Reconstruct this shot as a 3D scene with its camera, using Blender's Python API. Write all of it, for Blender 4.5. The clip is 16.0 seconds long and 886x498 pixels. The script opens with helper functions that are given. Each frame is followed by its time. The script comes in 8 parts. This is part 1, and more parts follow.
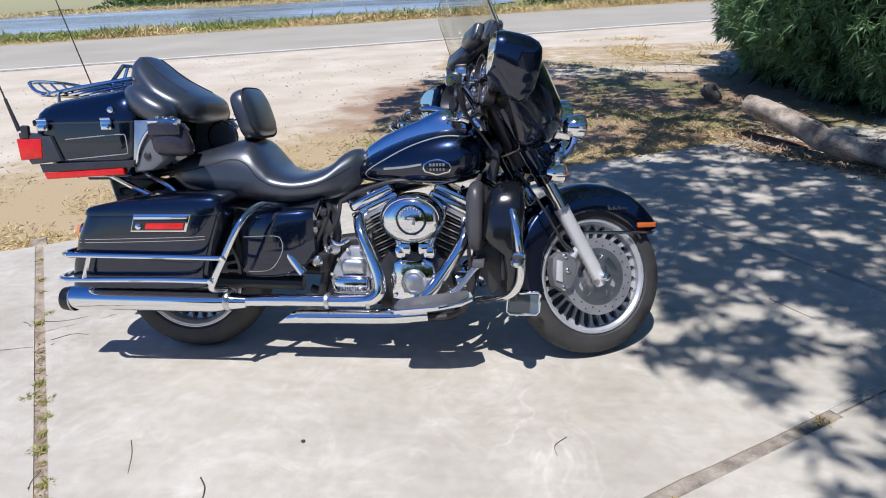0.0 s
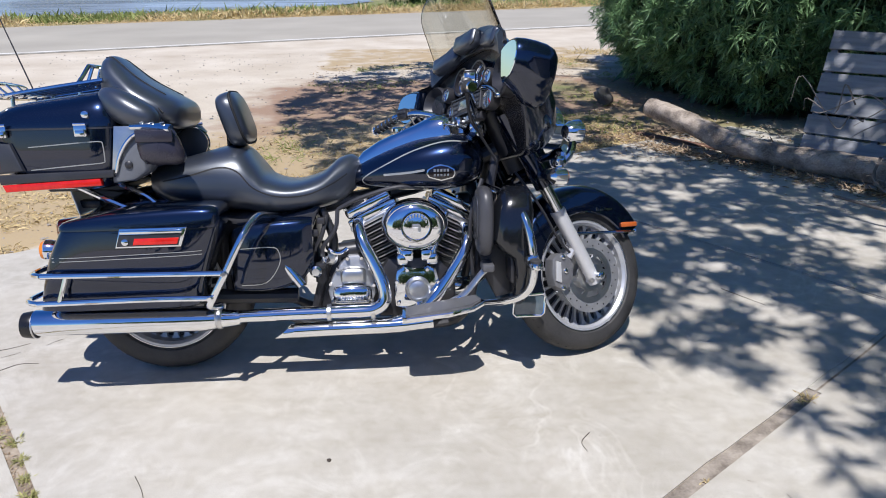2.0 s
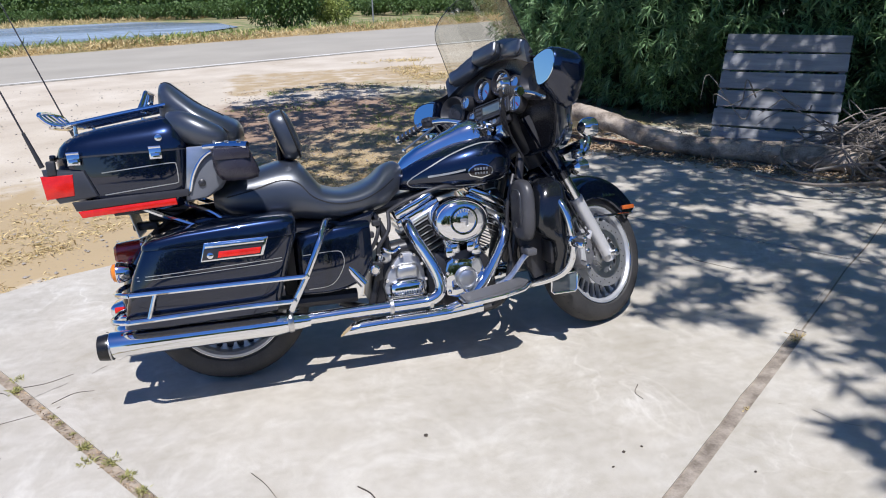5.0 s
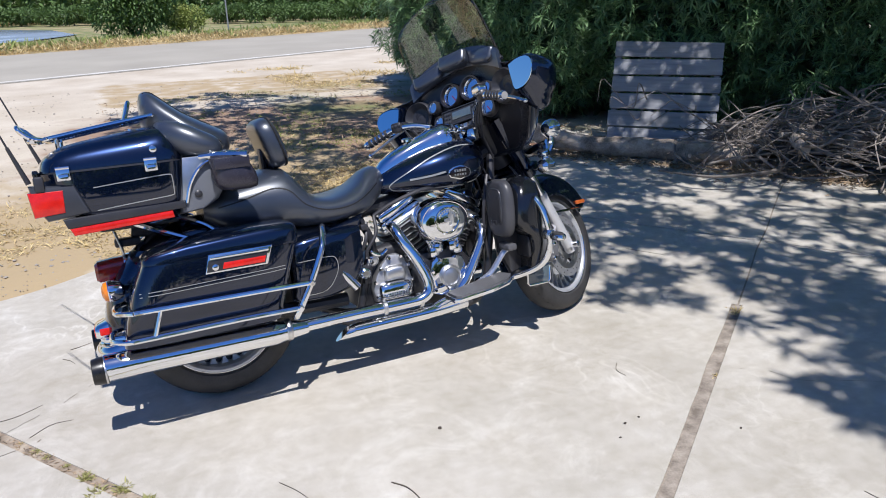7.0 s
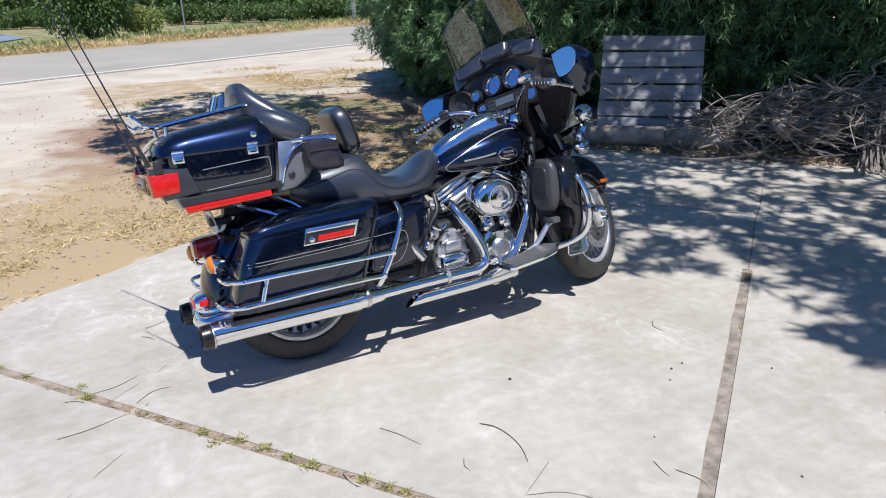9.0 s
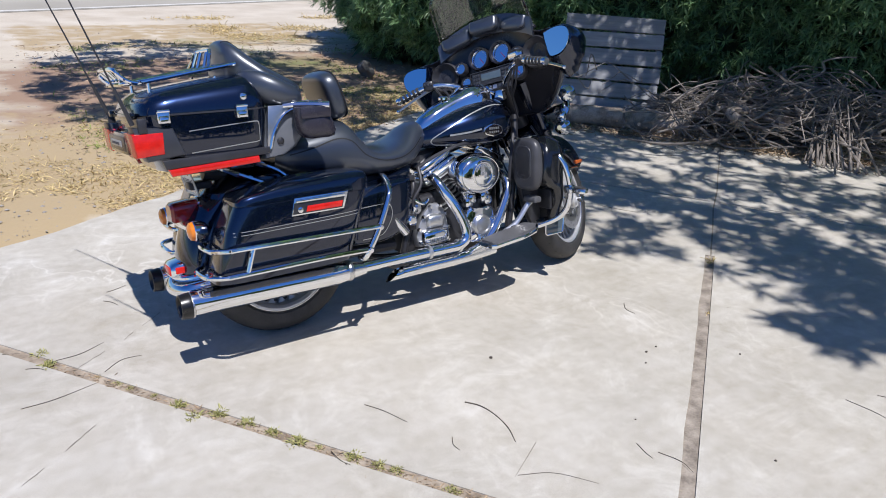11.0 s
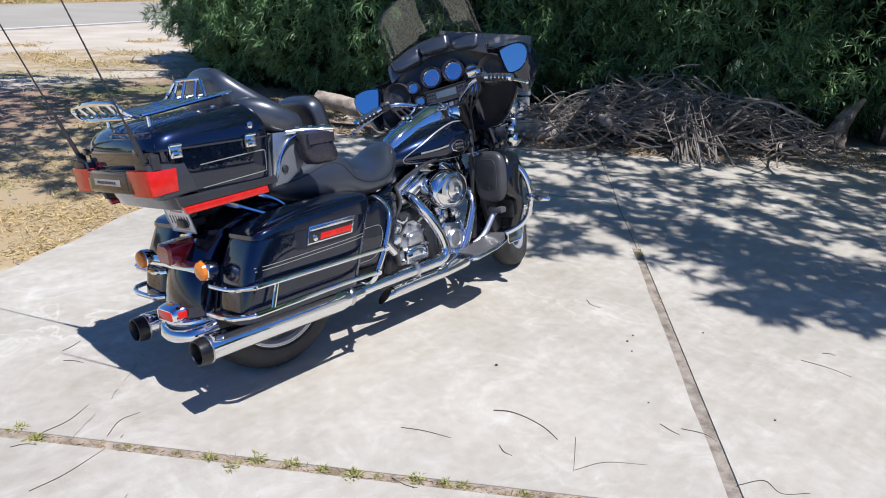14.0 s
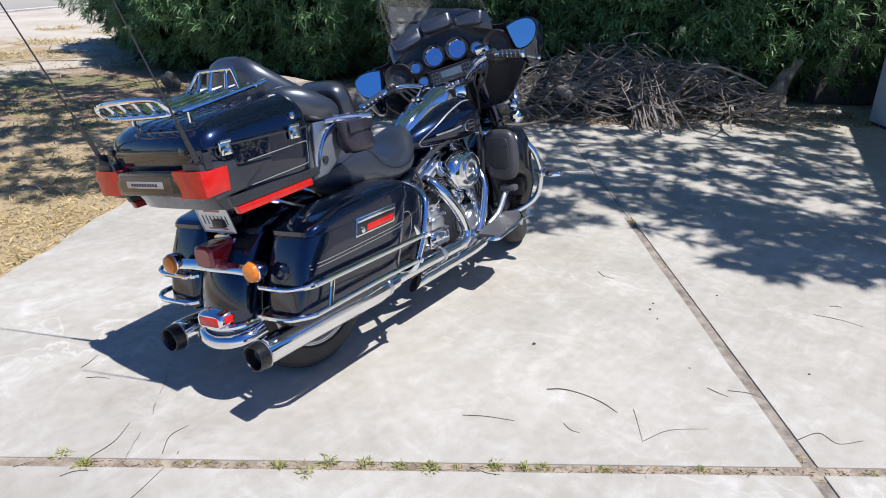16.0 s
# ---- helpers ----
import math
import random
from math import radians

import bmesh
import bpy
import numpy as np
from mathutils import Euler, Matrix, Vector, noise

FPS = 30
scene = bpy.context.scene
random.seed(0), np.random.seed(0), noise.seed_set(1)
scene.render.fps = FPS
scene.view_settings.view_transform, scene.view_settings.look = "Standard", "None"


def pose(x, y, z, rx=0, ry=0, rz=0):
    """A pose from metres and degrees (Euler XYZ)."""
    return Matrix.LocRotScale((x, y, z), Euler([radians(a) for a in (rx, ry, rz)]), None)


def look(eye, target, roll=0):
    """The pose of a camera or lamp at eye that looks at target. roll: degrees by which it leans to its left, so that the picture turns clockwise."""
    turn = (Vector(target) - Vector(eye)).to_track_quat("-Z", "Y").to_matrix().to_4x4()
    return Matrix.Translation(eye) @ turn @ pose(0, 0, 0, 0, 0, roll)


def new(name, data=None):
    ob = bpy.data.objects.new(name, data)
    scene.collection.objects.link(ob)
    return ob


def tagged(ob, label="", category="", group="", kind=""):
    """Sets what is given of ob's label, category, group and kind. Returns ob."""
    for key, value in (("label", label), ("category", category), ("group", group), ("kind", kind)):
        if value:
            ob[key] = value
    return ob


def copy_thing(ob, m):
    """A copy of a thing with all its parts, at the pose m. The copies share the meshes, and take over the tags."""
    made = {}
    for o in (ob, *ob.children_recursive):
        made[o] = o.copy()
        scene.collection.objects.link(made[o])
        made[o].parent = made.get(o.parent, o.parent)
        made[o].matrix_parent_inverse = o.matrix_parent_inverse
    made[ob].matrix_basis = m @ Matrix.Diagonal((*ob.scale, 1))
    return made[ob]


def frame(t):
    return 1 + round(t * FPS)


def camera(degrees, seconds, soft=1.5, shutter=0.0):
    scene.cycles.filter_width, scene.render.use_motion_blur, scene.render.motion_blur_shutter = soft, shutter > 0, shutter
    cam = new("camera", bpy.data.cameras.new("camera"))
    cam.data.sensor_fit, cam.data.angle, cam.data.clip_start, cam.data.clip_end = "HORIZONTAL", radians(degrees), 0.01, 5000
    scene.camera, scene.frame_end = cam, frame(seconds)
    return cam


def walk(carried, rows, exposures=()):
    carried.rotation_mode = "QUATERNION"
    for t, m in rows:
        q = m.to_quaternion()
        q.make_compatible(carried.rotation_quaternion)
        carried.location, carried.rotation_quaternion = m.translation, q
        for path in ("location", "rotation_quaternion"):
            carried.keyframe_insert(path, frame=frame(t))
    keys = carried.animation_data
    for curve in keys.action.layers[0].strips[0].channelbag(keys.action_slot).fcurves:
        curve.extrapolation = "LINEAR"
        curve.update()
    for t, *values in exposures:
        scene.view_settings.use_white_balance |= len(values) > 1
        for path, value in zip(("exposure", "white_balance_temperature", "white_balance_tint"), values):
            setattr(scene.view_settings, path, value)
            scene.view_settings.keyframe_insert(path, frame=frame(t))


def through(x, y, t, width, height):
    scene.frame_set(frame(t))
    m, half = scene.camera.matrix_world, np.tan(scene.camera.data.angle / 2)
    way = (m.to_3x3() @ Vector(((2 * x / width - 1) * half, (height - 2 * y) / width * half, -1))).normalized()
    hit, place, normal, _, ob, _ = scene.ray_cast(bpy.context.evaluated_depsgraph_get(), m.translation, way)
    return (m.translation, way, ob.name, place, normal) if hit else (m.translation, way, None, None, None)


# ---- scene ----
cam = camera(64.0, 16.0, 1.0)
PATH = [
    (0, (0.217, 0.016, 1.449), (-0.059, 1.855, 0.712), -2.7),
    (0.5, (0.128, 0.085, 1.457), (-0.16, 1.919, 0.712), -2.7),
    (1, (-0.032, 0.055, 1.449), (-0.211, 1.903, 0.706), -2.5),
    (1.5, (-0.246, 0.028, 1.477), (-0.217, 1.878, 0.718), -1.4),
    (2, (-0.309, 0.016, 1.478), (-0.198, 1.868, 0.731), -0.3),
    (2.5, (-0.343, -0.075, 1.483), (-0.196, 1.791, 0.778), -2.1),
    (3, (-0.426, -0.17, 1.486), (-0.265, 1.692, 0.775), -0.8),
    (3.5, (-0.569, -0.202, 1.484), (-0.326, 1.658, 0.789), -0.9),
    (3.7, (-0.656, -0.202, 1.496), (-0.343, 1.65, 0.808), -1.7),
    (5.8, (-1.241, -0.104, 1.491), (-0.639, 1.668, 0.786), -0.7),
    (6, (-1.339, -0.083, 1.492), (-0.635, 1.657, 0.799), -1.1),
    (6.5, (-1.428, -0.074, 1.508), (-0.651, 1.631, 0.809), -1.1),
    (7, (-1.471, -0.111, 1.512), (-0.679, 1.589, 0.817), -1.2),
    (7.5, (-1.56, -0.207, 1.5), (-0.755, 1.484, 0.797), -2.6),
    (8, (-1.661, -0.263, 1.527), (-0.858, 1.41, 0.782), -2.6),
    (8.5, (-1.83, -0.239, 1.526), (-0.985, 1.433, 0.823), -1.6),
    (8.7, (-1.911, -0.225, 1.522), (-1.047, 1.439, 0.826), -1.8),
    (10.8, (-2.135, -0.098, 1.559), (-1.104, 1.428, 0.779), 3.0),
    (11, (-2.157, -0.055, 1.545), (-1.122, 1.465, 0.759), 3.1),
    (11.5, (-2.242, 0.116, 1.526), (-1.126, 1.567, 0.721), 0.4),
    (12, (-2.367, 0.211, 1.506), (-1.172, 1.586, 0.681), -0.4),
    (12.5, (-2.549, 0.284, 1.536), (-1.29, 1.596, 0.703), -1.8),
    (13, (-2.662, 0.35, 1.549), (-1.308, 1.618, 0.802), 1.2),
    (13.5, (-2.699, 0.333, 1.549), (-1.317, 1.598, 0.849), 1.4),
    (14, (-2.702, 0.353, 1.524), (-1.298, 1.582, 0.805), 3.0),
    (14.5, (-2.685, 0.425, 1.521), (-1.24, 1.605, 0.8), 2.4),
    (15, (-2.665, 0.556, 1.52), (-1.219, 1.734, 0.799), -0.6),
    (15.5, (-2.776, 0.652, 1.511), (-1.308, 1.787, 0.766), -0.2),
    (16, (-2.94, 0.737, 1.516), (-1.419, 1.783, 0.744), 1.6),
]
walk(cam, [(t, look(eye, target, roll)) for t, eye, target, roll in PATH], [(0.0, 0.06, 6230, 11.7), (8.5, 0.08, 6230, 11.7), (12.2, 0.0, 6230, 11.5), (14.2, 0.12, 6190, 11.3), (16.0, 0.14, 6150, 11.0)])

# ---- world, sun, exposure ----
SUN_WAY = Vector((0.07, 0.45, -1.0)).normalized()
world = bpy.data.worlds.new("sky")
scene.world = world
world.use_nodes = True
wn = world.node_tree.nodes
sky = wn.new("ShaderNodeTexSky")
sky.sky_type, sky.sun_disc = "NISHITA", False
sky.sun_elevation, sky.sun_rotation = radians(65.5), radians(189)
sky.air_density, sky.dust_density, sky.ozone_density = 1.0, 0.3, 4.0
wn["Background"].inputs["Strength"].default_value = 0.100
tone = wn.new("ShaderNodeHueSaturation")
tone.inputs["Saturation"].default_value = 1.32
tone.inputs["Hue"].default_value = 0.514
world.node_tree.links.new(sky.outputs["Color"], tone.inputs["Color"])
world.node_tree.links.new(tone.outputs["Color"], wn["Background"].inputs["Color"])
sun = new("sun", bpy.data.lights.new("sun", "SUN"))
sun.data.energy, sun.data.angle, sun.data.color = 4.8, radians(0.53), (1.0, 0.965, 0.94)
sun.matrix_world = look((0, 0, 30), Vector((0, 0, 30)) + SUN_WAY)


# ---- materials ----
def link(m, a, b):
    m.node_tree.links.new(a, b)


def pbr(name, colour, rough=0.5, metal=0.0, other=None, scale=8.0, fine=120.0, bump=0.0, depth=0.002, coat=0.0, spread=0.5, rough_var=0.1, stretch=(1, 1, 1), per_object=0.0, spec=0.5):
    """A surface of two colours mixed by coarse and fine noise, with a fine relief."""
    m = bpy.data.materials.new(name)
    m.use_nodes = True
    n = m.node_tree.nodes
    b = n["Principled BSDF"]
    b.inputs["Metallic"].default_value = metal
    b.inputs["Coat Weight"].default_value = coat
    b.inputs["Coat Roughness"].default_value = 0.03
    b.inputs["Specular IOR Level"].default_value = spec
    other = other or tuple(c * 0.75 for c in colour)
    tc, mp = n.new("ShaderNodeTexCoord"), n.new("ShaderNodeMapping")
    mp.inputs["Scale"].default_value = stretch
    link(m, tc.outputs["Object"], mp.inputs["Vector"])
    n1, n2 = n.new("ShaderNodeTexNoise"), n.new("ShaderNodeTexNoise")
    n1.inputs["Scale"].default_value, n2.inputs["Scale"].default_value = scale, fine
    n1.inputs["Detail"].default_value, n2.inputs["Detail"].default_value = 5, 3
    link(m, mp.outputs["Vector"], n1.inputs["Vector"])
    link(m, mp.outputs["Vector"], n2.inputs["Vector"])
    mix = n.new("ShaderNodeMath")
    mix.operation = "MULTIPLY_ADD"
    mix.inputs[1].default_value, mix.inputs[2].default_value = 0.35, -0.17
    link(m, n2.outputs["Fac"], mix.inputs[0])
    add = n.new("ShaderNodeMath")
    link(m, n1.outputs["Fac"], add.inputs[0])
    link(m, mix.outputs[0], add.inputs[1])
    ramp = n.new("ShaderNodeValToRGB")
    ramp.color_ramp.elements[0].position, ramp.color_ramp.elements[1].position = 0.5 - spread / 2, 0.5 + spread / 2
    ramp.color_ramp.elements[0].color, ramp.color_ramp.elements[1].color = (*other, 1), (*colour, 1)
    link(m, add.outputs[0], ramp.inputs["Fac"])
    out = ramp.outputs["Color"]
    if per_object:
        oi, hs, ma = n.new("ShaderNodeObjectInfo"), n.new("ShaderNodeHueSaturation"), n.new("ShaderNodeMapRange")
        ma.inputs["To Min"].default_value, ma.inputs["To Max"].default_value = 1 - per_object, 1 + per_object
        link(m, oi.outputs["Random"], ma.inputs["Value"])
        link(m, ma.outputs["Result"], hs.inputs["Value"])
        link(m, out, hs.inputs["Color"])
        out = hs.outputs["Color"]
    link(m, out, b.inputs["Base Color"])
    rr = n.new("ShaderNodeMapRange")
    rr.inputs["To Min"].default_value, rr.inputs["To Max"].default_value = max(0.0, rough - rough_var), min(1.0, rough + rough_var)
    link(m, add.outputs[0], rr.inputs["Value"])
    link(m, rr.outputs["Result"], b.inputs["Roughness"])
    if bump:
        bp = n.new("ShaderNodeBump")
        bp.inputs["Strength"].default_value, bp.inputs["Distance"].default_value = bump, depth
        link(m, add.outputs[0], bp.inputs["Height"])
        link(m, bp.outputs["Normal"], b.inputs["Normal"])
    return m


def island_shade(m, amount):
    """Vary the brightness of a material from one loose piece of a mesh to the next."""
    n = m.node_tree.nodes
    b = n["Principled BSDF"]
    src = b.inputs["Base Color"].links[0].from_socket
    g, hs, ma = n.new("ShaderNodeNewGeometry"), n.new("ShaderNodeHueSaturation"), n.new("ShaderNodeMapRange")
    ma.inputs["To Min"].default_value, ma.inputs["To Max"].default_value = 1 - amount, 1 + amount
    link(m, g.outputs["Random Per Island"], ma.inputs["Value"])
    link(m, ma.outputs["Result"], hs.inputs["Value"])
    link(m, src, hs.inputs["Color"])
    link(m, hs.outputs["Color"], b.inputs["Base Color"])
    return m


def leaf_surface(name, colour, other, rough=0.45, through=0.25):
    m = pbr(name, colour, rough, other=other, scale=3, fine=30, spread=0.4)
    b = m.node_tree.nodes["Principled BSDF"]
    b.inputs["Transmission Weight"].default_value = 0.0
    island_shade(m, 0.35)
    if through:
        n = m.node_tree.nodes
        t, mx = n.new("ShaderNodeBsdfTranslucent"), n.new("ShaderNodeMixShader")
        mx.inputs["Fac"].default_value = through
        link(m, b.inputs["Base Color"].links[0].from_socket, t.inputs["Color"])
        link(m, b.outputs["BSDF"], mx.inputs[1])
        link(m, t.outputs["BSDF"], mx.inputs[2])
        link(m, mx.outputs["Shader"], n["Material Output"].inputs["Surface"])
    return m


def concrete_surface():
    m = pbr("weathered_concrete", (0.553, 0.521, 0.460), 0.85, other=(0.415, 0.391, 0.340), scale=1.6, fine=150, bump=0.5, depth=0.003, spread=0.62)
    n = m.node_tree.nodes
    b = n["Principled BSDF"]
    src = b.inputs["Base Color"].links[0].from_socket
    tc = n.new("ShaderNodeTexCoord")
    # pale scuffs
    w = n.new("ShaderNodeTexNoise")
    w.inputs["Scale"].default_value, w.inputs["Detail"].default_value, w.inputs["Distortion"].default_value = 3.4, 12, 0.7
    w.inputs["Roughness"].default_value = 0.76
    link(m, tc.outputs["Object"], w.inputs["Vector"])
    r = n.new("ShaderNodeValToRGB")
    r.color_ramp.elements[0].position, r.color_ramp.elements[1].position = 0.50, 0.74
    r.color_ramp.elements[0].color, r.color_ramp.elements[1].color = (0, 0, 0, 1), (0.58, 0.58, 0.58, 1)
    link(m, w.outputs["Fac"], r.inputs["Fac"])
    mx = n.new("ShaderNodeMix")
    mx.data_type = "RGBA"
    mx.inputs["B"].default_value = (0.72, 0.70, 0.645, 1)
    link(m, r.outputs["Color"], mx.inputs["Factor"])
    link(m, src, mx.inputs["A"])
    # thin pale swirls and scratches in patches
    sw, band, msk, keep, both, pale = n.new("ShaderNodeTexNoise"), n.new("ShaderNodeValToRGB"), n.new("ShaderNodeTexNoise"), n.new("ShaderNodeMapRange"), n.new("ShaderNodeMath"), n.new("ShaderNodeMix")
    sw.inputs["Scale"].default_value, sw.inputs["Detail"].default_value, sw.inputs["Distortion"].default_value = 2.6, 4, 1.6
    e = band.color_ramp.elements
    e[0].position, e[1].position = 0.47, 0.53
    e[0].color = e[1].color = (0, 0, 0, 1)
    e.new(0.50).color = (1, 1, 1, 1)
    msk.inputs["Scale"].default_value, msk.inputs["Detail"].default_value = 0.75, 3
    keep.inputs["From Min"].default_value, keep.inputs["From Max"].default_value = 0.50, 0.66
    keep.inputs["To Max"].default_value = 0.50
    both.operation, pale.data_type = "MULTIPLY", "RGBA"
    pale.inputs["B"].default_value = (0.76, 0.74, 0.69, 1)
    link(m, tc.outputs["Object"], sw.inputs["Vector"])
    link(m, tc.outputs["Object"], msk.inputs["Vector"])
    link(m, sw.outputs["Fac"], band.inputs["Fac"])
    link(m, msk.outputs["Fac"], keep.inputs["Value"])
    link(m, band.outputs["Color"], both.inputs[0])
    link(m, keep.outputs["Result"], both.inputs[1])
    link(m, both.outputs[0], pale.inputs["Factor"])
    link(m, mx.outputs["Result"], pale.inputs["A"])
    # pores and specks
    v = n.new("ShaderNodeTexVoronoi")
    v.inputs["Scale"].default_value = 90
    link(m, tc.outputs["Object"], v.inputs["Vector"])
    r2 = n.new("ShaderNodeValToRGB")
    r2.color_ramp.elements[0].position, r2.color_ramp.elements[1].position = 0.06, 0.16
    r2.color_ramp.elements[0].color, r2.color_ramp.elements[1].color = (0.62, 0.6, 0.57, 1), (1, 1, 1, 1)
    link(m, v.outputs["Distance"], r2.inputs["Fac"])
    mu = n.new("ShaderNodeMix")
    mu.data_type, mu.blend_type = "RGBA", "MULTIPLY"
    mu.inputs["Factor"].default_value = 0.6
    link(m, pale.outputs["Result"], mu.inputs["A"])
    link(m, r2.outputs["Color"], mu.inputs["B"])
    # blotches and grain
    last = mu.outputs["Result"]
    for scale, stretch, lo in ((0.8, (1, 1, 1), 0.955), (2.2, (1, 7, 1), 0.97), (5, (1, 1, 1), 0.968), (19, (1, 1, 1), 0.945), (380, (1, 1, 1), 0.84)):
        mp, nz, rp, mm = n.new("ShaderNodeMapping"), n.new("ShaderNodeTexNoise"), n.new("ShaderNodeValToRGB"), n.new("ShaderNodeMix")
        mp.inputs["Scale"].default_value, mp.inputs["Rotation"].default_value = stretch, (0, 0, 0.6)
        nz.inputs["Scale"].default_value, nz.inputs["Detail"].default_value = scale, 5
        rp.color_ramp.elements[0].position, rp.color_ramp.elements[1].position = 0.35, 0.62
        rp.color_ramp.elements[0].color, rp.color_ramp.elements[1].color = (lo, lo * 0.99, lo * 0.97, 1), (1.04, 1.04, 1.04, 1)
        mm.data_type, mm.blend_type = "RGBA", "MULTIPLY"
        mm.inputs["Factor"].default_value = 1.0
        link(m, tc.outputs["Object"], mp.inputs["Vector"])
        link(m, mp.outputs["Vector"], nz.inputs["Vector"])
        link(m, nz.outputs["Fac"], rp.inputs["Fac"])
        link(m, last, mm.inputs["A"])
        link(m, rp.outputs["Color"], mm.inputs["B"])
        last = mm.outputs["Result"]
    link(m, last, b.inputs["Base Color"])
    return m


def ground_surface():
    """Pale dusty dirt that turns to dry straw and to green grass."""
    m = pbr("dusty_ground", (0.655, 0.585, 0.465), 0.95, other=(0.46, 0.385, 0.28), scale=1.1, fine=45, bump=0.8, depth=0.015, spread=0.55)
    n = m.node_tree.nodes
    b = n["Principled BSDF"]
    src = b.inputs["Base Color"].links[0].from_socket
    at = n.new("ShaderNodeAttribute")
    at.attribute_name = "cover"
    sep = n.new("ShaderNodeSeparateColor")
    link(m, at.outputs["Color"], sep.inputs["Color"])
    tc = n.new("ShaderNodeTexCoord")
    last = src
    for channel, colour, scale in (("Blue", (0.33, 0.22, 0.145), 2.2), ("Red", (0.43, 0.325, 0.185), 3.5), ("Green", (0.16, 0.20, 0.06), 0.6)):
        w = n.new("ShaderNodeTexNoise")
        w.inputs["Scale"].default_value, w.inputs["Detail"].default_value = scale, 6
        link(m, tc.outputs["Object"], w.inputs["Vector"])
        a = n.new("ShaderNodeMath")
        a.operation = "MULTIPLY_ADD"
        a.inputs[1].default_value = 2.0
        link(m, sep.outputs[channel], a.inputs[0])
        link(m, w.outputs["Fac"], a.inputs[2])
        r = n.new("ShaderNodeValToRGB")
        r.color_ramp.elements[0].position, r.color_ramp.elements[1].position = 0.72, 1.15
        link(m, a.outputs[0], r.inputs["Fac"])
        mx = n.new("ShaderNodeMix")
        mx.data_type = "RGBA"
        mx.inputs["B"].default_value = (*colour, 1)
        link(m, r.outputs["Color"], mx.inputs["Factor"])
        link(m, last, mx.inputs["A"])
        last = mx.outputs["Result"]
    link(m, last, b.inputs["Base Color"])
    return m


def clear_surface(name, tint, rough=0.0, dust=0.0):
    """A thin clear sheet: see-through with a real gloss and a film of dust."""
    m = bpy.data.materials.new(name)
    m.use_nodes = True
    n = m.node_tree.nodes
    n.remove(n["Principled BSDF"])
    t, g, mx, lw = n.new("ShaderNodeBsdfTransparent"), n.new("ShaderNodeBsdfGlossy"), n.new("ShaderNodeMixShader"), n.new("ShaderNodeLayerWeight")
    t.inputs["Color"].default_value = (*tint, 1)
    g.inputs["Roughness"].default_value = rough
    lw.inputs["Blend"].default_value = 0.5
    pw, ma = n.new("ShaderNodeMath"), n.new("ShaderNodeMath")
    pw.operation, pw.inputs[1].default_value = "POWER", 5.0
    ma.operation, ma.inputs[1].default_value, ma.inputs[2].default_value = "MULTIPLY_ADD", 1.7, 0.08
    link(m, lw.outputs["Facing"], pw.inputs[0])
    link(m, pw.outputs[0], ma.inputs[0])
    link(m, ma.outputs[0], mx.inputs["Fac"])
    link(m, t.outputs["BSDF"], mx.inputs[1])
    link(m, g.outputs["BSDF"], mx.inputs[2])
    out = mx.outputs["Shader"]
    if dust:
        d, tl, half, film = n.new("ShaderNodeBsdfDiffuse"), n.new("ShaderNodeBsdfTranslucent"), n.new("ShaderNodeMixShader"), n.new("ShaderNodeMixShader")
        d.inputs["Color"].default_value = tl.inputs["Color"].default_value = (0.78, 0.72, 0.58, 1)
        link(m, d.outputs["BSDF"], half.inputs[1])
        link(m, tl.outputs["BSDF"], half.inputs[2])
        nz, mr, tc = n.new("ShaderNodeTexNoise"), n.new("ShaderNodeMapRange"), n.new("ShaderNodeTexCoord")
        nz.inputs["Scale"].default_value, nz.inputs["Detail"].default_value = 7, 3
        mr.inputs["To Min"].default_value, mr.inputs["To Max"].default_value = dust * 0.5, dust * 1.5
        link(m, tc.outputs["Object"], nz.inputs["Vector"])
        link(m, nz.outputs["Fac"], mr.inputs["Value"])
        link(m, mr.outputs["Result"], film.inputs["Fac"])
        link(m, out, film.inputs[1])
        link(m, half.outputs["Shader"], film.inputs[2])
        out = film.outputs["Shader"]
    link(m, out, n["Material Output"].inputs["Surface"])
    return m


CONCRETE = concrete_surface()
GROUND = ground_surface()
JOINT = pbr("joint_dirt", (0.45, 0.375, 0.285), 0.95, other=(0.22, 0.17, 0.12), scale=16, fine=70, bump=1.0, depth=0.012, spread=0.35)
WOODSTRIP = pbr("weathered_joint_board", (0.40, 0.345, 0.28), 0.9, other=(0.17, 0.14, 0.11), scale=17, fine=120, bump=0.9, depth=0.006, spread=0.4)
ASPHALT = pbr("worn_asphalt", (0.435, 0.40, 0.32), 0.9, other=(0.345, 0.315, 0.25), scale=0.5, fine=60, bump=0.3, depth=0.006)
LINE = pbr("road_paint", (0.76, 0.74, 0.66), 0.7, other=(0.50, 0.47, 0.39), scale=3, fine=30)
# Lighter colour adds a painted sky reflection to the water's own gloss.
WATER = pbr("sky_tinted_water", (0.37, 0.44, 0.49), 0.24, other=(0.20, 0.215, 0.20), scale=0.05, fine=0.6, bump=0.8, depth=1.2, spread=0.3, rough_var=0.12, stretch=(0.5, 1.6, 1))
STRAW = leaf_surface("dry_straw", (0.66, 0.53, 0.27), (0.50, 0.38, 0.18), 0.8, 0.2)
GRASS = leaf_surface("green_grass", (0.34, 0.38, 0.11), (0.20, 0.25, 0.06), 0.6, 0.3)
WEED = leaf_surface("pale_weed", (0.50, 0.47, 0.19), (0.34, 0.34, 0.12), 0.6, 0.3)
LEAF = leaf_surface("oleander_leaf", (0.27, 0.43, 0.20), (0.15, 0.26, 0.115), 0.42, 0.35)
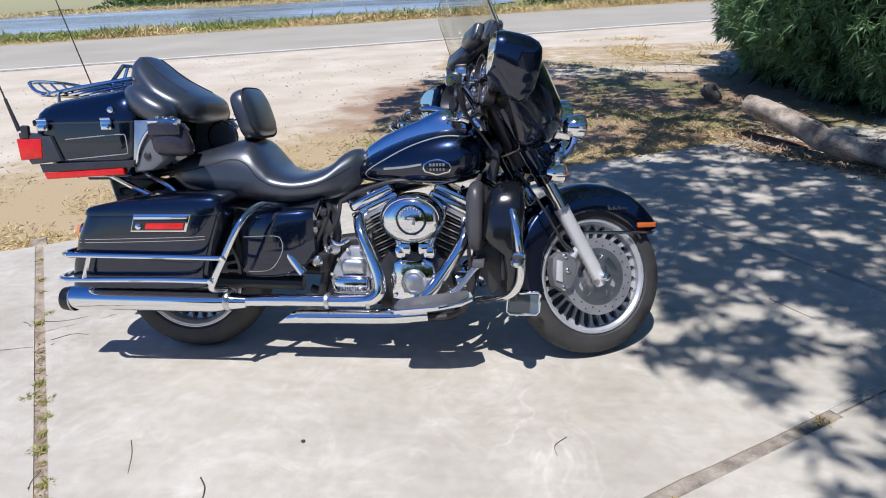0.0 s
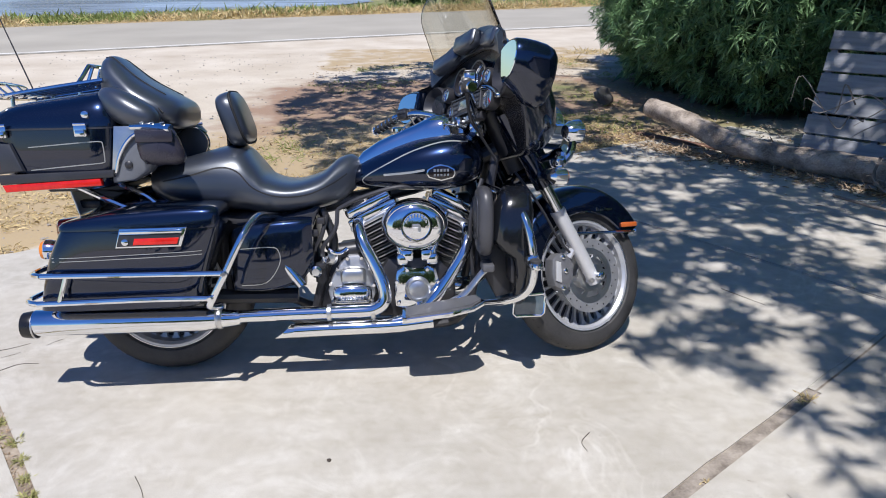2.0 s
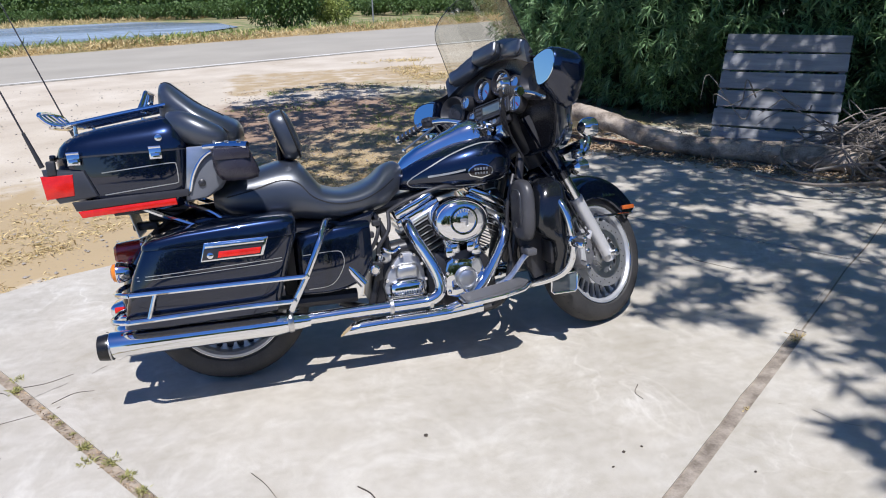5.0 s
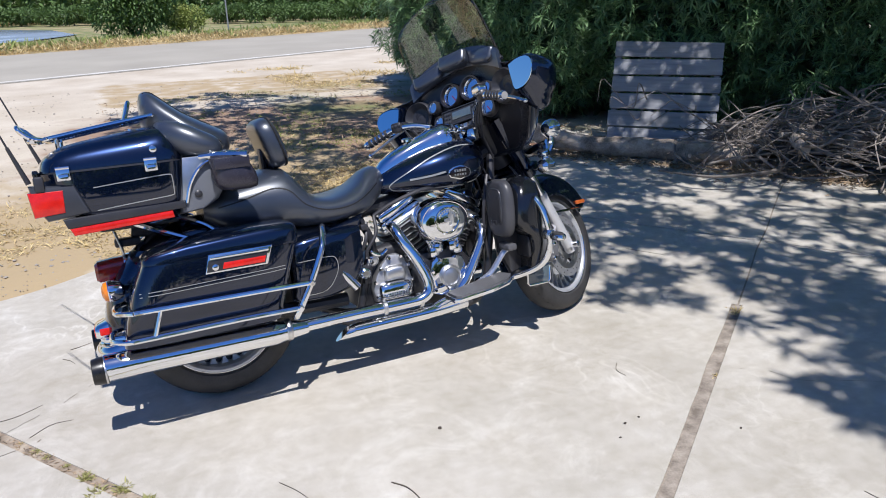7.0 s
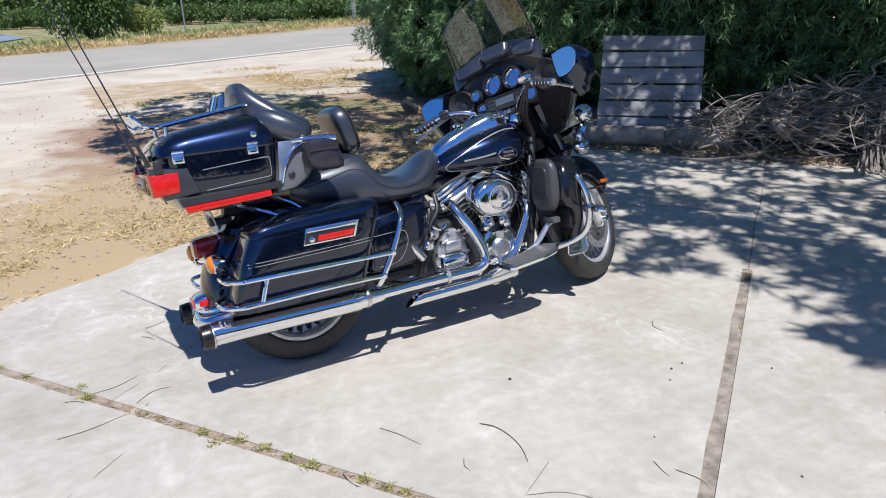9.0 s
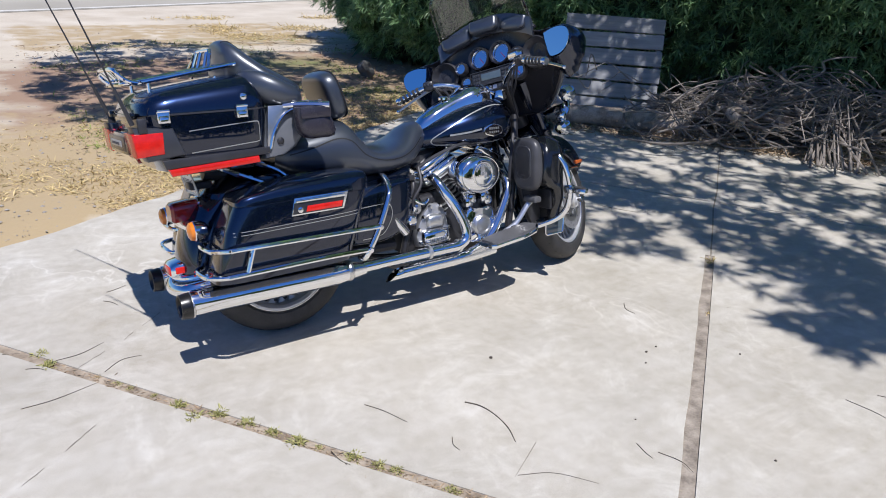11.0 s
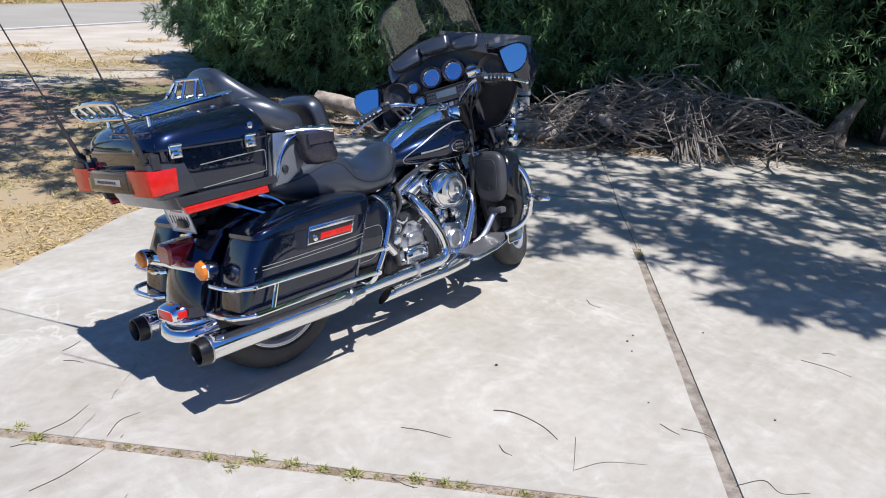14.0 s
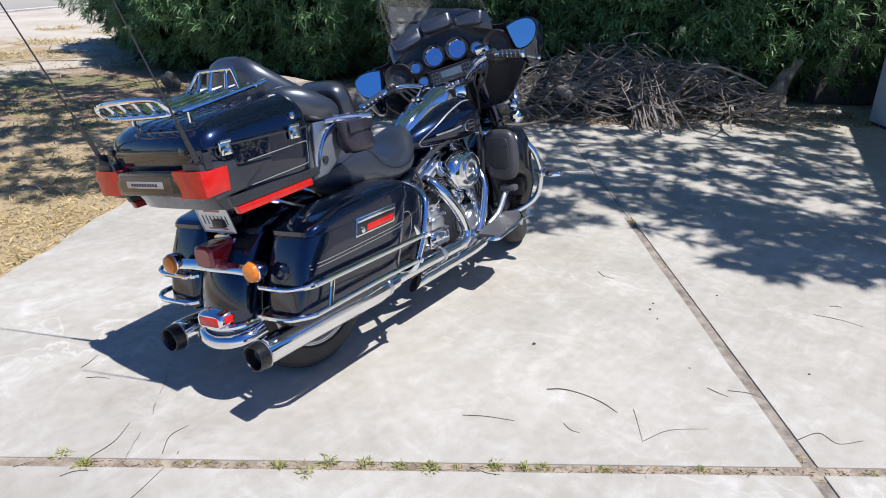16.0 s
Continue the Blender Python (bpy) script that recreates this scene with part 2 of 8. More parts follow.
# Leaf darkened in colour: hedge-interior shade, and the far dark trees' own tone.
LEAF_DARK = leaf_surface("shaded_dark_leaf", (0.085, 0.15, 0.065), (0.05, 0.09, 0.04), 0.6, 0.15)
FAR_LEAF = leaf_surface("orchard_leaf", (0.13, 0.215, 0.06), (0.07, 0.125, 0.033), 0.6, 0.2)
BARK = pbr("grey_bark", (0.50, 0.42, 0.34), 0.9, other=(0.17, 0.135, 0.105), scale=9, fine=90, bump=1.0, depth=0.02, spread=0.32, stretch=(0.6, 1, 1))
TRUNK = pbr("brown_trunk", (0.16, 0.12, 0.085), 0.95, other=(0.08, 0.06, 0.045), scale=12, fine=70, bump=0.8, depth=0.015)
CUTWOOD = pbr("cut_wood", (0.50, 0.38, 0.24), 0.8, other=(0.34, 0.24, 0.14), scale=20, fine=150, bump=0.3)
STICK = pbr("dry_branch", (0.34, 0.30, 0.26), 0.85, other=(0.16, 0.135, 0.115), scale=10, fine=80, bump=0.5, depth=0.004, per_object=0.35)
STICKS = island_shade(pbr("dry_branches", (0.29, 0.255, 0.22), 0.85, other=(0.13, 0.11, 0.095), scale=10, fine=80, bump=0.4, depth=0.004), 0.4)
TWIG = pbr("dark_twig", (0.085, 0.068, 0.052), 0.85, other=(0.045, 0.035, 0.028), scale=30, fine=200, bump=0.4)
PALLET = pbr("grey_pallet_wood", (0.34, 0.345, 0.36), 0.85, other=(0.20, 0.203, 0.212), scale=3, fine=60, bump=0.6, depth=0.004, stretch=(1, 10, 10), per_object=0.15)
LITTER = island_shade(pbr("leaf_litter", (0.42, 0.31, 0.2), 0.9, other=(0.25, 0.18, 0.11), scale=6, fine=60), 0.5)
SHEDWALL = pbr("dark_shed_boards", (0.10, 0.092, 0.085), 0.85, other=(0.065, 0.06, 0.054), scale=2, fine=50, bump=0.5, depth=0.004, stretch=(6, 6, 1))
RENDERWALL = pbr("pale_render", (0.72, 0.68, 0.60), 0.85, other=(0.62, 0.58, 0.50), scale=1.2, fine=120, bump=0.4, depth=0.003)
BLUEPAINT = pbr("pale_blue_paint", (0.52, 0.60, 0.68), 0.55, other=(0.44, 0.52, 0.60), scale=3, fine=40)
ROCK = pbr("dark_rock", (0.17, 0.16, 0.145), 0.9, other=(0.10, 0.095, 0.085), scale=9, fine=60, bump=0.8, depth=0.01)
STONE = pbr("grey_stone", (0.42, 0.38, 0.33), 0.9, other=(0.28, 0.25, 0.21), scale=6, fine=60, bump=0.8, depth=0.01)


# ---- shapes ----
def part(name, bm, material, parent=None, label="", xf=None, angle=35, kind=""):
    """One mesh object from a bmesh, under a thing or a part of it."""
    if xf is not None:
        bm.transform(xf)
    bmesh.ops.recalc_face_normals(bm, faces=bm.faces)
    me = bpy.data.meshes.new(name)
    bm.to_mesh(me)
    bm.free()
    me.materials.append(material)
    me.shade_smooth()
    me.set_sharp_from_angle(angle=radians(angle))
    ob = new(name, me)
    if parent is not None:
        ob.parent = parent
    return tagged(ob, label=label, kind=kind)


def raw(name, verts, faces, material, parent=None, label="", kind="", smooth=False):
    me = bpy.data.meshes.new(name)
    me.from_pydata(verts, [], faces)
    me.materials.append(material)
    if smooth:
        me.shade_smooth()
    ob = new(name, me)
    if parent is not None:
        ob.parent = parent
    return tagged(ob, label=label, kind=kind)


def thing(name, m, label, category, group=""):
    ob = new(name)
    ob.empty_display_size = 0.1
    ob.matrix_world = m
    return tagged(ob, label=label, category=category, group=group)


def rings(bm, loops, close=True, cap=True):
    """Skin a row of rings of equally many points."""
    vs = [[bm.verts.new(p) for p in loop] for loop in loops]
    n = len(vs[0])
    for a, b in zip(vs, vs[1:]):
        for i in range(n if close else n - 1):
            bm.faces.new((a[i], a[(i + 1) % n], b[(i + 1) % n], b[i]))
    if cap and close:
        bm.faces.new(list(reversed(vs[0])))
        bm.faces.new(vs[-1])
    return bm


def smooth_path(pts, steps=6):
    """A Catmull-Rom curve through points."""
    pts = [Vector(p) for p in pts]
    if len(pts) < 3 or steps < 2:
        return pts
    out = []
    ext = [2 * pts[0] - pts[1], *pts, 2 * pts[-1] - pts[-2]]
    for i in range(len(pts) - 1):
        a, b, c, d = ext[i : i + 4]
        for k in range(steps):
            t = k / steps
            out.append(0.5 * (2 * b + (c - a) * t + (2 * a - 5 * b + 4 * c - d) * t * t + (3 * b - a - 3 * c + d) * t**3))
    return [*out, pts[-1]]


def tube(bm, pts, r, seg=10, steps=5, flat=1.0):
    """A round bar along a curve; r is one radius or one for each end."""
    path = smooth_path(pts, steps)
    r0, r1 = r if isinstance(r, tuple) else (r, r)
    side, loops = None, []
    for i, p in enumerate(path):
        way = (path[min(i + 1, len(path) - 1)] - path[max(i - 1, 0)]).normalized()
        if side is None:
            side = way.orthogonal().normalized()
        side = (side - way * side.dot(way)).normalized()
        up = way.cross(side)
        rad = r0 + (r1 - r0) * i / (len(path) - 1)
        loops.append([p + side * (rad * math.cos(2 * math.pi * k / seg)) + up * (rad * flat * math.sin(2 * math.pi * k / seg)) for k in range(seg)])
    return rings(bm, loops)


def bar(pts, r, seg=10, steps=5, flat=1.0):
    return tube(bmesh.new(), pts, r, seg, steps, flat)


def lathe(profile, seg=32, centre=(0, 0, 0), axis="y", bm=None, closed=False):
    """Turn a profile of (radius, along) about an axis."""
    bm = bm or bmesh.new()
    rot = {"y": Matrix.Rotation(radians(-90), 4, "X"), "x": Matrix.Rotation(radians(90), 4, "Y"), "z": Matrix.Identity(4)}[axis]
    m = Matrix.Translation(centre) @ rot
    loops = [[m @ Vector((r * math.cos(2 * math.pi * k / seg), r * math.sin(2 * math.pi * k / seg), h)) for k in range(seg)] for r, h in profile]
    if closed:
        loops.append(loops[0])
    return rings(bm, loops, cap=not closed)


def box(size, centre=(0, 0, 0), bevel=0.0, seg=2, bm=None):
    bm = bm or bmesh.new()
    got = bmesh.ops.create_cube(bm, size=1.0, matrix=Matrix.Translation(centre) @ Matrix.Diagonal((*size, 1)))
    if bevel:
        edges = {e for v in got["verts"] for e in v.link_edges}
        bmesh.ops.bevel(bm, geom=list(edges), offset=bevel, segments=seg, profile=0.5, affect="EDGES")
    return bm


def plate(outline, y0, y1, bevel=0.0, bm=None):
    """A plate cut along an outline in x and z, from y0 to y1."""
    bm = bm or bmesh.new()
    a = [bm.verts.new((x, y0, z)) for x, z in outline]
    b = [bm.verts.new((x, y1, z)) for x, z in outline]
    n = len(a)
    fs = [bm.faces.new(a), bm.faces.new(list(reversed(b)))]
    for i in range(n):
        bm.faces.new((a[i], b[i], b[(i + 1) % n], a[(i + 1) % n]))
    if bevel:
        edges = [e for f in fs for e in f.edges]
        bmesh.ops.bevel(bm, geom=edges, offset=bevel, segments=2, profile=0.5, affect="EDGES")
    return bm


def oval(cy, cz, w, up, down, power, n=28):
    """Points (y, z) of a rounded section: half-width w, heights up and down."""
    out = []
    for k in range(n):
        a = 2 * math.pi * k / n
        c, s = math.cos(a), math.sin(a)
        y = w * math.copysign(abs(c) ** (2 / power), c)
        z = (up if s > 0 else down) * math.copysign(abs(s) ** (2 / power), s)
        out.append((cy + y, cz + z))
    return out


def body_x(sections, n=28, steps=4, bm=None):
    """Skin sections (x, cy, cz, half width, up, down, power) along x, smoothed between."""
    bm = bm or bmesh.new()
    rows = np.array(sections, float)
    out = []
    if steps > 1:
        ext = np.vstack([2 * rows[0] - rows[1], rows, 2 * rows[-1] - rows[-2]])
        for i in range(len(rows) - 1):
            a, b, c, d = ext[i : i + 4]
            for k in range(steps):
                t = k / steps
                out.append(0.5 * (2 * b + (c - a) * t + (2 * a - 5 * b + 4 * c - d) * t * t + (3 * b - a - 3 * c + d) * t**3))
        out.append(rows[-1])
    else:
        out = list(rows)
    loops = []
    for x, cy, cz, w, up, down, power in out:
        loops.append([(x, y, z) for y, z in oval(cy, cz, max(w, 1e-3), max(up, 1e-3), max(down, 1e-3), max(power, 1.2), n)])
    return rings(bm, loops)


def body_z(sections, n=28, bm=None):
    """Skin sections (z, cx, cy, half length, half width, power) upwards."""
    bm = bm or bmesh.new()
    loops = []
    for z, cx, cy, hl, hw, power in sections:
        loop = []
        for k in range(n):
            a = 2 * math.pi * (k + 0.5) / n
            c, s = math.cos(a), math.sin(a)
            loop.append((cx + hl * math.copysign(abs(c) ** (2 / power), c), cy + hw * math.copysign(abs(s) ** (2 / power), s), z))
        loops.append(loop)
    return rings(bm, loops)


# ---- setting: ground, pavement, road ----
TURN = math.atan2(0.585, 0.811)
U, V = Vector((0.811, 0.585, 0)), Vector((-0.585, 0.811, 0))
ROAD = Vector((0.925, 0.38, 0))
ACROSS = Vector((-0.38, 0.925, 0))


def from_uv(u, v, z=0.0):
    return U * u + V * v + Vector((0, 0, z))


def pavement_edge(u):
    return 4.62 - 0.135 * (u + 0.36) + 0.05 * noise.noise((u * 1.7, 3.1, 0)) + 0.03 * noise.noise((u * 6, 1.1, 0))


def edge_distance(u, v):
    return v - pavement_edge(u)


def ground_height(x, y):
    p = Vector((x, y, 0))
    a = p.dot(ACROSS)
    u, v = p.dot(U), p.dot(V)
    rough = 0.02 * noise.noise((x * 0.7, y * 0.7, 0)) + 0.012 * noise.noise((x * 3, y * 3, 5))
    z = -0.02 + rough
    if -9 < u < 6.2 and v < pavement_edge(u) - 0.1:
        z = -0.1
    if 14.5 < a < 22.9:
        z = -0.014
    if 15.95 < a < 21.9:
        z = -0.05
    if a > 23.5:
        z = -2.75 * min(1.0, max(0.0, (a - 23.5) / 50.0)) ** 0.9 - 0.02 + 0.08 * noise.noise((x * 0.4, y * 0.4, 2))
        z -= 0.045 * max(0.0, math.hypot(x, y) - 135.0)
    return z


def ground_cover(x, y):
    """How much straw and green grows here."""
    p = Vector((x, y, 0))
    a, u, v = p.dot(ACROSS), p.dot(U), p.dot(V)
    straw = 0.04
    green = 0.0
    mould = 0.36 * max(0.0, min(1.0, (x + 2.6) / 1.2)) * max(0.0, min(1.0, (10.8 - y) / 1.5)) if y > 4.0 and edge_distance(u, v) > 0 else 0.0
    edge = v - pavement_edge(u)
    if -12 < u < 7 and 0 < edge < 3.2:
        straw = 0.48 * max(0, 1 - edge / 3.2) + 0.05
    if 0.5 < x < 6 and 5.5 < y < 12:
        straw, green = 0.10, 0.13
    if -1.5 < x < 3 and 11 < y < 14:
        straw = 0.22
    if a > 22.3:
        straw, green = 0.42, 0.12
    if a > 25.5:
        straw, green = 0.25, 0.34
    if a > 70:
        straw, green = 0.45, 0.2
    return straw, green, mould


def axis_steps(lo, hi, fine, far):
    mid = np.arange(lo, hi + fine / 2, fine)
    out, step = [], fine
    x = hi
    while x < far:
        step *= 1.35
        x += step
        out.append(x)
    back, step, x = [], fine, lo
    while x > -far:
        step *= 1.35
        x -= step
        back.append(x)
    return [*reversed(back), *mid.tolist(), *out]


def build_ground():
    xs, ys = axis_steps(-11, 11, 0.3, 2500), axis_steps(-6, 27, 0.3, 2500)
    verts = [(x, y, ground_height(x, y)) for y in ys for x in xs]
    w = len(xs)
    faces = [(j * w + i, j * w + i + 1, (j + 1) * w + i + 1, (j + 1) * w + i) for j in range(len(ys) - 1) for i in range(w - 1)]
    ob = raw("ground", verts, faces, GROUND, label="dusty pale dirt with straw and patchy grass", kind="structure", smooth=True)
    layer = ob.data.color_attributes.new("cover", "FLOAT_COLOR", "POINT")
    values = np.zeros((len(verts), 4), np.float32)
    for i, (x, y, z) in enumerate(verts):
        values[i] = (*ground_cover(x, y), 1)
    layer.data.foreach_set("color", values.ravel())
    return ob


build_ground()


def strip(name, along, across, a0, a1, n0, n1, z, material, label, parent=None, step=2.0, kind="structure"):
    """A flat band between two distances from the origin line."""
    count = max(2, int((a1 - a0) / step))
    verts, faces = [], []
    for i in range(count + 1):
        a = a0 + (a1 - a0) * i / count
        for n in (n0, n1):
            wob = 0.06 * noise.noise((a * 0.8, n, 7)) if n1 - n0 > 1 else 0.012 * noise.noise((a * 3, n, 7))
            p = along * a + across * (n + wob)
            verts.append((p.x, p.y, z))
        if i:
            b = 2 * i
            faces.append((b - 2, b - 1, b + 1, b))
    return raw(name, verts, faces, material, parent, label, kind)


strip("road", ROAD, ACROSS, -220, 220, 15.34, 22.4, -0.008, ASPHALT, "worn grey asphalt road with one white edge line")
strip("road_line", ROAD, ACROSS, -220, 220, 15.46, 15.68, -0.003, LINE, "white painted edge line on the road")

water_label = "still pond whose pale blue sky reflection is put into its colour"
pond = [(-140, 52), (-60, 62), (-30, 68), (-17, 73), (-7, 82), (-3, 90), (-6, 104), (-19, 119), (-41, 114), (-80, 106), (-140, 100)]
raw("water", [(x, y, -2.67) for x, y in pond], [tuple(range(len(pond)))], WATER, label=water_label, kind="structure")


def slab(parent, u0, u1, v0, v1, far_edge=False):
    """One cast concrete slab with worn edges."""
    bm = bmesh.new()
    pts = []
    nu = max(2, int((u1 - u0) / 0.12))
    pts += [(u0 + (u1 - u0) * i / nu, v0) for i in range(nu)]
    pts += [(u1, v0), (u1, v1 if not far_edge else pavement_edge(u1))]
    if far_edge:
        pts += [(u1 - (u1 - u0) * i / nu, pavement_edge(u1 - (u1 - u0) * i / nu)) for i in range(1, nu + 1)]
    else:
        pts += [(u0, v1)]
    top = [bm.verts.new(from_uv(u + 0.008 * noise.noise((u * 7, v * 7, 1)) + 0.005 * noise.noise((u * 23, v * 23, 4)), v + 0.008 * noise.noise((u * 7, v * 7, 9)) + 0.005 * noise.noise((u * 23, v * 23, 2)), 0.0)) for u, v in pts]
    f = bm.faces.new(top)
    r = bmesh.ops.extrude_face_region(bm, geom=[f])
    bmesh.ops.translate(bm, vec=(0, 0, -0.09), verts=[g for g in r["geom"] if isinstance(g, bmesh.types.BMVert)])
    bmesh.ops.bevel(bm, geom=[e for e in bm.edges if all(v.co.z > -0.01 for v in e.verts)], offset=0.008, segments=2, affect="EDGES")
    return part("slab", bm, CONCRETE, parent, angle=30)


pavement = tagged(new("pavement"), label="pale weathered concrete driveway cast in large slabs", kind="structure")
A, B, C = -0.135, 1.06, 3.28
for u0, u1, da, db in ((-9.0, -3.55, 0, 0.006), (-3.54, A, 0.0, 0.013), (A, C, 0.013, 0.009), (C, 6.25, 0.009, 0)):
    slab(pavement, u0 + da, u1 - db, -7.0, B - 0.018)
    slab(pavement, u0 + da, u1 - db, B + 0.018, 4.6, True)
strip("joint_dirt_strip", V, U, -7.0, 4.75, A - 0.04, A + 0.04, -0.005, JOINT, "dirt-filled open joint between the slabs", pavement, 0.15, "")
for n0, n1 in ((B - 0.034, B - 0.004), (B + 0.005, B + 0.034)):
    strip("joint_mortar", U, V, 2.25, 6.2, n0, n1, -0.0025, CONCRETE, "", pavement, 0.4, "")
strip("joint_board", U, V, -9, 6.25, B - 0.031, B + 0.031, -0.0065, WOODSTRIP, "weathered wooden strip in the joint", pavement, 0.4, "")


def crack(pts, width=0.0025, rest=0.15):
    """A thin broken crack over the concrete: short runs with gaps between them."""
    path = smooth_path([(x, y, 0.0012) for x, y in pts], 12)
    verts, faces, joined = [], [], False
    for i, p in enumerate(path):
        way = (path[min(i + 1, len(path) - 1)] - path[max(i - 1, 0)]).normalized()
        off = Vector((-way.y, way.x, 0))
        mid = p + off * 0.004 * noise.noise((p.x * 30, p.y * 30, 3))
        w = width * (0.35 + abs(noise.noise((p.x * 19, p.y * 19, 8)))) / 2
        verts += [tuple(mid + off * w), tuple(mid - off * w)]
        whole = noise.noise((p.x * 11, p.y * 11, 5)) > rest - 0.3
        if whole and joined:
            b = 2 * i
            faces.append((b - 2, b - 1, b + 1, b))
        joined = whole
    raw("crack", verts, faces, CRACK, pavement)


CRACK = pbr("dark_crack", (0.20, 0.175, 0.145), 0.95, other=(0.11, 0.095, 0.08), scale=20, fine=200)
crack([(0.66, 1.77), (0.74, 1.70), (0.81, 1.65), (0.86, 1.54), (1.0, 1.46), (1.18, 1.36)])
crack([(-1.58, 2.95), (-1.671, 2.859), (-1.775, 2.767), (-1.831, 2.708), (-1.919, 2.654), (-2.025, 2.573)], 0.0035, 0.22)
crack([(-1.902, 2.268), (-1.986, 2.207), (-2.062, 2.139), (-2.131, 2.075), (-2.28, 1.96), (-2.45, 1.86)], 0.0045, 0.26)

# ---- motorcycle ----
PAINT = pbr("black_gloss_paint", (0.0058, 0.0125, 0.038), 0.25, 0.75, coat=1.0, spec=0.1, other=(0.0045, 0.010, 0.029), scale=3, fine=200, rough_var=0.03)
PAINT.node_tree.nodes["Principled BSDF"].inputs["Coat IOR"].default_value = 1.68
CHROME = pbr("chrome", (0.86, 0.87, 0.88), 0.05, 1.0, other=(0.80, 0.81, 0.83), scale=10, fine=150, rough_var=0.03)
SATIN = pbr("satin_alloy", (0.70, 0.70, 0.70), 0.34, 1.0, other=(0.58, 0.58, 0.58), scale=12, fine=200, rough_var=0.08)
CAST = pbr("grey_cast_metal", (0.54, 0.54, 0.55), 0.42, 0.75, other=(0.42, 0.42, 0.43), scale=20, fine=250, bump=0.2, depth=0.001)
SILVER = pbr("silver_wheel_paint", (0.58, 0.59, 0.61), 0.34, 0.45, other=(0.48, 0.49, 0.51), scale=14, fine=220, rough_var=0.06)
BLACKMETAL = pbr("black_engine_coat", (0.030, 0.030, 0.034), 0.36, other=(0.020, 0.020, 0.023), scale=15, fine=200, bump=0.2, depth=0.001)
PLASTIC = pbr("black_plastic", (0.036, 0.036, 0.041), 0.40, other=(0.026, 0.026, 0.030), scale=10, fine=300, bump=0.15, depth=0.0006)
PODGREY = pbr("grey_pod_panel", (0.17, 0.18, 0.20), 0.3, other=(0.13, 0.14, 0.16), scale=8, fine=250, bump=0.08, depth=0.0006)
TRIMGREY = pbr("dark_grey_trim", (0.048, 0.051, 0.060), 0.34, other=(0.036, 0.038, 0.045), scale=10, fine=200)
LEATHER = pbr("black_vinyl", (0.030, 0.036, 0.050), 0.38, other=(0.021, 0.026, 0.038), scale=6, fine=420, bump=0.2, depth=0.0010, rough_var=0.08, spec=0.6)
lb = LEATHER.node_tree.nodes["Principled BSDF"]
lb.inputs["Coat Weight"].default_value, lb.inputs["Coat Roughness"].default_value, lb.inputs["Coat IOR"].default_value = 1.0, 0.32, 1.60
lb.inputs["Specular Tint"].default_value = (0.78, 0.88, 1.0, 1)
SEAM = pbr("seam_thread", (0.012, 0.012, 0.013), 0.7, scale=30, fine=300)
RUBBER = pbr("tyre_rubber", (0.026, 0.026, 0.027), 0.65, other=(0.052, 0.050, 0.049), scale=9, fine=150, bump=0.2, depth=0.001)
STRIPE = pbr("silver_pinstripe", (0.42, 0.42, 0.40), 0.35, 0.4, scale=20, fine=200)
REDLENS = pbr("red_lens", (0.72, 0.018, 0.010), 0.2, coat=0.25, other=(0.50, 0.012, 0.01), scale=40, fine=300, bump=0.15, depth=0.001)
DEEPRED = pbr("dark_red_lens", (0.30, 0.012, 0.012), 0.12, coat=0.8, other=(0.2, 0.008, 0.008), scale=30, fine=300)
AMBER = pbr("amber_lens", (0.78, 0.24, 0.015), 0.15, coat=0.6, other=(0.66, 0.17, 0.01), scale=40, fine=300, bump=0.15, depth=0.001)
DIAL = pbr("silver_dial_face", (0.62, 0.70, 0.84), 0.10, 1.0, other=(0.54, 0.62, 0.76), scale=20, fine=100, coat=1.0)
MIRROR = pbr("mirror_glass", (0.84, 0.97, 0.99), 0.01, 1.0, other=(0.83, 0.96, 0.98), rough_var=0.0)
SHIELD = clear_surface("smoked_windshield", (0.88, 0.88, 0.84), dust=0.007)
CLEAR = clear_surface("clear_lens", (0.8, 0.82, 0.85), 0.05)
PLATEWHITE = pbr("licence_plate_white", (0.84, 0.84, 0.82), 0.40, other=(0.76, 0.76, 0.74), scale=12, fine=80)
INK = pbr("dark_ink", (0.03, 0.035, 0.06), 0.5, scale=20, fine=100)
SCREEN = pbr("display_glass", (0.10, 0.13, 0.15), 0.12, coat=1.0, other=(0.08, 0.11, 0.13), scale=20, fine=100)
BAGVINYL = pbr("armrest_vinyl", (0.036, 0.033, 0.044), 0.26, other=(0.024, 0.022, 0.031), scale=8, fine=350, bump=0.25, depth=0.001)
BRONZE = pbr("bronze_panel", (0.13, 0.105, 0.080), 0.30, 0.6, other=(0.095, 0.075, 0.058), scale=12, fine=200)
MARKERLENS = pbr("red_amber_lens", (0.56, 0.13, 0.025), 0.15, coat=0.8, other=(0.46, 0.10, 0.02), scale=20, fine=100)
BADGE = pbr("dark_badge_enamel", (0.008, 0.005, 0.007), 0.20, coat=0.4, other=(0.006, 0.004, 0.005), scale=20, fine=100)
# Rubber lightened to grey for the gloss of sunlit mats; pedal pad shares it.
MAT = pbr("grey_rubber_mat", (0.12, 0.12, 0.125), 0.42, other=(0.08, 0.08, 0.084), scale=12, fine=200, bump=0.3, depth=0.001)
CALIPER = pbr("grey_caliper_paint", (0.23, 0.23, 0.24), 0.4, 0.4, other=(0.17, 0.17, 0.18), scale=20, fine=250)
FORKSILVER = pbr("clear_coated_fork_alloy", (0.70, 0.70, 0.70), 0.36, 0.35, other=(0.60, 0.60, 0.61), scale=10, fine=200, rough_var=0.06)
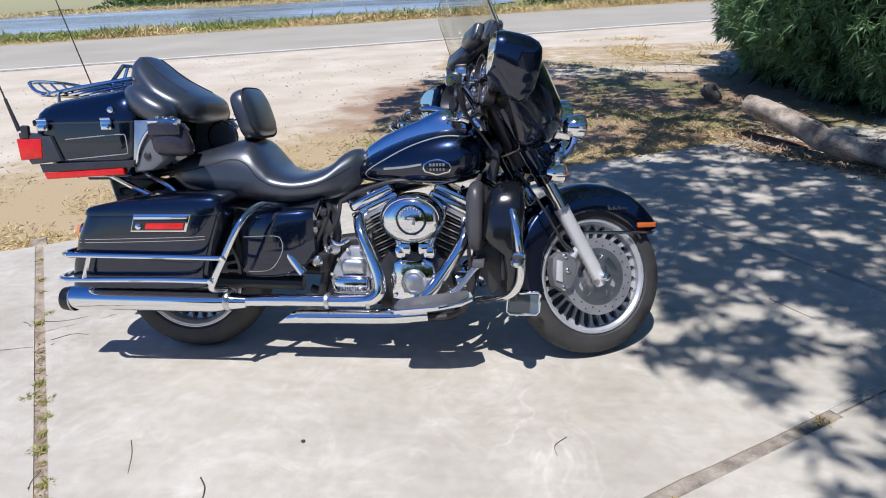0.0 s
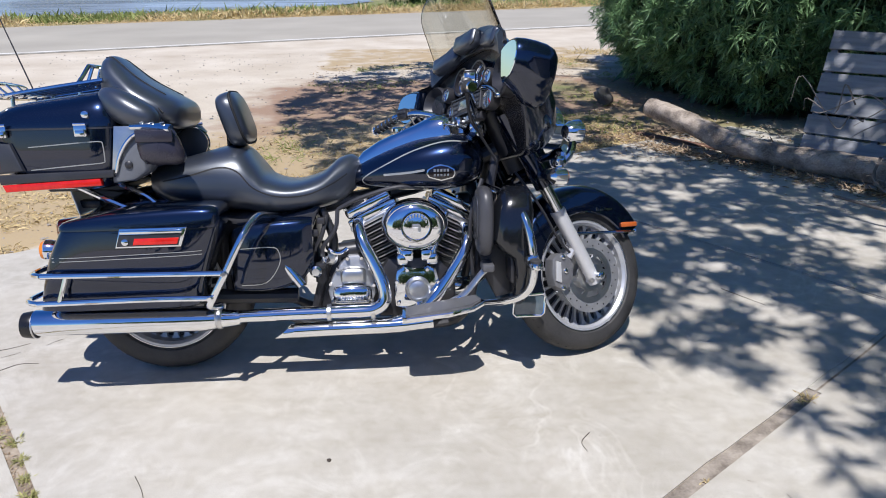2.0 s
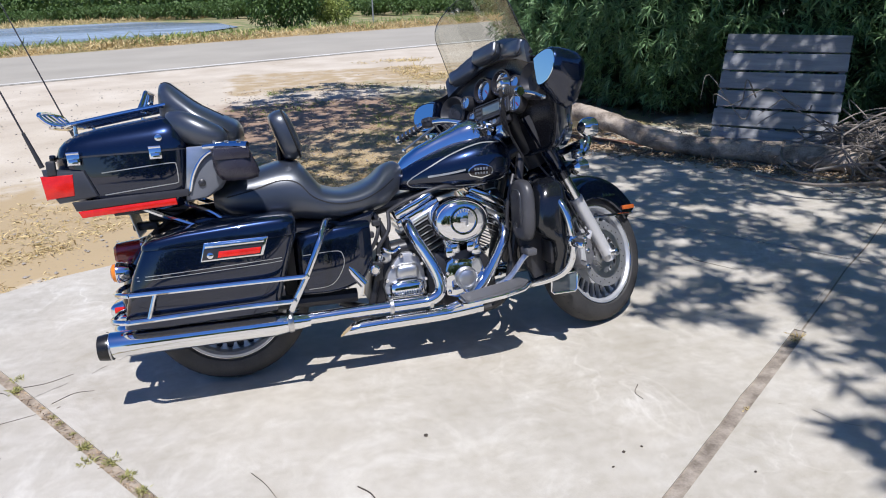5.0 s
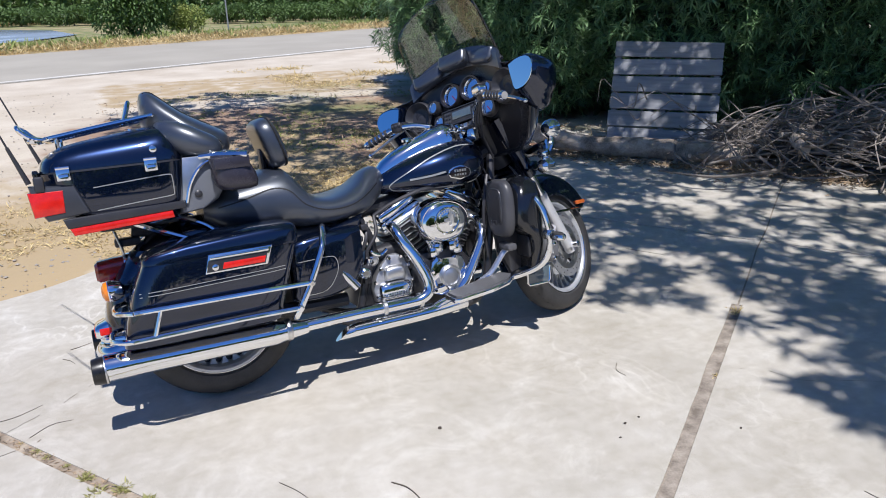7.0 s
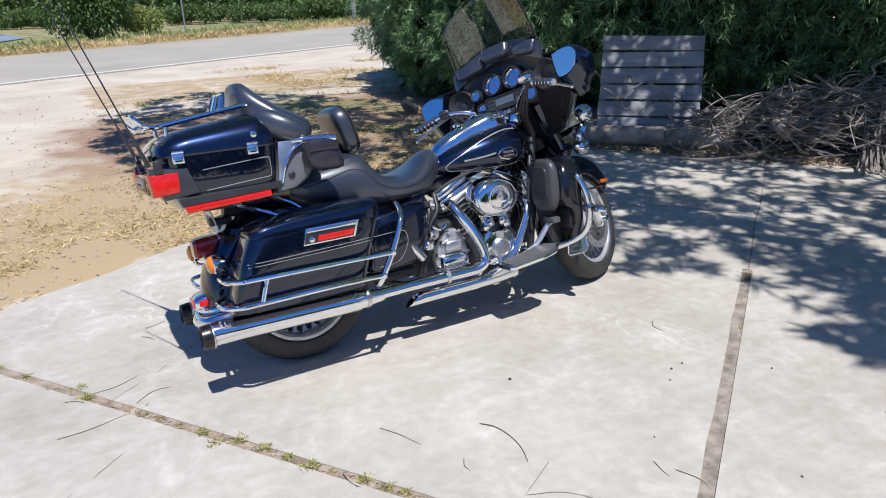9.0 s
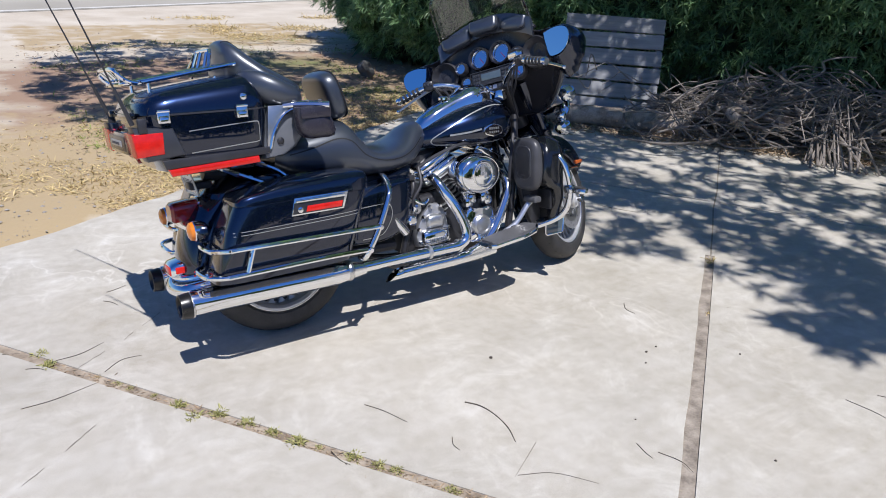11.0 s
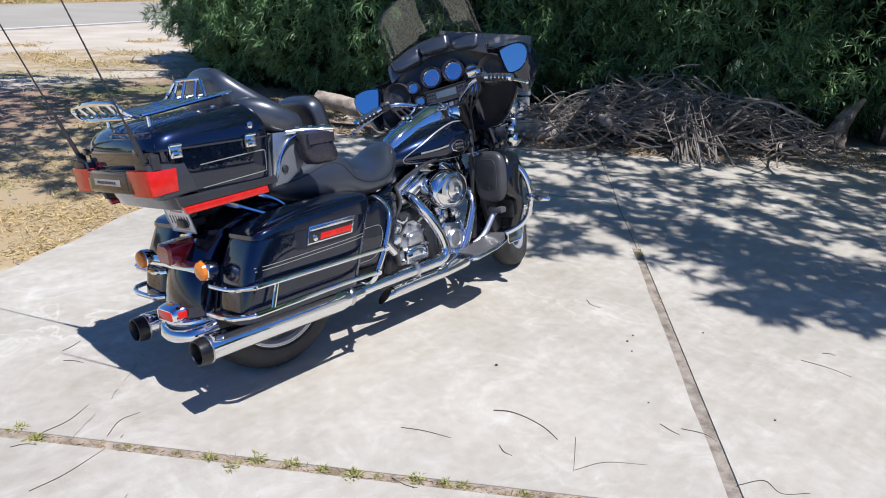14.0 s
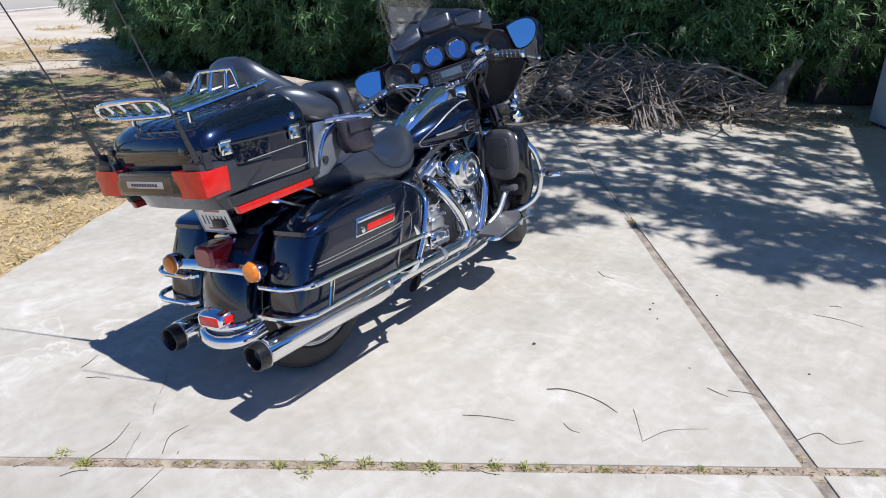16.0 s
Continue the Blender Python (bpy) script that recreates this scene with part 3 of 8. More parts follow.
PIPEBLACK = pbr("black_muffler_tip", (0.012, 0.012, 0.013), 0.3, scale=10, fine=100)

LEANING, STEERED, BIKE_YAW = -10.5, 27.0, 1.0
RAKE = radians(26)
NECK = Vector((1.783, 0, 0))
STEER = Matrix.Translation(NECK) @ Matrix.Rotation(radians(STEERED), 4, Vector((-math.sin(RAKE), 0, math.cos(RAKE)))) @ Matrix.Translation(-NECK)

# the fork and the fairing stand a little to one side of the frame's middle
FORK = STEER @ Matrix.Translation((0.008, 0.036, -0.016))
GUARD = STEER @ Matrix.Translation((0.008, 0.036, 0.0))

bike = thing("motorcycle", Matrix.Translation((-1.21, 2.53, 0.0)) @ Matrix.Rotation(radians(BIKE_YAW), 4, "Z") @ Matrix.Rotation(radians(LEANING), 4, "X"),
             "black touring motorcycle with chrome pipes, saddlebags and top case", "motorcycle")


def surface(bm):
    from mathutils.bvhtree import BVHTree
    return BVHTree.FromBMesh(bm)


def on_side(tree, x, z, side=-1, lift=0.0015):
    hit = tree.ray_cast(Vector((x, side * 1.0, z)), Vector((0, -side, 0)))[0]
    return Vector((x, hit.y + side * lift, z)) if hit else None


def stripe(tree, pts, width, side=-1, name="pinstripe", parent=None, steps=6, lift=0.0015, mat=None, label=""):
    """A painted line laid on a body's side along points of x and z."""
    path = smooth_path([(x, 0, z) for x, z in pts], steps)
    bm, last = bmesh.new(), None
    for i, p in enumerate(path):
        way = (path[min(i + 1, len(path) - 1)] - path[max(i - 1, 0)]).normalized()
        nrm = Vector((-way.z, 0, way.x)) * width / 2
        a, b = on_side(tree, p.x + nrm.x, p.z + nrm.z, side, lift), on_side(tree, p.x - nrm.x, p.z - nrm.z, side, lift)
        if a is None or b is None:
            last = None
            continue
        va, vb = bm.verts.new(a), bm.verts.new(b)
        if last:
            bm.faces.new((last[0], last[1], vb, va))
        last = (va, vb)
    return part(name, bm, mat or STRIPE, parent or bike, label)


def arc(cx, cz, r, a0, a1, n):
    return [(cx + r * math.cos(radians(a0 + (a1 - a0) * i / n)), cz + r * math.sin(radians(a0 + (a1 - a0) * i / n))) for i in range(n + 1)]


def mudguard(cx, cz, radius, half, skirt, a0, a1, n=40, thick=0.006, grow=0.0, flare=0.0):
    """A wheel's mudguard: a rounded channel swept round the axle."""
    bm, loops = bmesh.new(), []
    prof = []
    for k in range(13):
        a = math.pi * k / 12
        prof.append((half * math.cos(a), 0.45 * half * math.sin(a)))
    prof = [(half, -skirt), *prof, (-half, -skirt)]
    inner = [(y * (1 - thick / half), r - thick) for y, r in prof]
    prof = prof + inner[::-1]
    for i in range(n + 1):
        t = i / n
        a = radians(a0 + (a1 - a0) * t)
        rr = radius + grow * t
        w = 1 + flare * t
        loops.append([(cx + (rr + r) * math.cos(a), y * w, cz + (rr + r) * math.sin(a)) for y, r in prof])
    return rings(bm, loops)


def bolt(p, r, way="y", h=0.006, parent=None, mat=None, name="bolt", xf=None):
    s = -1 if way == "y" else 1
    bm = lathe([(r, 0), (r, s * h * 0.6), (r * 0.7, s * h)], 8, p, "y" if way == "y" else way)
    return part(name, bm, mat or CHROME, parent or bike, xf=xf)


# wheels
def wheel(name, cx, cz, width, slots, xf, label, grow=1.0):
    hub = part(name, lathe([(0.035, -0.075), (0.05, -0.06), (0.05, 0.06), (0.035, 0.075)], 24, (cx, 0, cz)), CAST, bike, label, xf)
    w = width / 2
    tyre = [(0.222, -w * 0.78), (0.235, -w * 0.95), (0.262, -w), (0.288, -w * 0.93), (0.306, -w * 0.72), (0.317, -w * 0.4), (0.32, 0),
            (0.317, w * 0.4), (0.306, w * 0.72), (0.288, w * 0.93), (0.262, w), (0.235, w * 0.95), (0.222, w * 0.78)]
    tyre = [(0.222 + (r - 0.222) * grow, y) for r, y in tyre]
    t = part("tyre", lathe(tyre, 64, (cx, 0, cz), closed=True), RUBBER, hub, "black tyre with a pale worn tread", xf)
    bm = bmesh.new()
    for k in range(48):
        a = 2 * math.pi * k / 48
        for s in (-1, 1):
            m = Matrix.Translation((cx, 0, cz)) @ Matrix.Rotation(a, 4, "Y") @ Matrix.Translation((0, s * w * 0.45, 0.3142 - (1 - grow) * 0.098)) @ Matrix.Rotation(s * 0.5, 4, "Z") @ Matrix.Rotation(-s * 0.2, 4, "X")
            bmesh.ops.create_cube(bm, size=1, matrix=m @ Matrix.Diagonal((0.004, w * 0.4, 0.0015, 1)))
    part("tread_pattern", bm, SEAM, hub, "", xf, kind="stuff")
    bm = lathe([(0.2235, -w * 0.80), (0.2235, -w * 0.86), (0.213, -w * 0.86), (0.203, -w * 0.72), (0.200, 0), (0.203, w * 0.72), (0.213, w * 0.86), (0.2235, w * 0.86), (0.2235, w * 0.80), (0.208, w * 0.5), (0.206, -w * 0.5)], 64, (cx, 0, cz), closed=True)
    rim = part("rim", bm, SILVER, hub, "silver alloy rim", xf)
    for s in (-1, 1):
        lip = [(0.2235 + 0.0022 * math.cos(a), s * w * 0.87 + 0.0022 * math.sin(a)) for a in [math.pi * k / 3 for k in range(6)]]
        part("rim_lip", lathe(lip, 64, (cx, 0, cz), closed=True), CHROME, rim, "bright polished edge", xf)
    bm = lathe([(0.131, -0.014), (0.131, 0.014), (0.05, 0.028), (0.05, -0.028)], 48, (cx, 0, cz), closed=True)
    part("wheel_centre", bm, SILVER, hub, "", xf)
    # Added black disc: stands in for the dark behind the spoke slots.
    part("slot_shade_disc", lathe([(0.125, -0.003), (0.2, -0.003), (0.2, 0.003), (0.125, 0.003)], 48, (cx, 0.0, cz), closed=True), BLACKMETAL, hub, "", xf)
    for k in range(slots):
        a = 2 * math.pi * k / slots
        bm = bmesh.new()
        pts = [(0.125, 0.0066, 0.016), (0.15, 0.0050, 0.017), (0.18, 0.0060, 0.02), (0.194, 0.0105, 0.024), (0.204, 0.021, 0.026)]
        rings(bm, [[(-x, -y, r), (x, -y, r), (x, y, r), (-x, y, r)] for r, x, y in pts])
        part("spoke", bm, SILVER, hub, xf=xf @ Matrix.Translation((cx, 0, cz)) @ Matrix.Rotation(a, 4, "Y"), angle=60)
    return hub


def brake_disc(hub, cx, cz, y, xf, r=0.148):
    bm = bmesh.new()
    n = 60
    for (r0, r1) in ((0.108, r),):
        outer, inner = [], []
        for k in range(n):
            a = 2 * math.pi * k / n
            outer.append((r1 * math.cos(a), r1 * math.sin(a)))
            wave = 0.010 * max(0.0, math.sin(7 * a)) ** 2
            inner.append(((r0 - wave) * math.cos(a), (r0 - wave) * math.sin(a)))
        loops = [[(cx + x, y + s, cz + z) for x, z in ring] for ring, s in ((outer, -0.003), (outer, 0.003), (inner, 0.003), (inner, -0.003), (outer, -0.003))]
        rings(bm, loops, cap=False)
    part("brake_disc", bm, CAST, hub, "drilled steel brake disc", xf)
    for r0, r1 in ((0.030, 0.062), (0.088, 0.110)):
        ring = lathe([(r0, -0.0042), (r1, -0.0042), (r1, 0.0042), (r0, 0.0042)], 48, (cx, y, cz), closed=True)
        part("disc_carrier", ring, SATIN, hub, "satin carrier of the brake disc", xf)
    for k in range(6):
        a = 2 * math.pi * (k + 0.25) / 6
        m = Matrix.Translation((cx, y, cz)) @ Matrix.Rotation(a, 4, "Y")
        arm = rings(bmesh.new(), [[(x0 - w, -0.004, q), (x0 + w, -0.004, q), (x0 + w, 0.004, q), (x0 - w, 0.004, q)] for q, x0, w in ((0.056, 0.0, 0.014), (0.066, 0.004, 0.010), (0.078, 0.012, 0.010), (0.090, 0.022, 0.016))])
        part("disc_arm", arm, SATIN, hub, "", xf @ m)
    bm = bmesh.new()
    for k in range(28):
        a = 2 * math.pi * k / 28
        rr = 0.134 if k % 2 else 0.12
        lathe([(0.0035, -0.0036), (0.0035, 0.0036)], 6, (cx + rr * math.cos(a), y, cz + rr * math.sin(a)), bm=bm)
    part("drilled_ring", bm, BLACKMETAL, hub, "", xf, kind="stuff")


I4 = Matrix.Identity(4)
FX, FZ = 1.613, 0.32
front = wheel("front_wheel", FX, FZ, 0.128, 28, FORK, "front wheel with many thin alloy spokes and twin discs", 0.84)
brake_disc(front, FX, FZ, -0.082, FORK)
brake_disc(front, FX, FZ, 0.082, FORK)
rear = wheel("rear_wheel", 0.0, 0.32, 0.172, 28, I4, "wide rear wheel behind the muffler")
brake_disc(rear, 0.0, 0.32, -0.098, I4)

# front fork
for side in (-1, 1):
    y = 0.112 * side
    low, mid, high = Vector((FX - 0.012, y, FZ + 0.0)), Vector((1.392, y, 0.70)), Vector((1.245, y, 0.96))
    top = low.lerp(mid, 0.68)
    fork = part("fork_leg", bar([low - (mid - low) * 0.07, top], (0.0265, 0.0285), 18, 1), FORKSILVER, bike, "satin silver fork slider", FORK)
    part("fork_tube", bar([top, mid], 0.0255, 18, 1), CHROME, fork, "bright fork tube above the slider", FORK)
    part("fork_seal", bar([top - (mid - low) * 0.02, top + (mid - low) * 0.02], 0.0300, 18, 1), FORKSILVER, fork, "", FORK)
    part("fork_cover", bar([mid - (mid - low) * 0.05, high], 0.036, 16, 1), PAINT, fork, "black upper fork cover", FORK)
    part("axle_nut", lathe([(0.016, 0), (0.016, side * 0.03), (0.009, side * 0.034)], 12, (FX - 0.004, y + side * 0.02, FZ)), CHROME, fork, "", FORK)
    part("axle_clamp", box((0.05, 0.045, 0.075), (FX - 0.008, y, FZ + 0.008), 0.012), SATIN, fork, "", FORK)
    # caliper behind the leg
    ys = sorted((y * 0.55, y + side * 0.005))
    shape = [(1.405, 0.345), (1.415, 0.295), (1.450, 0.272), (1.490, 0.285), (1.510, 0.330), (1.508, 0.385), (1.480, 0.418), (1.440, 0.420), (1.412, 0.398)]
    cal = part("brake_caliper", plate(shape, *ys, 0.012), CALIPER, fork, "cast four-piston brake caliper", FORK)
    ys = sorted((y + side * 0.003, y + side * 0.012))
    part("caliper_bridge", plate([(1.418, 0.315), (1.445, 0.305), (1.448, 0.385), (1.425, 0.392)], *ys, 0.004), FORKSILVER, cal, "machined bridge", FORK)
    for bx, bz in ((1.470, 0.350), (1.452, 0.285), (1.462, 0.405)):
        part("caliper_bolt", lathe([(0.010, 0), (0.010, side * 0.006), (0.006, side * 0.009)], 12, (bx, y + side * 0.005, bz)), CHROME, cal, "", FORK)
    part("caliper_mount", bar([(1.50, y * 0.9, 0.40), (1.525, y, 0.445)], 0.014, 8, 1), FORKSILVER, cal, "", FORK)
    part("brake_hose", bar([(1.50, y, 0.42), (1.44, y * 1.15, 0.47), (1.36, y * 1.2, 0.6), (1.28, y * 0.9, 0.74)], 0.005, 6), PLASTIC, fork, "", FORK)
part("front_axle", bar([(FX, -0.13, FZ), (FX, 0.13, FZ)], 0.012, 12, 1), SATIN, bike, "", FORK)
part("lower_fork_bridge", box((0.10, 0.30, 0.05), (1.40, 0, 0.72), 0.015), PAINT, bike, "", FORK)
part("fork_cowl", plate([(1.27, 0.93), (1.42, 0.70), (1.48, 0.74), (1.38, 0.95)], -0.09, 0.09, 0.02), PAINT, bike, "black cowl between the fork legs", FORK)

# front mudguard
guard = part("front_mudguard", mudguard(FX, FZ + 0.004, 0.310, 0.083, 0.075, 31, 196, grow=0.008, flare=0.1), PAINT, bike, "long black front mudguard with chrome trim", GUARD)
for side in (-1, 1):
    y = side * 0.087
    trim = [(1.90, y * 0.55, 0.468), (1.86, y * 0.9, 0.467), (1.74, y, 0.470), (1.62, y, 0.473), (1.53, y, 0.476)]
    part("trim_strip", bar(trim, 0.008, 8, 4, 0.7), CHROME, guard, "chrome trim strip", GUARD)
    part("side_marker", box((0.082, 0.014, 0.021), (1.836, side * 0.087, 0.497), 0.005), MARKERLENS, guard, "amber side marker lamp", GUARD)
    bm = bmesh.new()
    for k, h in enumerate((0.016, 0.009, 0.013, 0.008, 0.014, 0.008, 0.009, 0.007)):
        box((0.008, 0.002, h), (1.672 + 0.011 * k, side * 0.0865, 0.560 + h / 2), 0, bm=bm)
    part("script_emblem", bm, CHROME, guard, "small chrome script emblem", GUARD)
part("mudguard_tip_bead", bar([(1.90, -0.05, 0.468), (1.935, 0, 0.468), (1.90, 0.05, 0.468)], 0.008, 8), CHROME, guard, "", GUARD)
for side in (-1, 1):
    part("mudguard_bracket", bar([(1.49, side * 0.092, 0.50), (1.50, side * 0.10, 0.44), (1.53, side * 0.105, 0.41)], 0.008, 8), CHROME, guard, "", GUARD)

# ---- fairing (turns with the fork) ----
FAIR = STEER @ Matrix.Translation((0, 0.036, 0))
GLOVE = pbr("glove_box_vinyl", (0.070, 0.070, 0.076), 0.40, other=(0.050, 0.050, 0.055), scale=8, fine=300, bump=0.15, depth=0.0006)
GUARDBLACK = pbr("lower_fairing_lacquer", (0.008, 0.009, 0.012), 0.16, coat=0.6, other=(0.006, 0.007, 0.009), scale=5, fine=240, rough_var=0.06)
DASHCOAT = pbr("inner_fairing_plastic", (0.026, 0.025, 0.028), 0.24, other=(0.018, 0.017, 0.020), scale=6, fine=300, bump=0.06, depth=0.0005)
HALF = [(0, 1.262), (0.08, 1.257), (0.15, 1.235), (0.205, 1.195), (0.25, 1.150), (0.30, 1.132), (0.355, 1.128), (0.400, 1.108), (0.418, 1.05), (0.408, 0.99),
        (0.378, 0.945), (0.345, 0.90), (0.300, 0.85), (0.245, 0.80), (0.185, 0.775), (0.09, 0.778), (0, 0.78)]
HALF = [(p.x, p.y) for p in smooth_path([(y, z, 0) for y, z in HALF], 3)]
EDGE = HALF + [(-y, z) for y, z in HALF[-2:0:-1]]


def rim_x(y, z):
    return 1.222 - 0.10 * (abs(y) / 0.40) ** 1.7 + 0.36 * max(0.0, 0.99 - z) - 0.05 * max(0.0, z - 1.1)


def nose_x(z):
    return float(np.interp(z, (0.76, 0.80, 0.88, 0.96, 1.05, 1.15, 1.22, 1.27), (1.45, 1.49, 1.535, 1.53, 1.475, 1.39, 1.31, 1.245)))


def shell_ring(s, cz=1.02):
    out = []
    for y, z in EDGE:
        r = rim_x(y, z)
        yy, zz = y * s, cz + (z - cz) * s
        f = nose_x(zz) - (nose_x(zz) - 1.245) * min(1.0, abs(yy) / 0.43) ** 1.45
        out.append((r + max(0.02, f - r) * math.sqrt(max(0.0, 1 - s**5)) + (0.012 if s == 1.0 else 0.0), yy, zz))
    return out


def dash_ring(s, dx, cz=1.04, flatten=0.0):
    return [(rim_x(y, z) * (1 - flatten) + (1.235 + 0.10 * max(0.0, 1.0 - z)) * flatten + dx, y * s, cz + (z - cz) * s) for y, z in EDGE]


lip = [(rim_x(y, z), y * 0.995, 1.02 + (z - 1.02) * 0.995) for y, z in EDGE]
bm = rings(bmesh.new(), [lip] + [shell_ring(s) for s in (1.0, 0.992, 0.975, 0.945, 0.90, 0.83, 0.74, 0.62, 0.5, 0.38, 0.26, 0.14, 0.03)], cap=False)
part("front_fairing", bm, PAINT, bike, "black batwing fairing turned with the handlebar", FAIR, 50)
bm = rings(bmesh.new(), [dash_ring(0.995, 0.0), dash_ring(0.975, -0.003), dash_ring(0.95, 0.004), dash_ring(0.90, 0.012, flatten=0.1), dash_ring(0.80, 0.012, flatten=0.35), dash_ring(0.6, 0.0, flatten=0.6), dash_ring(0.35, -0.01, flatten=0.8), dash_ring(0.08, -0.015, flatten=0.9)], cap=False)
dash = part("dashboard", bm, DASHCOAT, bike, "dark inner fairing with gauges, radio and speakers", FAIR, 50)


def facing(p, tilt=-16, yaw=0):
    """A pose on the dashboard whose z looks back at the rider."""
    return Matrix.Translation(p) @ Matrix.Rotation(radians(yaw), 4, "Z") @ Matrix.Rotation(radians(-90 - tilt), 4, "Y")


for y, z, x, r in ((0.059, 1.092, 1.192, 0.043), (-0.059, 1.092, 1.192, 0.043), (0.156, 1.064, 1.172, 0.023), (-0.156, 1.064, 1.172, 0.023), (0.140, 0.992, 1.178, 0.021), (-0.143, 0.985, 1.172, 0.031)):
    m = FAIR @ facing((x, y, z), -10)
    deep = -0.012 if r > 0.04 else 0.002
    g = part("gauge", lathe([(r * 1.05, -0.03), (r * 1.36, -0.022), (r * 1.36, 0.006), (r * 1.27, 0.014), (r * 1.14, 0.013), (r * 1.04, deep), (r, deep - 0.003)], 32, axis="z"), DASHCOAT if r > 0.04 else PLASTIC, dash, "", m)
    part("bezel", lathe([(r * 1.06, deep + 0.004), (r * 1.03, deep + 0.007), (r * 0.985, deep + 0.005), (r * 0.985, deep)], 28, axis="z", closed=True), CHROME, g, "", m)
    part("dial_face", lathe([(r * 0.99, deep), (r * 0.98, deep + 0.0015)], 28, axis="z"), DIAL, g, "silver dial face reflecting the sky", m)
    if r > 0.03:
        bm = bmesh.new()
        for k in range(21):
            a = radians(-130 + 13 * k)
            bmesh.ops.create_cube(bm, size=1, matrix=Matrix.Rotation(a, 4, "Z") @ Matrix.Translation((r * 0.86, 0, deep + 0.002)) @ Matrix.Diagonal((r * 0.10, 0.0010, 0.001, 1)))
        part("dial_marks", bm, SATIN, g, "", m)
        part("needle", box((r * 0.8, 0.002, 0.0015), (0, 0, 0), 0), DEEPRED, g, "", m @ Matrix.Rotation(radians(215), 4, "Z") @ Matrix.Translation((r * 0.3, 0, deep + 0.003)))
# radio
m = FAIR @ facing((1.168, -0.005, 0.990), -10)
radio = part("radio", box((0.062, 0.215, 0.03), (0, 0, 0), 0.006), PLASTIC, dash, "black radio with a grey display", m)
part("display", box((0.034, 0.105, 0.004), (0.002, -0.002, 0.016), 0.001), SCREEN, radio, "", m)
for y in (-0.093, -0.080, -0.067, 0.066, 0.079, 0.092):
    for x in (-0.018, 0.0, 0.018):
        part("radio_button", box((0.012, 0.009, 0.006), (x, y, 0.016), 0.0015), TRIMGREY, radio, "", m)
part("radio_frame", bar([(-0.033, -0.11, 0.016), (-0.033, 0.11, 0.016), (0.033, 0.11, 0.016), (0.033, -0.11, 0.016), (-0.033, -0.11, 0.016)], 0.003, 6, 1), TRIMGREY, radio, "", m)
m2 = FAIR @ facing((1.165, -0.005, 0.934), -16)
panel = part("switch_panel", box((0.03, 0.20, 0.03), (0, 0, 0), 0.006), PLASTIC, dash, "row of switches under the radio", m2)
for k in range(6):
    part("switch", box((0.02, 0.022, 0.008), (0, -0.075 + 0.03 * k, 0.017), 0.003), SATIN if k in (2, 3) else TRIMGREY, panel, "", m2)
part("ignition_switch", lathe([(0.026, -0.02), (0.026, 0.012), (0.020, 0.020), (0.004, 0.021)], 20, axis="z"), CHROME, panel, "chrome ignition switch", m2 @ Matrix.Translation((-0.02, 0.02, 0.03)))
TEAR = [(-0.070, 0.052), (-0.040, 0.060), (-0.005, 0.063), (0.030, 0.058), (0.052, 0.044), (0.062, 0.020), (0.058, -0.010), (0.044, -0.036), (0.018, -0.056), (-0.012, -0.063), (-0.038, -0.060), (-0.050, -0.042), (-0.058, -0.010), (-0.066, 0.022)]
TEAR = [(p.x, p.y) for p in smooth_path([(*p, 0) for p in TEAR + TEAR[:1]], 3)][:-1]
for side in (-1, 1):
    # speaker
    m = FAIR @ facing((1.162, side * 0.252, 1.045), -8, side * 10)
    part("speaker", lathe([(0.075, -0.04), (0.075, 0.002), (0.068, 0.010), (0.060, 0.002), (0.045, -0.018), (0.02, -0.024), (0.003, -0.018)], 32, axis="z"), PLASTIC, dash, "round black fairing speaker", m)
    # mirror set in the end of the fairing
    m = FAIR @ facing((1.100, side * 0.391, 1.056), -11, side * 10)
    pts = [(h, side * o) for o, h in TEAR]
    mirror = part("mirror", rings(bmesh.new(), [[(x, y, 0.0) for x, y in pts], [(x * 0.985, y * 0.985, 0.004) for x, y in pts]]), MIRROR, bike, "rear-view mirror reflecting blue sky", m)
    m = FAIR @ facing((1.104, side * 0.391, 1.055), -11, side * 10)
    prof = ((0.96, -0.006), (1.03, 0.003), (1.08, 0.005), (1.15, -0.002), (1.21, -0.028), (1.22, -0.065), (1.17, -0.105), (1.02, -0.135), (0.78, -0.150), (0.4, -0.158), (0.1, -0.16))
    part("mirror_housing", rings(bmesh.new(), [[(x * k * (1 + (0.9 * min(1.0, max(0.0, -d - 0.015) / 0.07) if x < 0 else 0.0)), y * (k - 0.06) * (1 - (0.25 * min(1.0, max(0.0, -d - 0.015) / 0.07) if x < -0.03 else 0.0)), d) for x, y in pts] for k, d in prof]), PAINT, mirror, "black rounded mirror housing", m, 50)
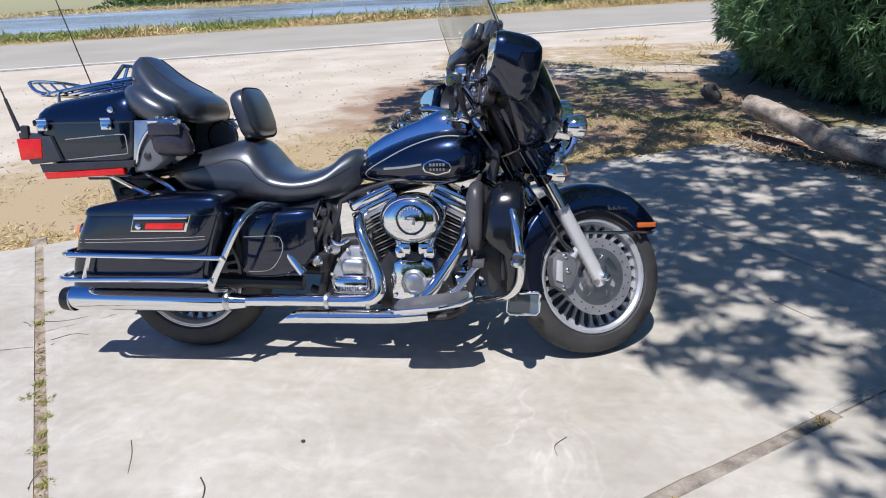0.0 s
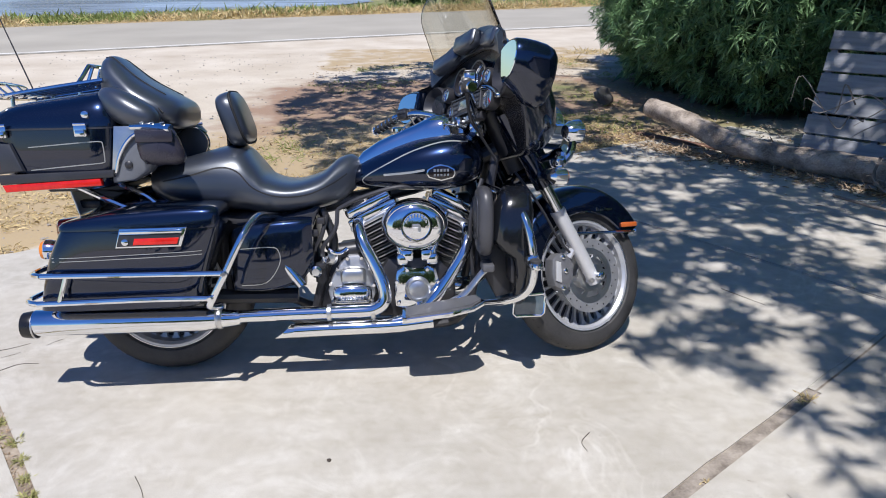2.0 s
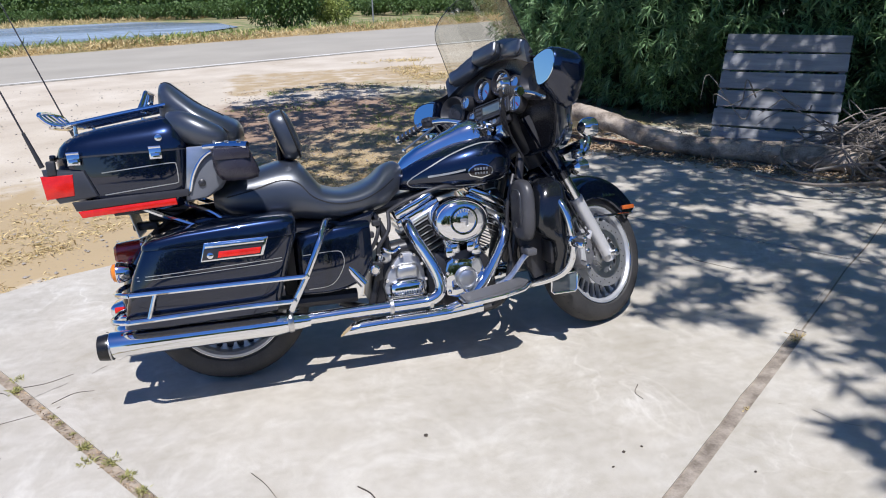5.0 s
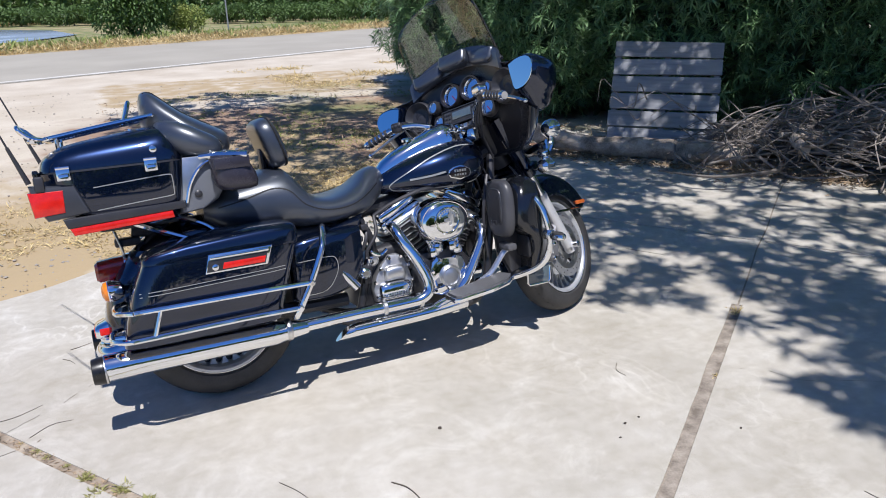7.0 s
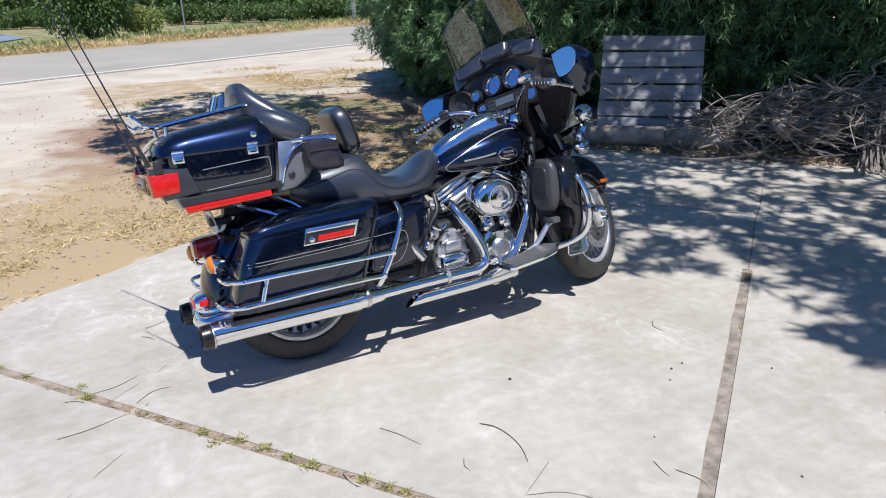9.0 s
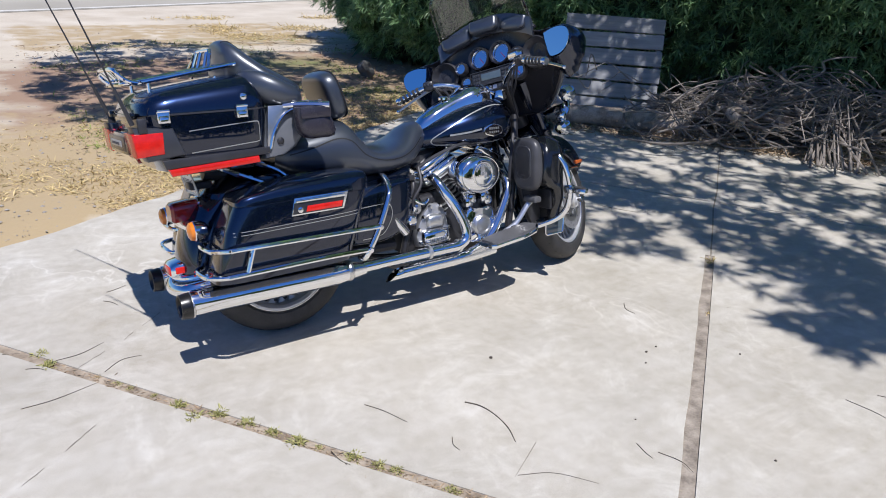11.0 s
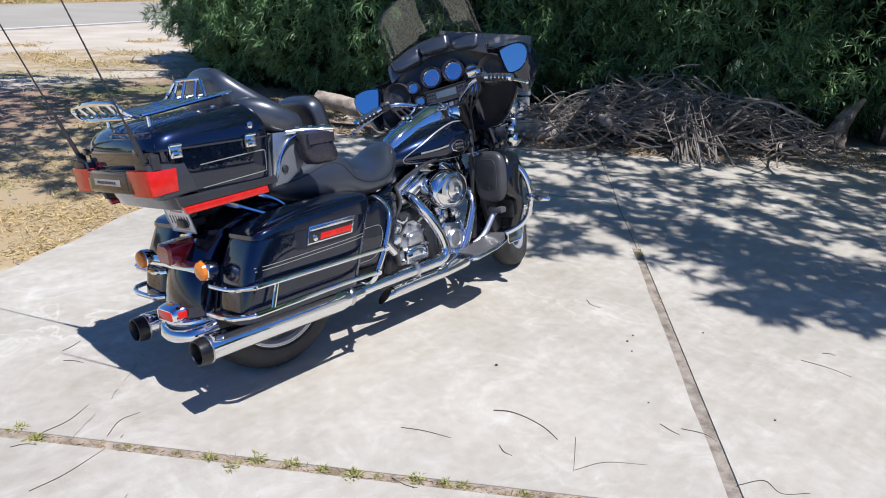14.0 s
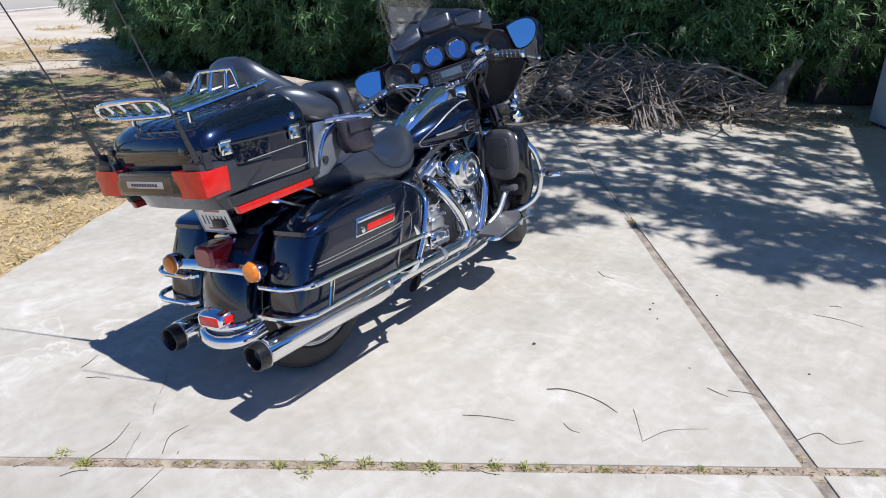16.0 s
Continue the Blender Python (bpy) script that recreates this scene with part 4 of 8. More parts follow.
# three-pocket bag along the top of the dashboard
for yc, zc, xc, w, roll, yaw in ((-0.157, 1.203, 1.196, 0.150, -18, 16), (-0.003, 1.232, 1.184, 0.152, 0, 0), (0.157, 1.199, 1.186, 0.160, 18, -16)):
    m = FAIR @ Matrix.Translation((xc, yc, zc)) @ Matrix.Rotation(radians(-roll), 4, "X") @ Matrix.Rotation(radians(20), 4, "Y") @ Matrix.Rotation(radians(-yaw), 4, "Z")
    loops = []
    for x, k in ((-0.026, 0.80), (-0.021, 0.93), (-0.010, 1.0), (0.012, 1.0), (0.02, 0.9)):
        loops.append([(x, k * w / 2 * math.copysign(abs(math.cos(a)) ** 0.30, math.cos(a)), k * 0.033 * math.copysign(abs(math.sin(a)) ** 0.38, math.sin(a)) - 0.004 * math.cos(2 * math.pi * math.cos(a) / 2.2)) for a in [2 * math.pi * (i + 0.5) / 36 for i in range(36)]])
    pouch = part("dash_pouch", rings(bmesh.new(), loops), LEATHER, bike, "black vinyl pouch under the windshield", m, 60)
    part("pouch_piping", bar([(-0.012, 0.485 * w * math.copysign(abs(math.cos(a)) ** 0.35, math.cos(a)), 0.033 * math.copysign(abs(math.sin(a)) ** 0.42, math.sin(a))) for a in [2 * math.pi * i / 32 for i in range(33)]], 0.0026, 6, 2), SEAM, pouch, "", m)
loops = []
for k in range(19):
    y = -0.255 + 0.51 * k / 18
    z0, x0 = 1.238 - 1.15 * y * y, 1.212 - 0.75 * y * y
    loops.append([(x0 - 0.010, y, z0 - 0.046), (x0 - 0.012, y, z0 + 0.020), (x0 + 0.002, y, z0 + 0.040), (x0 + 0.014, y, z0 + 0.030), (x0 + 0.014, y, z0 - 0.046)])
part("pouch_panel", rings(bmesh.new(), loops), LEATHER, bike, "black panel behind the dash pouches", FAIR, 50)
# windshield
bm, loops = bmesh.new(), []
for i in range(15):
    t = i / 14
    half = 0.252 * (1 - 0.08 * t) * (1.0 if t < 0.6 else math.sqrt(max(0.03, 1 - ((t - 0.6) / 0.405) ** 2)))
    row = []
    for k in range(21):
        s = -1 + 2 * k / 20
        y = half * s
        row.append((1.272 - 0.118 * t - 0.085 * (y / 0.25) ** 2, y, 1.245 + 0.262 * t - 0.062 * (y / 0.25) ** 2 * (1 - 0.6 * t)))
    loops.append(row)
rings(bm, loops, close=False)
shield = part("windshield", bm, SHIELD, bike, "clear dusty windshield on top of the fairing", FAIR)
shield.modifiers.new("thick", "SOLIDIFY").thickness = 0.003
edge = [loops[i][0] for i in range(0, 15, 2)] + [loops[14][k] for k in range(2, 19, 2)] + [loops[i][20] for i in range(14, -1, -2)]
part("windshield_edge", bar(edge, 0.0017, 6, 2), PLASTIC, shield, "", FAIR)
part("windshield_trim", bar([(1.178, -0.262, 1.158), (1.215, -0.20, 1.215), (1.245, -0.11, 1.258), (1.262, 0, 1.270), (1.245, 0.11, 1.258), (1.215, 0.20, 1.215), (1.178, 0.262, 1.158)], 0.0075, 8), PLASTIC, shield, "", FAIR)
# headlamp cluster
head = part("headlamp", lathe([(0.02, -0.02), (0.085, 0.0), (0.094, 0.05), (0.096, 0.075), (0.088, 0.08)], 32, (1.468, 0, 0.905), "x"), CHROME, bike, "chrome-ringed round headlamp", FAIR)
part("headlamp_lens", lathe([(0.087, 0.0), (0.07, 0.012), (0.02, 0.018)], 32, (1.545, 0, 0.905), "x"), CLEAR, head, "", FAIR)
part("lamp_bar", bar([(1.43, -0.23, 0.79), (1.45, 0, 0.77), (1.43, 0.23, 0.79)], 0.016, 10), CHROME, bike, "chrome lamp bar", FAIR)
for side in (-1, 1):
    y = side * 0.234
    pl = part("passing_lamp", lathe([(0.006, -0.045), (0.023, -0.040), (0.037, -0.022), (0.043, 0.0), (0.045, 0.018), (0.042, 0.023)], 28, (1.472, y, 0.852), "x"), CHROME, bike, "chrome passing lamp beside the fairing", FAIR)
    part("lamp_lens", lathe([(0.044, 0.0), (0.036, 0.008), (0.008, 0.013)], 24, (1.494, y, 0.852), "x"), CLEAR, pl, "", FAIR)
    part("lamp_mount", bar([(1.465, y, 0.81), (1.45, y, 0.775), (1.42, y * 0.95, 0.74)], 0.015, 10), CHROME, pl, "", FAIR)
    ts = part("turn_signal", lathe([(0.012, -0.05), (0.030, -0.036), (0.037, -0.012), (0.039, 0.01), (0.035, 0.014)], 24, (1.405, side * 0.218, 0.688), "x"), CHROME, bike, "chrome front turn signal", FAIR)
    part("signal_lens", lathe([(0.035, 0.0), (0.028, 0.009), (0.006, 0.013)], 20, (1.419, side * 0.218, 0.688), "x"), AMBER, ts, "", FAIR)
    part("signal_arm", bar([(1.42, y * 0.95, 0.775), (1.41, side * 0.222, 0.74), (1.395, side * 0.218, 0.70)], 0.016, 8), CHROME, ts, "", FAIR)
    part("signal_clamp", box((0.045, 0.05, 0.04), (1.405, side * 0.217, 0.745), 0.012), CHROME, ts, "", FAIR)

# handlebar
BARS = FAIR @ Matrix.Translation((0.008, 0.02, -0.008))
hb = [(0.955, -0.388, 0.976), (1.00, -0.285, 1.008), (1.058, -0.195, 1.008), (1.125, -0.115, 0.972), (1.165, -0.07, 0.935), (1.175, 0, 0.93), (1.165, 0.07, 0.935), (1.125, 0.115, 0.972), (1.058, 0.195, 1.008), (1.00, 0.285, 1.008), (0.955, 0.388, 0.976)]
handlebar = part("handlebar", bar(hb, 0.0145, 12), CHROME, bike, "chrome handlebar turned to the left", BARS)
for side in (-1, 1):
    a, b = Vector((1.002, side * 0.282, 1.008)), Vector((0.952, side * 0.395, 0.974))
    way = (b - a).normalized()
    grip = part("grip", bar([a, b], 0.0175, 14, 1), CHROME, handlebar, "chrome grip with rubber bands", BARS)
    for k in range(5):
        p = a.lerp(b, 0.12 + 0.17 * k)
        part("grip_band", bar([p, p + way * 0.013], 0.0195, 12, 1), RUBBER, grip, "", BARS)
    part("grip_cap", bar([b, b + way * 0.012], (0.0195, 0.015), 12, 1), CHROME, grip, "", BARS)
    c = Vector((1.018, side * 0.252, 1.016))
    part("switch_housing", box((0.040, 0.052, 0.046), (0, 0, 0), 0.012), BLACKMETAL, handlebar, "", BARS @ Matrix.Translation(c) @ Matrix.Rotation(radians(side * 26), 4, "Z"))
    for k in range(3):
        part("switch_button", box((0.012, 0.010, 0.010), (-0.019, -0.016 + 0.016 * k, 0.006), 0.002), TRIMGREY, handlebar, "", BARS @ Matrix.Translation(c) @ Matrix.Rotation(radians(side * 26), 4, "Z"))
    if side < 0:
        part("master_cylinder", box((0.045, 0.070, 0.034), (0, 0, 0), 0.010, 3), CHROME, handlebar, "", BARS @ Matrix.Translation((1.055, -0.215, 1.048)) @ Matrix.Rotation(radians(-24), 4, "Z"))
        part("reservoir_cap", box((0.040, 0.062, 0.010), (0, 0, 0.02), 0.004, 2), BLACKMETAL, handlebar, "", BARS @ Matrix.Translation((1.055, -0.215, 1.048)) @ Matrix.Rotation(radians(-24), 4, "Z"))
    part("lever_clamp", box((0.042, 0.032, 0.036), (1.045, side * 0.232, 1.018), 0.010), CHROME if side < 0 else BLACKMETAL, handlebar, "", BARS)
    part("lever", bar([(1.072, side * 0.262, 1.008), (1.072, side * 0.31, 0.997), (1.045, side * 0.385, 0.968), (1.012, side * 0.448, 0.938)], (0.010, 0.007), 8, 4, 0.6), CHROME if side < 0 else SATIN, handlebar, "", BARS)
    part("lever_ball", lathe([(0.002, -0.010), (0.008, -0.006), (0.009, 0), (0.008, 0.006), (0.002, 0.010)], 10, (1.010, side * 0.452, 0.936)), CHROME, handlebar, "", BARS)
    for k, dx in enumerate((0.0, 0.02, 0.035)):
        part("control_cable", bar([(1.03 + dx, side * (0.225 - 0.02 * k), 1.0), (1.06 + dx, side * (0.19 - 0.03 * k), 0.93), (1.14, side * 0.12, 0.87), (1.22, side * 0.09, 0.78)], 0.005, 6), PLASTIC, handlebar, "", BARS)
part("bar_riser", box((0.06, 0.14, 0.07), (1.178, 0, 0.905), 0.02), CHROME, handlebar, "", BARS)

# ---- tank ----
tank_rows = [(0.705, 0, 0.725, 0.05, 0.030, 0.03, 2.2), (0.76, 0, 0.732, 0.090, 0.060, 0.045, 2.3), (0.85, 0, 0.742, 0.134, 0.092, 0.065, 2.4), (0.96, 0, 0.75, 0.166, 0.122, 0.075, 2.5),
             (1.06, 0, 0.755, 0.176, 0.138, 0.08, 2.6), (1.14, 0, 0.765, 0.165, 0.128, 0.08, 2.5), (1.19, 0, 0.78, 0.13, 0.088, 0.075, 2.3), (1.215, 0, 0.79, 0.07, 0.04, 0.05, 2.1)]
bm = body_x(tank_rows, 36, 6)
tank_tree = surface(bm)
tank = part("fuel_tank", bm, PAINT, bike, "black fuel tank with silver pinstripes and side badges")
for side in (-1, 1):
    stripe(tank_tree, [(1.15, 0.86), (1.06, 0.862), (0.95, 0.832), (0.85, 0.785), (0.768, 0.738), (0.76, 0.715), (0.80, 0.702), (0.95, 0.698), (1.08, 0.695)], 0.0042, side, parent=tank)
    stripe(tank_tree, [(0.985, 0.762), (0.92, 0.752), (0.835, 0.744)], 0.008, side, "badge_bar", parent=tank)
    b = [(0.99, 0.768), (1.02, 0.785), (1.05, 0.79), (1.08, 0.784), (1.108, 0.768), (1.112, 0.75), (1.105, 0.732), (1.05, 0.718), (0.995, 0.734), (0.986, 0.75)]
    b = [(1.045 + (x - 1.05) * 0.85, 0.752 + (z - 0.754) * 0.85) for x, z in b]
    y = on_side(tank_tree, 1.05, 0.755, side).y
    badge = part("tank_badge", plate(b, y - side * 0.012, y + side * 0.005, 0.002), CHROME, tank, "chrome shield badge")
    inner = [(1.045 + (x - 1.045) * 0.90, 0.752 + (z - 0.752) * 0.84) for x, z in b]
    part("badge_field", plate(inner, y + side * 0.003, y + side * 0.0062, 0.0005), BADGE, badge, "dark field of the badge")
    bm = bmesh.new()
    for k in range(5):
        box((0.008, 0.002, 0.010), (1.021 + 0.012 * k, y + side * 0.007, 0.761), 0, bm=bm)
        box((0.007, 0.002, 0.008), (1.021 + 0.012 * k, y + side * 0.007, 0.744), 0, bm=bm)
    part("badge_bars", bm, SATIN, badge)
# console along the top of the tank
bm = bmesh.new()
loops = []
for x, w, h in ((0.725, 0.030, 0.014), (0.76, 0.048, 0.034), (0.82, 0.058, 0.042), (0.90, 0.064, 0.046), (0.96, 0.070, 0.050), (1.00, 0.082, 0.060), (1.04, 0.092, 0.068), (1.08, 0.092, 0.066), (1.115, 0.080, 0.050), (1.14, 0.055, 0.018)):
    hit = tank_tree.ray_cast(Vector((x, 0, 2)), Vector((0, 0, -1)))[0].z
    drop = tank_tree.ray_cast(Vector((x, w, 2)), Vector((0, 0, -1)))[0].z
    loops.append([(x, -w, drop - 0.004), (x, -w * 0.97, drop + h * 0.45), (x, -w * 0.86, drop + h * 0.85), (x, -w * 0.6, hit + h * 0.94), (x, 0, hit + h), (x, w * 0.6, hit + h * 0.94), (x, w * 0.86, drop + h * 0.85), (x, w * 0.97, drop + h * 0.45), (x, w, drop - 0.004)])
rings(bm, loops, close=False)
part("tank_console", bm, CHROME, tank, "chrome console along the tank", angle=55)
part("filler_cap", lathe([(0.03, 0), (0.03, 0.010), (0.022, 0.016), (0.004, 0.017)], 20, (0.90, 0.0, 0.898), "z"), CHROME, tank)
part("gauge_rim", lathe([(0.050, 0), (0.050, 0.008), (0.043, 0.011), (0.040, 0.008)], 28, (1.045, 0, 0.936), "z"), CHROME, tank)

# ---- seat ----
seat_rows = [(0.0, 0, 0.745, 0.13, 0.04, 0.06, 2.8), (0.06, 0, 0.738, 0.165, 0.072, 0.085, 2.9), (0.15, 0, 0.728, 0.18, 0.105, 0.09, 2.9), (0.26, 0, 0.718, 0.188, 0.142, 0.095, 2.7), (0.325, 0, 0.71, 0.19, 0.145, 0.092, 2.6),
             (0.375, 0, 0.695, 0.19, 0.100, 0.085, 2.6), (0.415, 0, 0.684, 0.19, 0.062, 0.075, 2.6), (0.50, 0, 0.678, 0.184, 0.048, 0.068, 2.6), (0.60, 0, 0.69, 0.16, 0.062, 0.07, 2.4), (0.665, 0, 0.713, 0.12, 0.088, 0.075, 2.3),
             (0.715, 0, 0.74, 0.085, 0.075, 0.065, 2.2), (0.748, 0, 0.752, 0.045, 0.045, 0.05, 2.1)]
bm = body_x(seat_rows, 36, 5)
seat_tree = surface(bm)
seat = part("seat", bm, LEATHER, bike, "black vinyl two-step seat with a deep rider bucket")
for side in (-1, 1):
    stripe(seat_tree, [(0.05, 0.745), (0.15, 0.765), (0.25, 0.79), (0.315, 0.775), (0.37, 0.715), (0.45, 0.683), (0.55, 0.683), (0.64, 0.715), (0.70, 0.75)], 0.005, side, "seat_seam", seat, 5, 0.001, SEAM)
# rider backrest
m = Matrix.Translation((0.292, 0, 0.955)) @ Matrix.Rotation(radians(-17), 4, "Y")
rest = part("rider_backrest", body_x([(-0.036, 0, 0, 0.095, 0.072, 0.072, 4.0), (-0.030, 0, 0, 0.118, 0.092, 0.090, 4.0), (-0.012, 0, 0, 0.128, 0.101, 0.099, 3.8), (0.012, 0, 0, 0.130, 0.102, 0.100, 3.6), (0.030, 0, 0, 0.122, 0.095, 0.093, 3.4), (0.042, 0, -0.003, 0.098, 0.072, 0.072, 3.2), (0.047, 0, -0.004, 0.05, 0.036, 0.036, 2.6)], 36, 3), LEATHER, bike, "black padded rider backrest on a post", m)
part("backrest_piping", bar([(0.024, 0.127 * math.copysign(abs(math.cos(2 * math.pi * k / 32)) ** 0.55, math.cos(2 * math.pi * k / 32)), 0.099 * math.copysign(abs(math.sin(2 * math.pi * k / 32)) ** 0.55, math.sin(2 * math.pi * k / 32))) for k in range(33)], 0.0045, 6, 2), SEAM, rest, "", m)
part("backrest_post", bar([(0.27, 0, 0.80), (0.275, 0, 0.88), (0.285, 0, 0.93)], 0.016, 8), BLACKMETAL, rest)
part("backrest_plate", box((0.012, 0.06, 0.10), (0.262, 0, 0.89), 0.004), BLACKMETAL, rest, "", None)

# ---- top case ----
def case_ring(z, x0, x1, w, power=7, n=40, taper=0.92):
    out = []
    for k in range(n):
        a = 2 * math.pi * (k + 0.5) / n
        c, s = math.cos(a), math.sin(a)
        px = math.copysign(abs(c) ** (2 / power), c)
        py = math.copysign(abs(s) ** (2 / power), s)
        ww = w * (taper + (1 - taper) * (px + 1) / 2)
        out.append(((x0 + x1) / 2 + (x1 - x0) / 2 * px - (0.018 if px < -0.5 else 0) * (1 - abs(py)), ww * py, z))
    return out


bm = rings(bmesh.new(), [case_ring(0.735, -0.40, -0.10, 0.245), case_ring(0.742, -0.425, -0.085, 0.262), case_ring(0.80, -0.455, -0.06, 0.278), case_ring(0.885, -0.495, -0.05, 0.285, taper=0.90), case_ring(0.938, -0.500, -0.045, 0.286, taper=0.90)])
case_tree = surface(bm)
case = part("top_case", bm, PAINT, bike, "black top case with red lamps, chrome rack and latches")
bm = rings(bmesh.new(), [case_ring(0.942, -0.496, -0.045, 0.284, taper=0.90), case_ring(0.952, -0.494, -0.045, 0.284, taper=0.90), case_ring(0.985, -0.484, -0.052, 0.276, 7, taper=0.90), case_ring(1.008, -0.468, -0.062, 0.262, 7, taper=0.89), case_ring(1.026, -0.446, -0.075, 0.238, 7, taper=0.88), case_ring(1.036, -0.425, -0.085, 0.210, 6, taper=0.88), case_ring(1.042, -0.38, -0.11, 0.16, 5), case_ring(1.044, -0.30, -0.16, 0.08, 4)])
# the lid rises towards the seat
for v in bm.verts:
    v.co.z += max(0.0, v.co.z - 0.95) * 0.35 * (v.co.x + 0.30) / 0.25
part("lid", bm, PAINT, case, "black glossy lid")
part("lid_seal", rings(bmesh.new(), [case_ring(0.937, -0.487, -0.047, 0.2855), case_ring(0.943, -0.487, -0.047, 0.2855)]), PLASTIC, case)
for side in (-1, 1):
    # lamp and its dark corner shell
    y = side * 0.262
    shell = [(-0.530, 0.907), (-0.398, 0.895), (-0.364, 0.80), (-0.492, 0.788), (-0.522, 0.84)]
    sh = part("lamp_shell", plate(shell, side * 0.19, side * 0.276, 0.012), TRIMGREY, case, "dark grey wraparound lamp shell")
    part("tail_lamp", plate([(-0.536, 0.886), (-0.432, 0.886), (-0.436, 0.810), (-0.528, 0.804)], side * 0.140, side * 0.2815, 0.010), REDLENS, sh, "red wraparound tail lamp")
    part("red_strip", plate([(-0.435, 0.757), (-0.115, 0.772), (-0.112, 0.748), (-0.425, 0.733)], side * 0.262, side * 0.287, 0.004), DEEPRED if side > 0 else REDLENS, case, "long red reflector strip along the case")
    # base flange
    part("case_flange", plate([(-0.45, 0.79), (-0.07, 0.80), (-0.07, 0.775), (-0.44, 0.758)], side * 0.26, side * 0.2845, 0.004), PLASTIC, case)
    for x, o in ((-0.424, 0.272), (-0.160, 0.288)):
        la = part("latch", box((0.042, 0.014, 0.044), (x, side * o, 0.934), 0.005), CHROME, case, "chrome latch")
        part("latch_tongue", box((0.030, 0.01, 0.020), (x, side * (o + 0.008), 0.924), 0.003), CHROME, la)
        part("latch_hinge", bar([(x - 0.02, side * (o + 0.005), 0.954), (x + 0.02, side * (o + 0.005), 0.954)], 0.005, 8, 1), CHROME, la)
    # panel pinstripe
    loop = [(-0.345, 0.880), (-0.25, 0.887), (-0.15, 0.894), (-0.108, 0.895), (-0.099, 0.886), (-0.099, 0.835), (-0.105, 0.824), (-0.15, 0.820), (-0.25, 0.812), (-0.345, 0.804)]
    stripe(case_tree, loop, 0.0035, side, parent=case, steps=3)
    part("lid_lock", lathe([(0.012, 0), (0.012, side * 0.008), (0.008, side * 0.010)], 14, (-0.145, side * 0.272, 0.985)), CHROME, case)
# rear face: dark panel with nameplate, between the lamps
part("rear_panel", box((0.03, 0.33, 0.078), (-0.518, 0, 0.846), 0.008), GUARDBLACK, case, "dark grey rear panel")
np_ = part("name_panel", box((0.008, 0.27, 0.052), (-0.533, 0, 0.846), 0.003), BRONZE, case, "bronze-tinted panel with a brushed nameplate")
part("nameplate", box((0.004, 0.19, 0.022), (-0.5385, 0, 0.846), 0.002), CAST, np_, "brushed metal nameplate")
bm = bmesh.new()
for k in range(10):
    box((0.001, 0.009, 0.009), (-0.541, -0.063 + 0.014 * k, 0.846), 0, bm=bm)
part("nameplate_bars", bm, INK, np_)
part("rear_hinge", box((0.014, 0.40, 0.016), (-0.504, 0, 0.938), 0.005), GUARDBLACK, case, "black hinge cover")
for y in (-0.19, 0.19):
    part("hinge", box((0.018, 0.030, 0.024), (-0.508, y, 0.942), 0.006), GUARDBLACK, case)
# rack on the lid
rack = part("luggage_rack", bar([(-0.470, -0.165, 1.050), (-0.500, -0.172, 1.058), (-0.525, -0.168, 1.078), (-0.536, -0.150, 1.096), (-0.545, 0, 1.100), (-0.536, 0.150, 1.090), (-0.525, 0.168, 1.072), (-0.500, 0.172, 1.052), (-0.470, 0.165, 1.046)], 0.008, 10), CHROME, bike, "chrome luggage rack on the lid")
part("rack_rail", bar([(-0.12, -0.155, 1.100), (-0.28, -0.165, 1.078), (-0.40, -0.165, 1.060), (-0.455, -0.150, 1.052), (-0.470, -0.10, 1.050), (-0.472, 0, 1.050), (-0.470, 0.10, 1.048), (-0.455, 0.150, 1.048), (-0.40, 0.165, 1.056), (-0.28, 0.165, 1.074), (-0.12, 0.155, 1.096)], 0.008, 10, 5), CHROME, rack)
for y in (-0.10, -0.034, 0.034, 0.10):
    part("rack_bar", bar([(-0.13, y, 1.100), (-0.28, y, 1.079), (-0.470, y, 1.051)], 0.0075, 8, 3, 0.8), CHROME, rack)
    part("rack_riser", bar([(-0.468, y, 1.050), (-0.505, y * 1.05, 1.062), (-0.540, y * 1.1, 1.097)], 0.006, 8, 3), CHROME, rack)
part("rack_bottom_bar", bar([(-0.490, -0.160, 1.050), (-0.512, -0.12, 1.048), (-0.516, 0.12, 1.046), (-0.490, 0.160, 1.046)], 0.007, 8), CHROME, rack)
part("rack_cross_bar", bar([(-0.135, -0.155, 1.099), (-0.135, 0.155, 1.096)], 0.007, 8, 1), CHROME, rack)
part("rack_hoop", bar([(-0.215, -0.145, 1.082), (-0.20, -0.115, 1.118), (-0.19, -0.09, 1.148), (-0.188, -0.07, 1.152), (-0.186, 0.07, 1.152), (-0.19, 0.09, 1.148), (-0.20, 0.115, 1.118), (-0.215, 0.145, 1.082)], 0.0075, 8, 4), CHROME, rack, "upright chrome hoop")
for y in (-0.055, 0.02, 0.075):
    part("hoop_post", bar([(-0.212, y * 1.2, 1.08), (-0.188, y, 1.15)], 0.0065, 8, 1), CHROME, rack)
for x, y in ((-0.20, -0.155), (-0.43, -0.15), (-0.20, 0.155), (-0.43, 0.15)):
    part("rack_foot", bar([(x, y, 1.06), (x, y, 1.0)], 0.007, 8, 1), CHROME, rack)
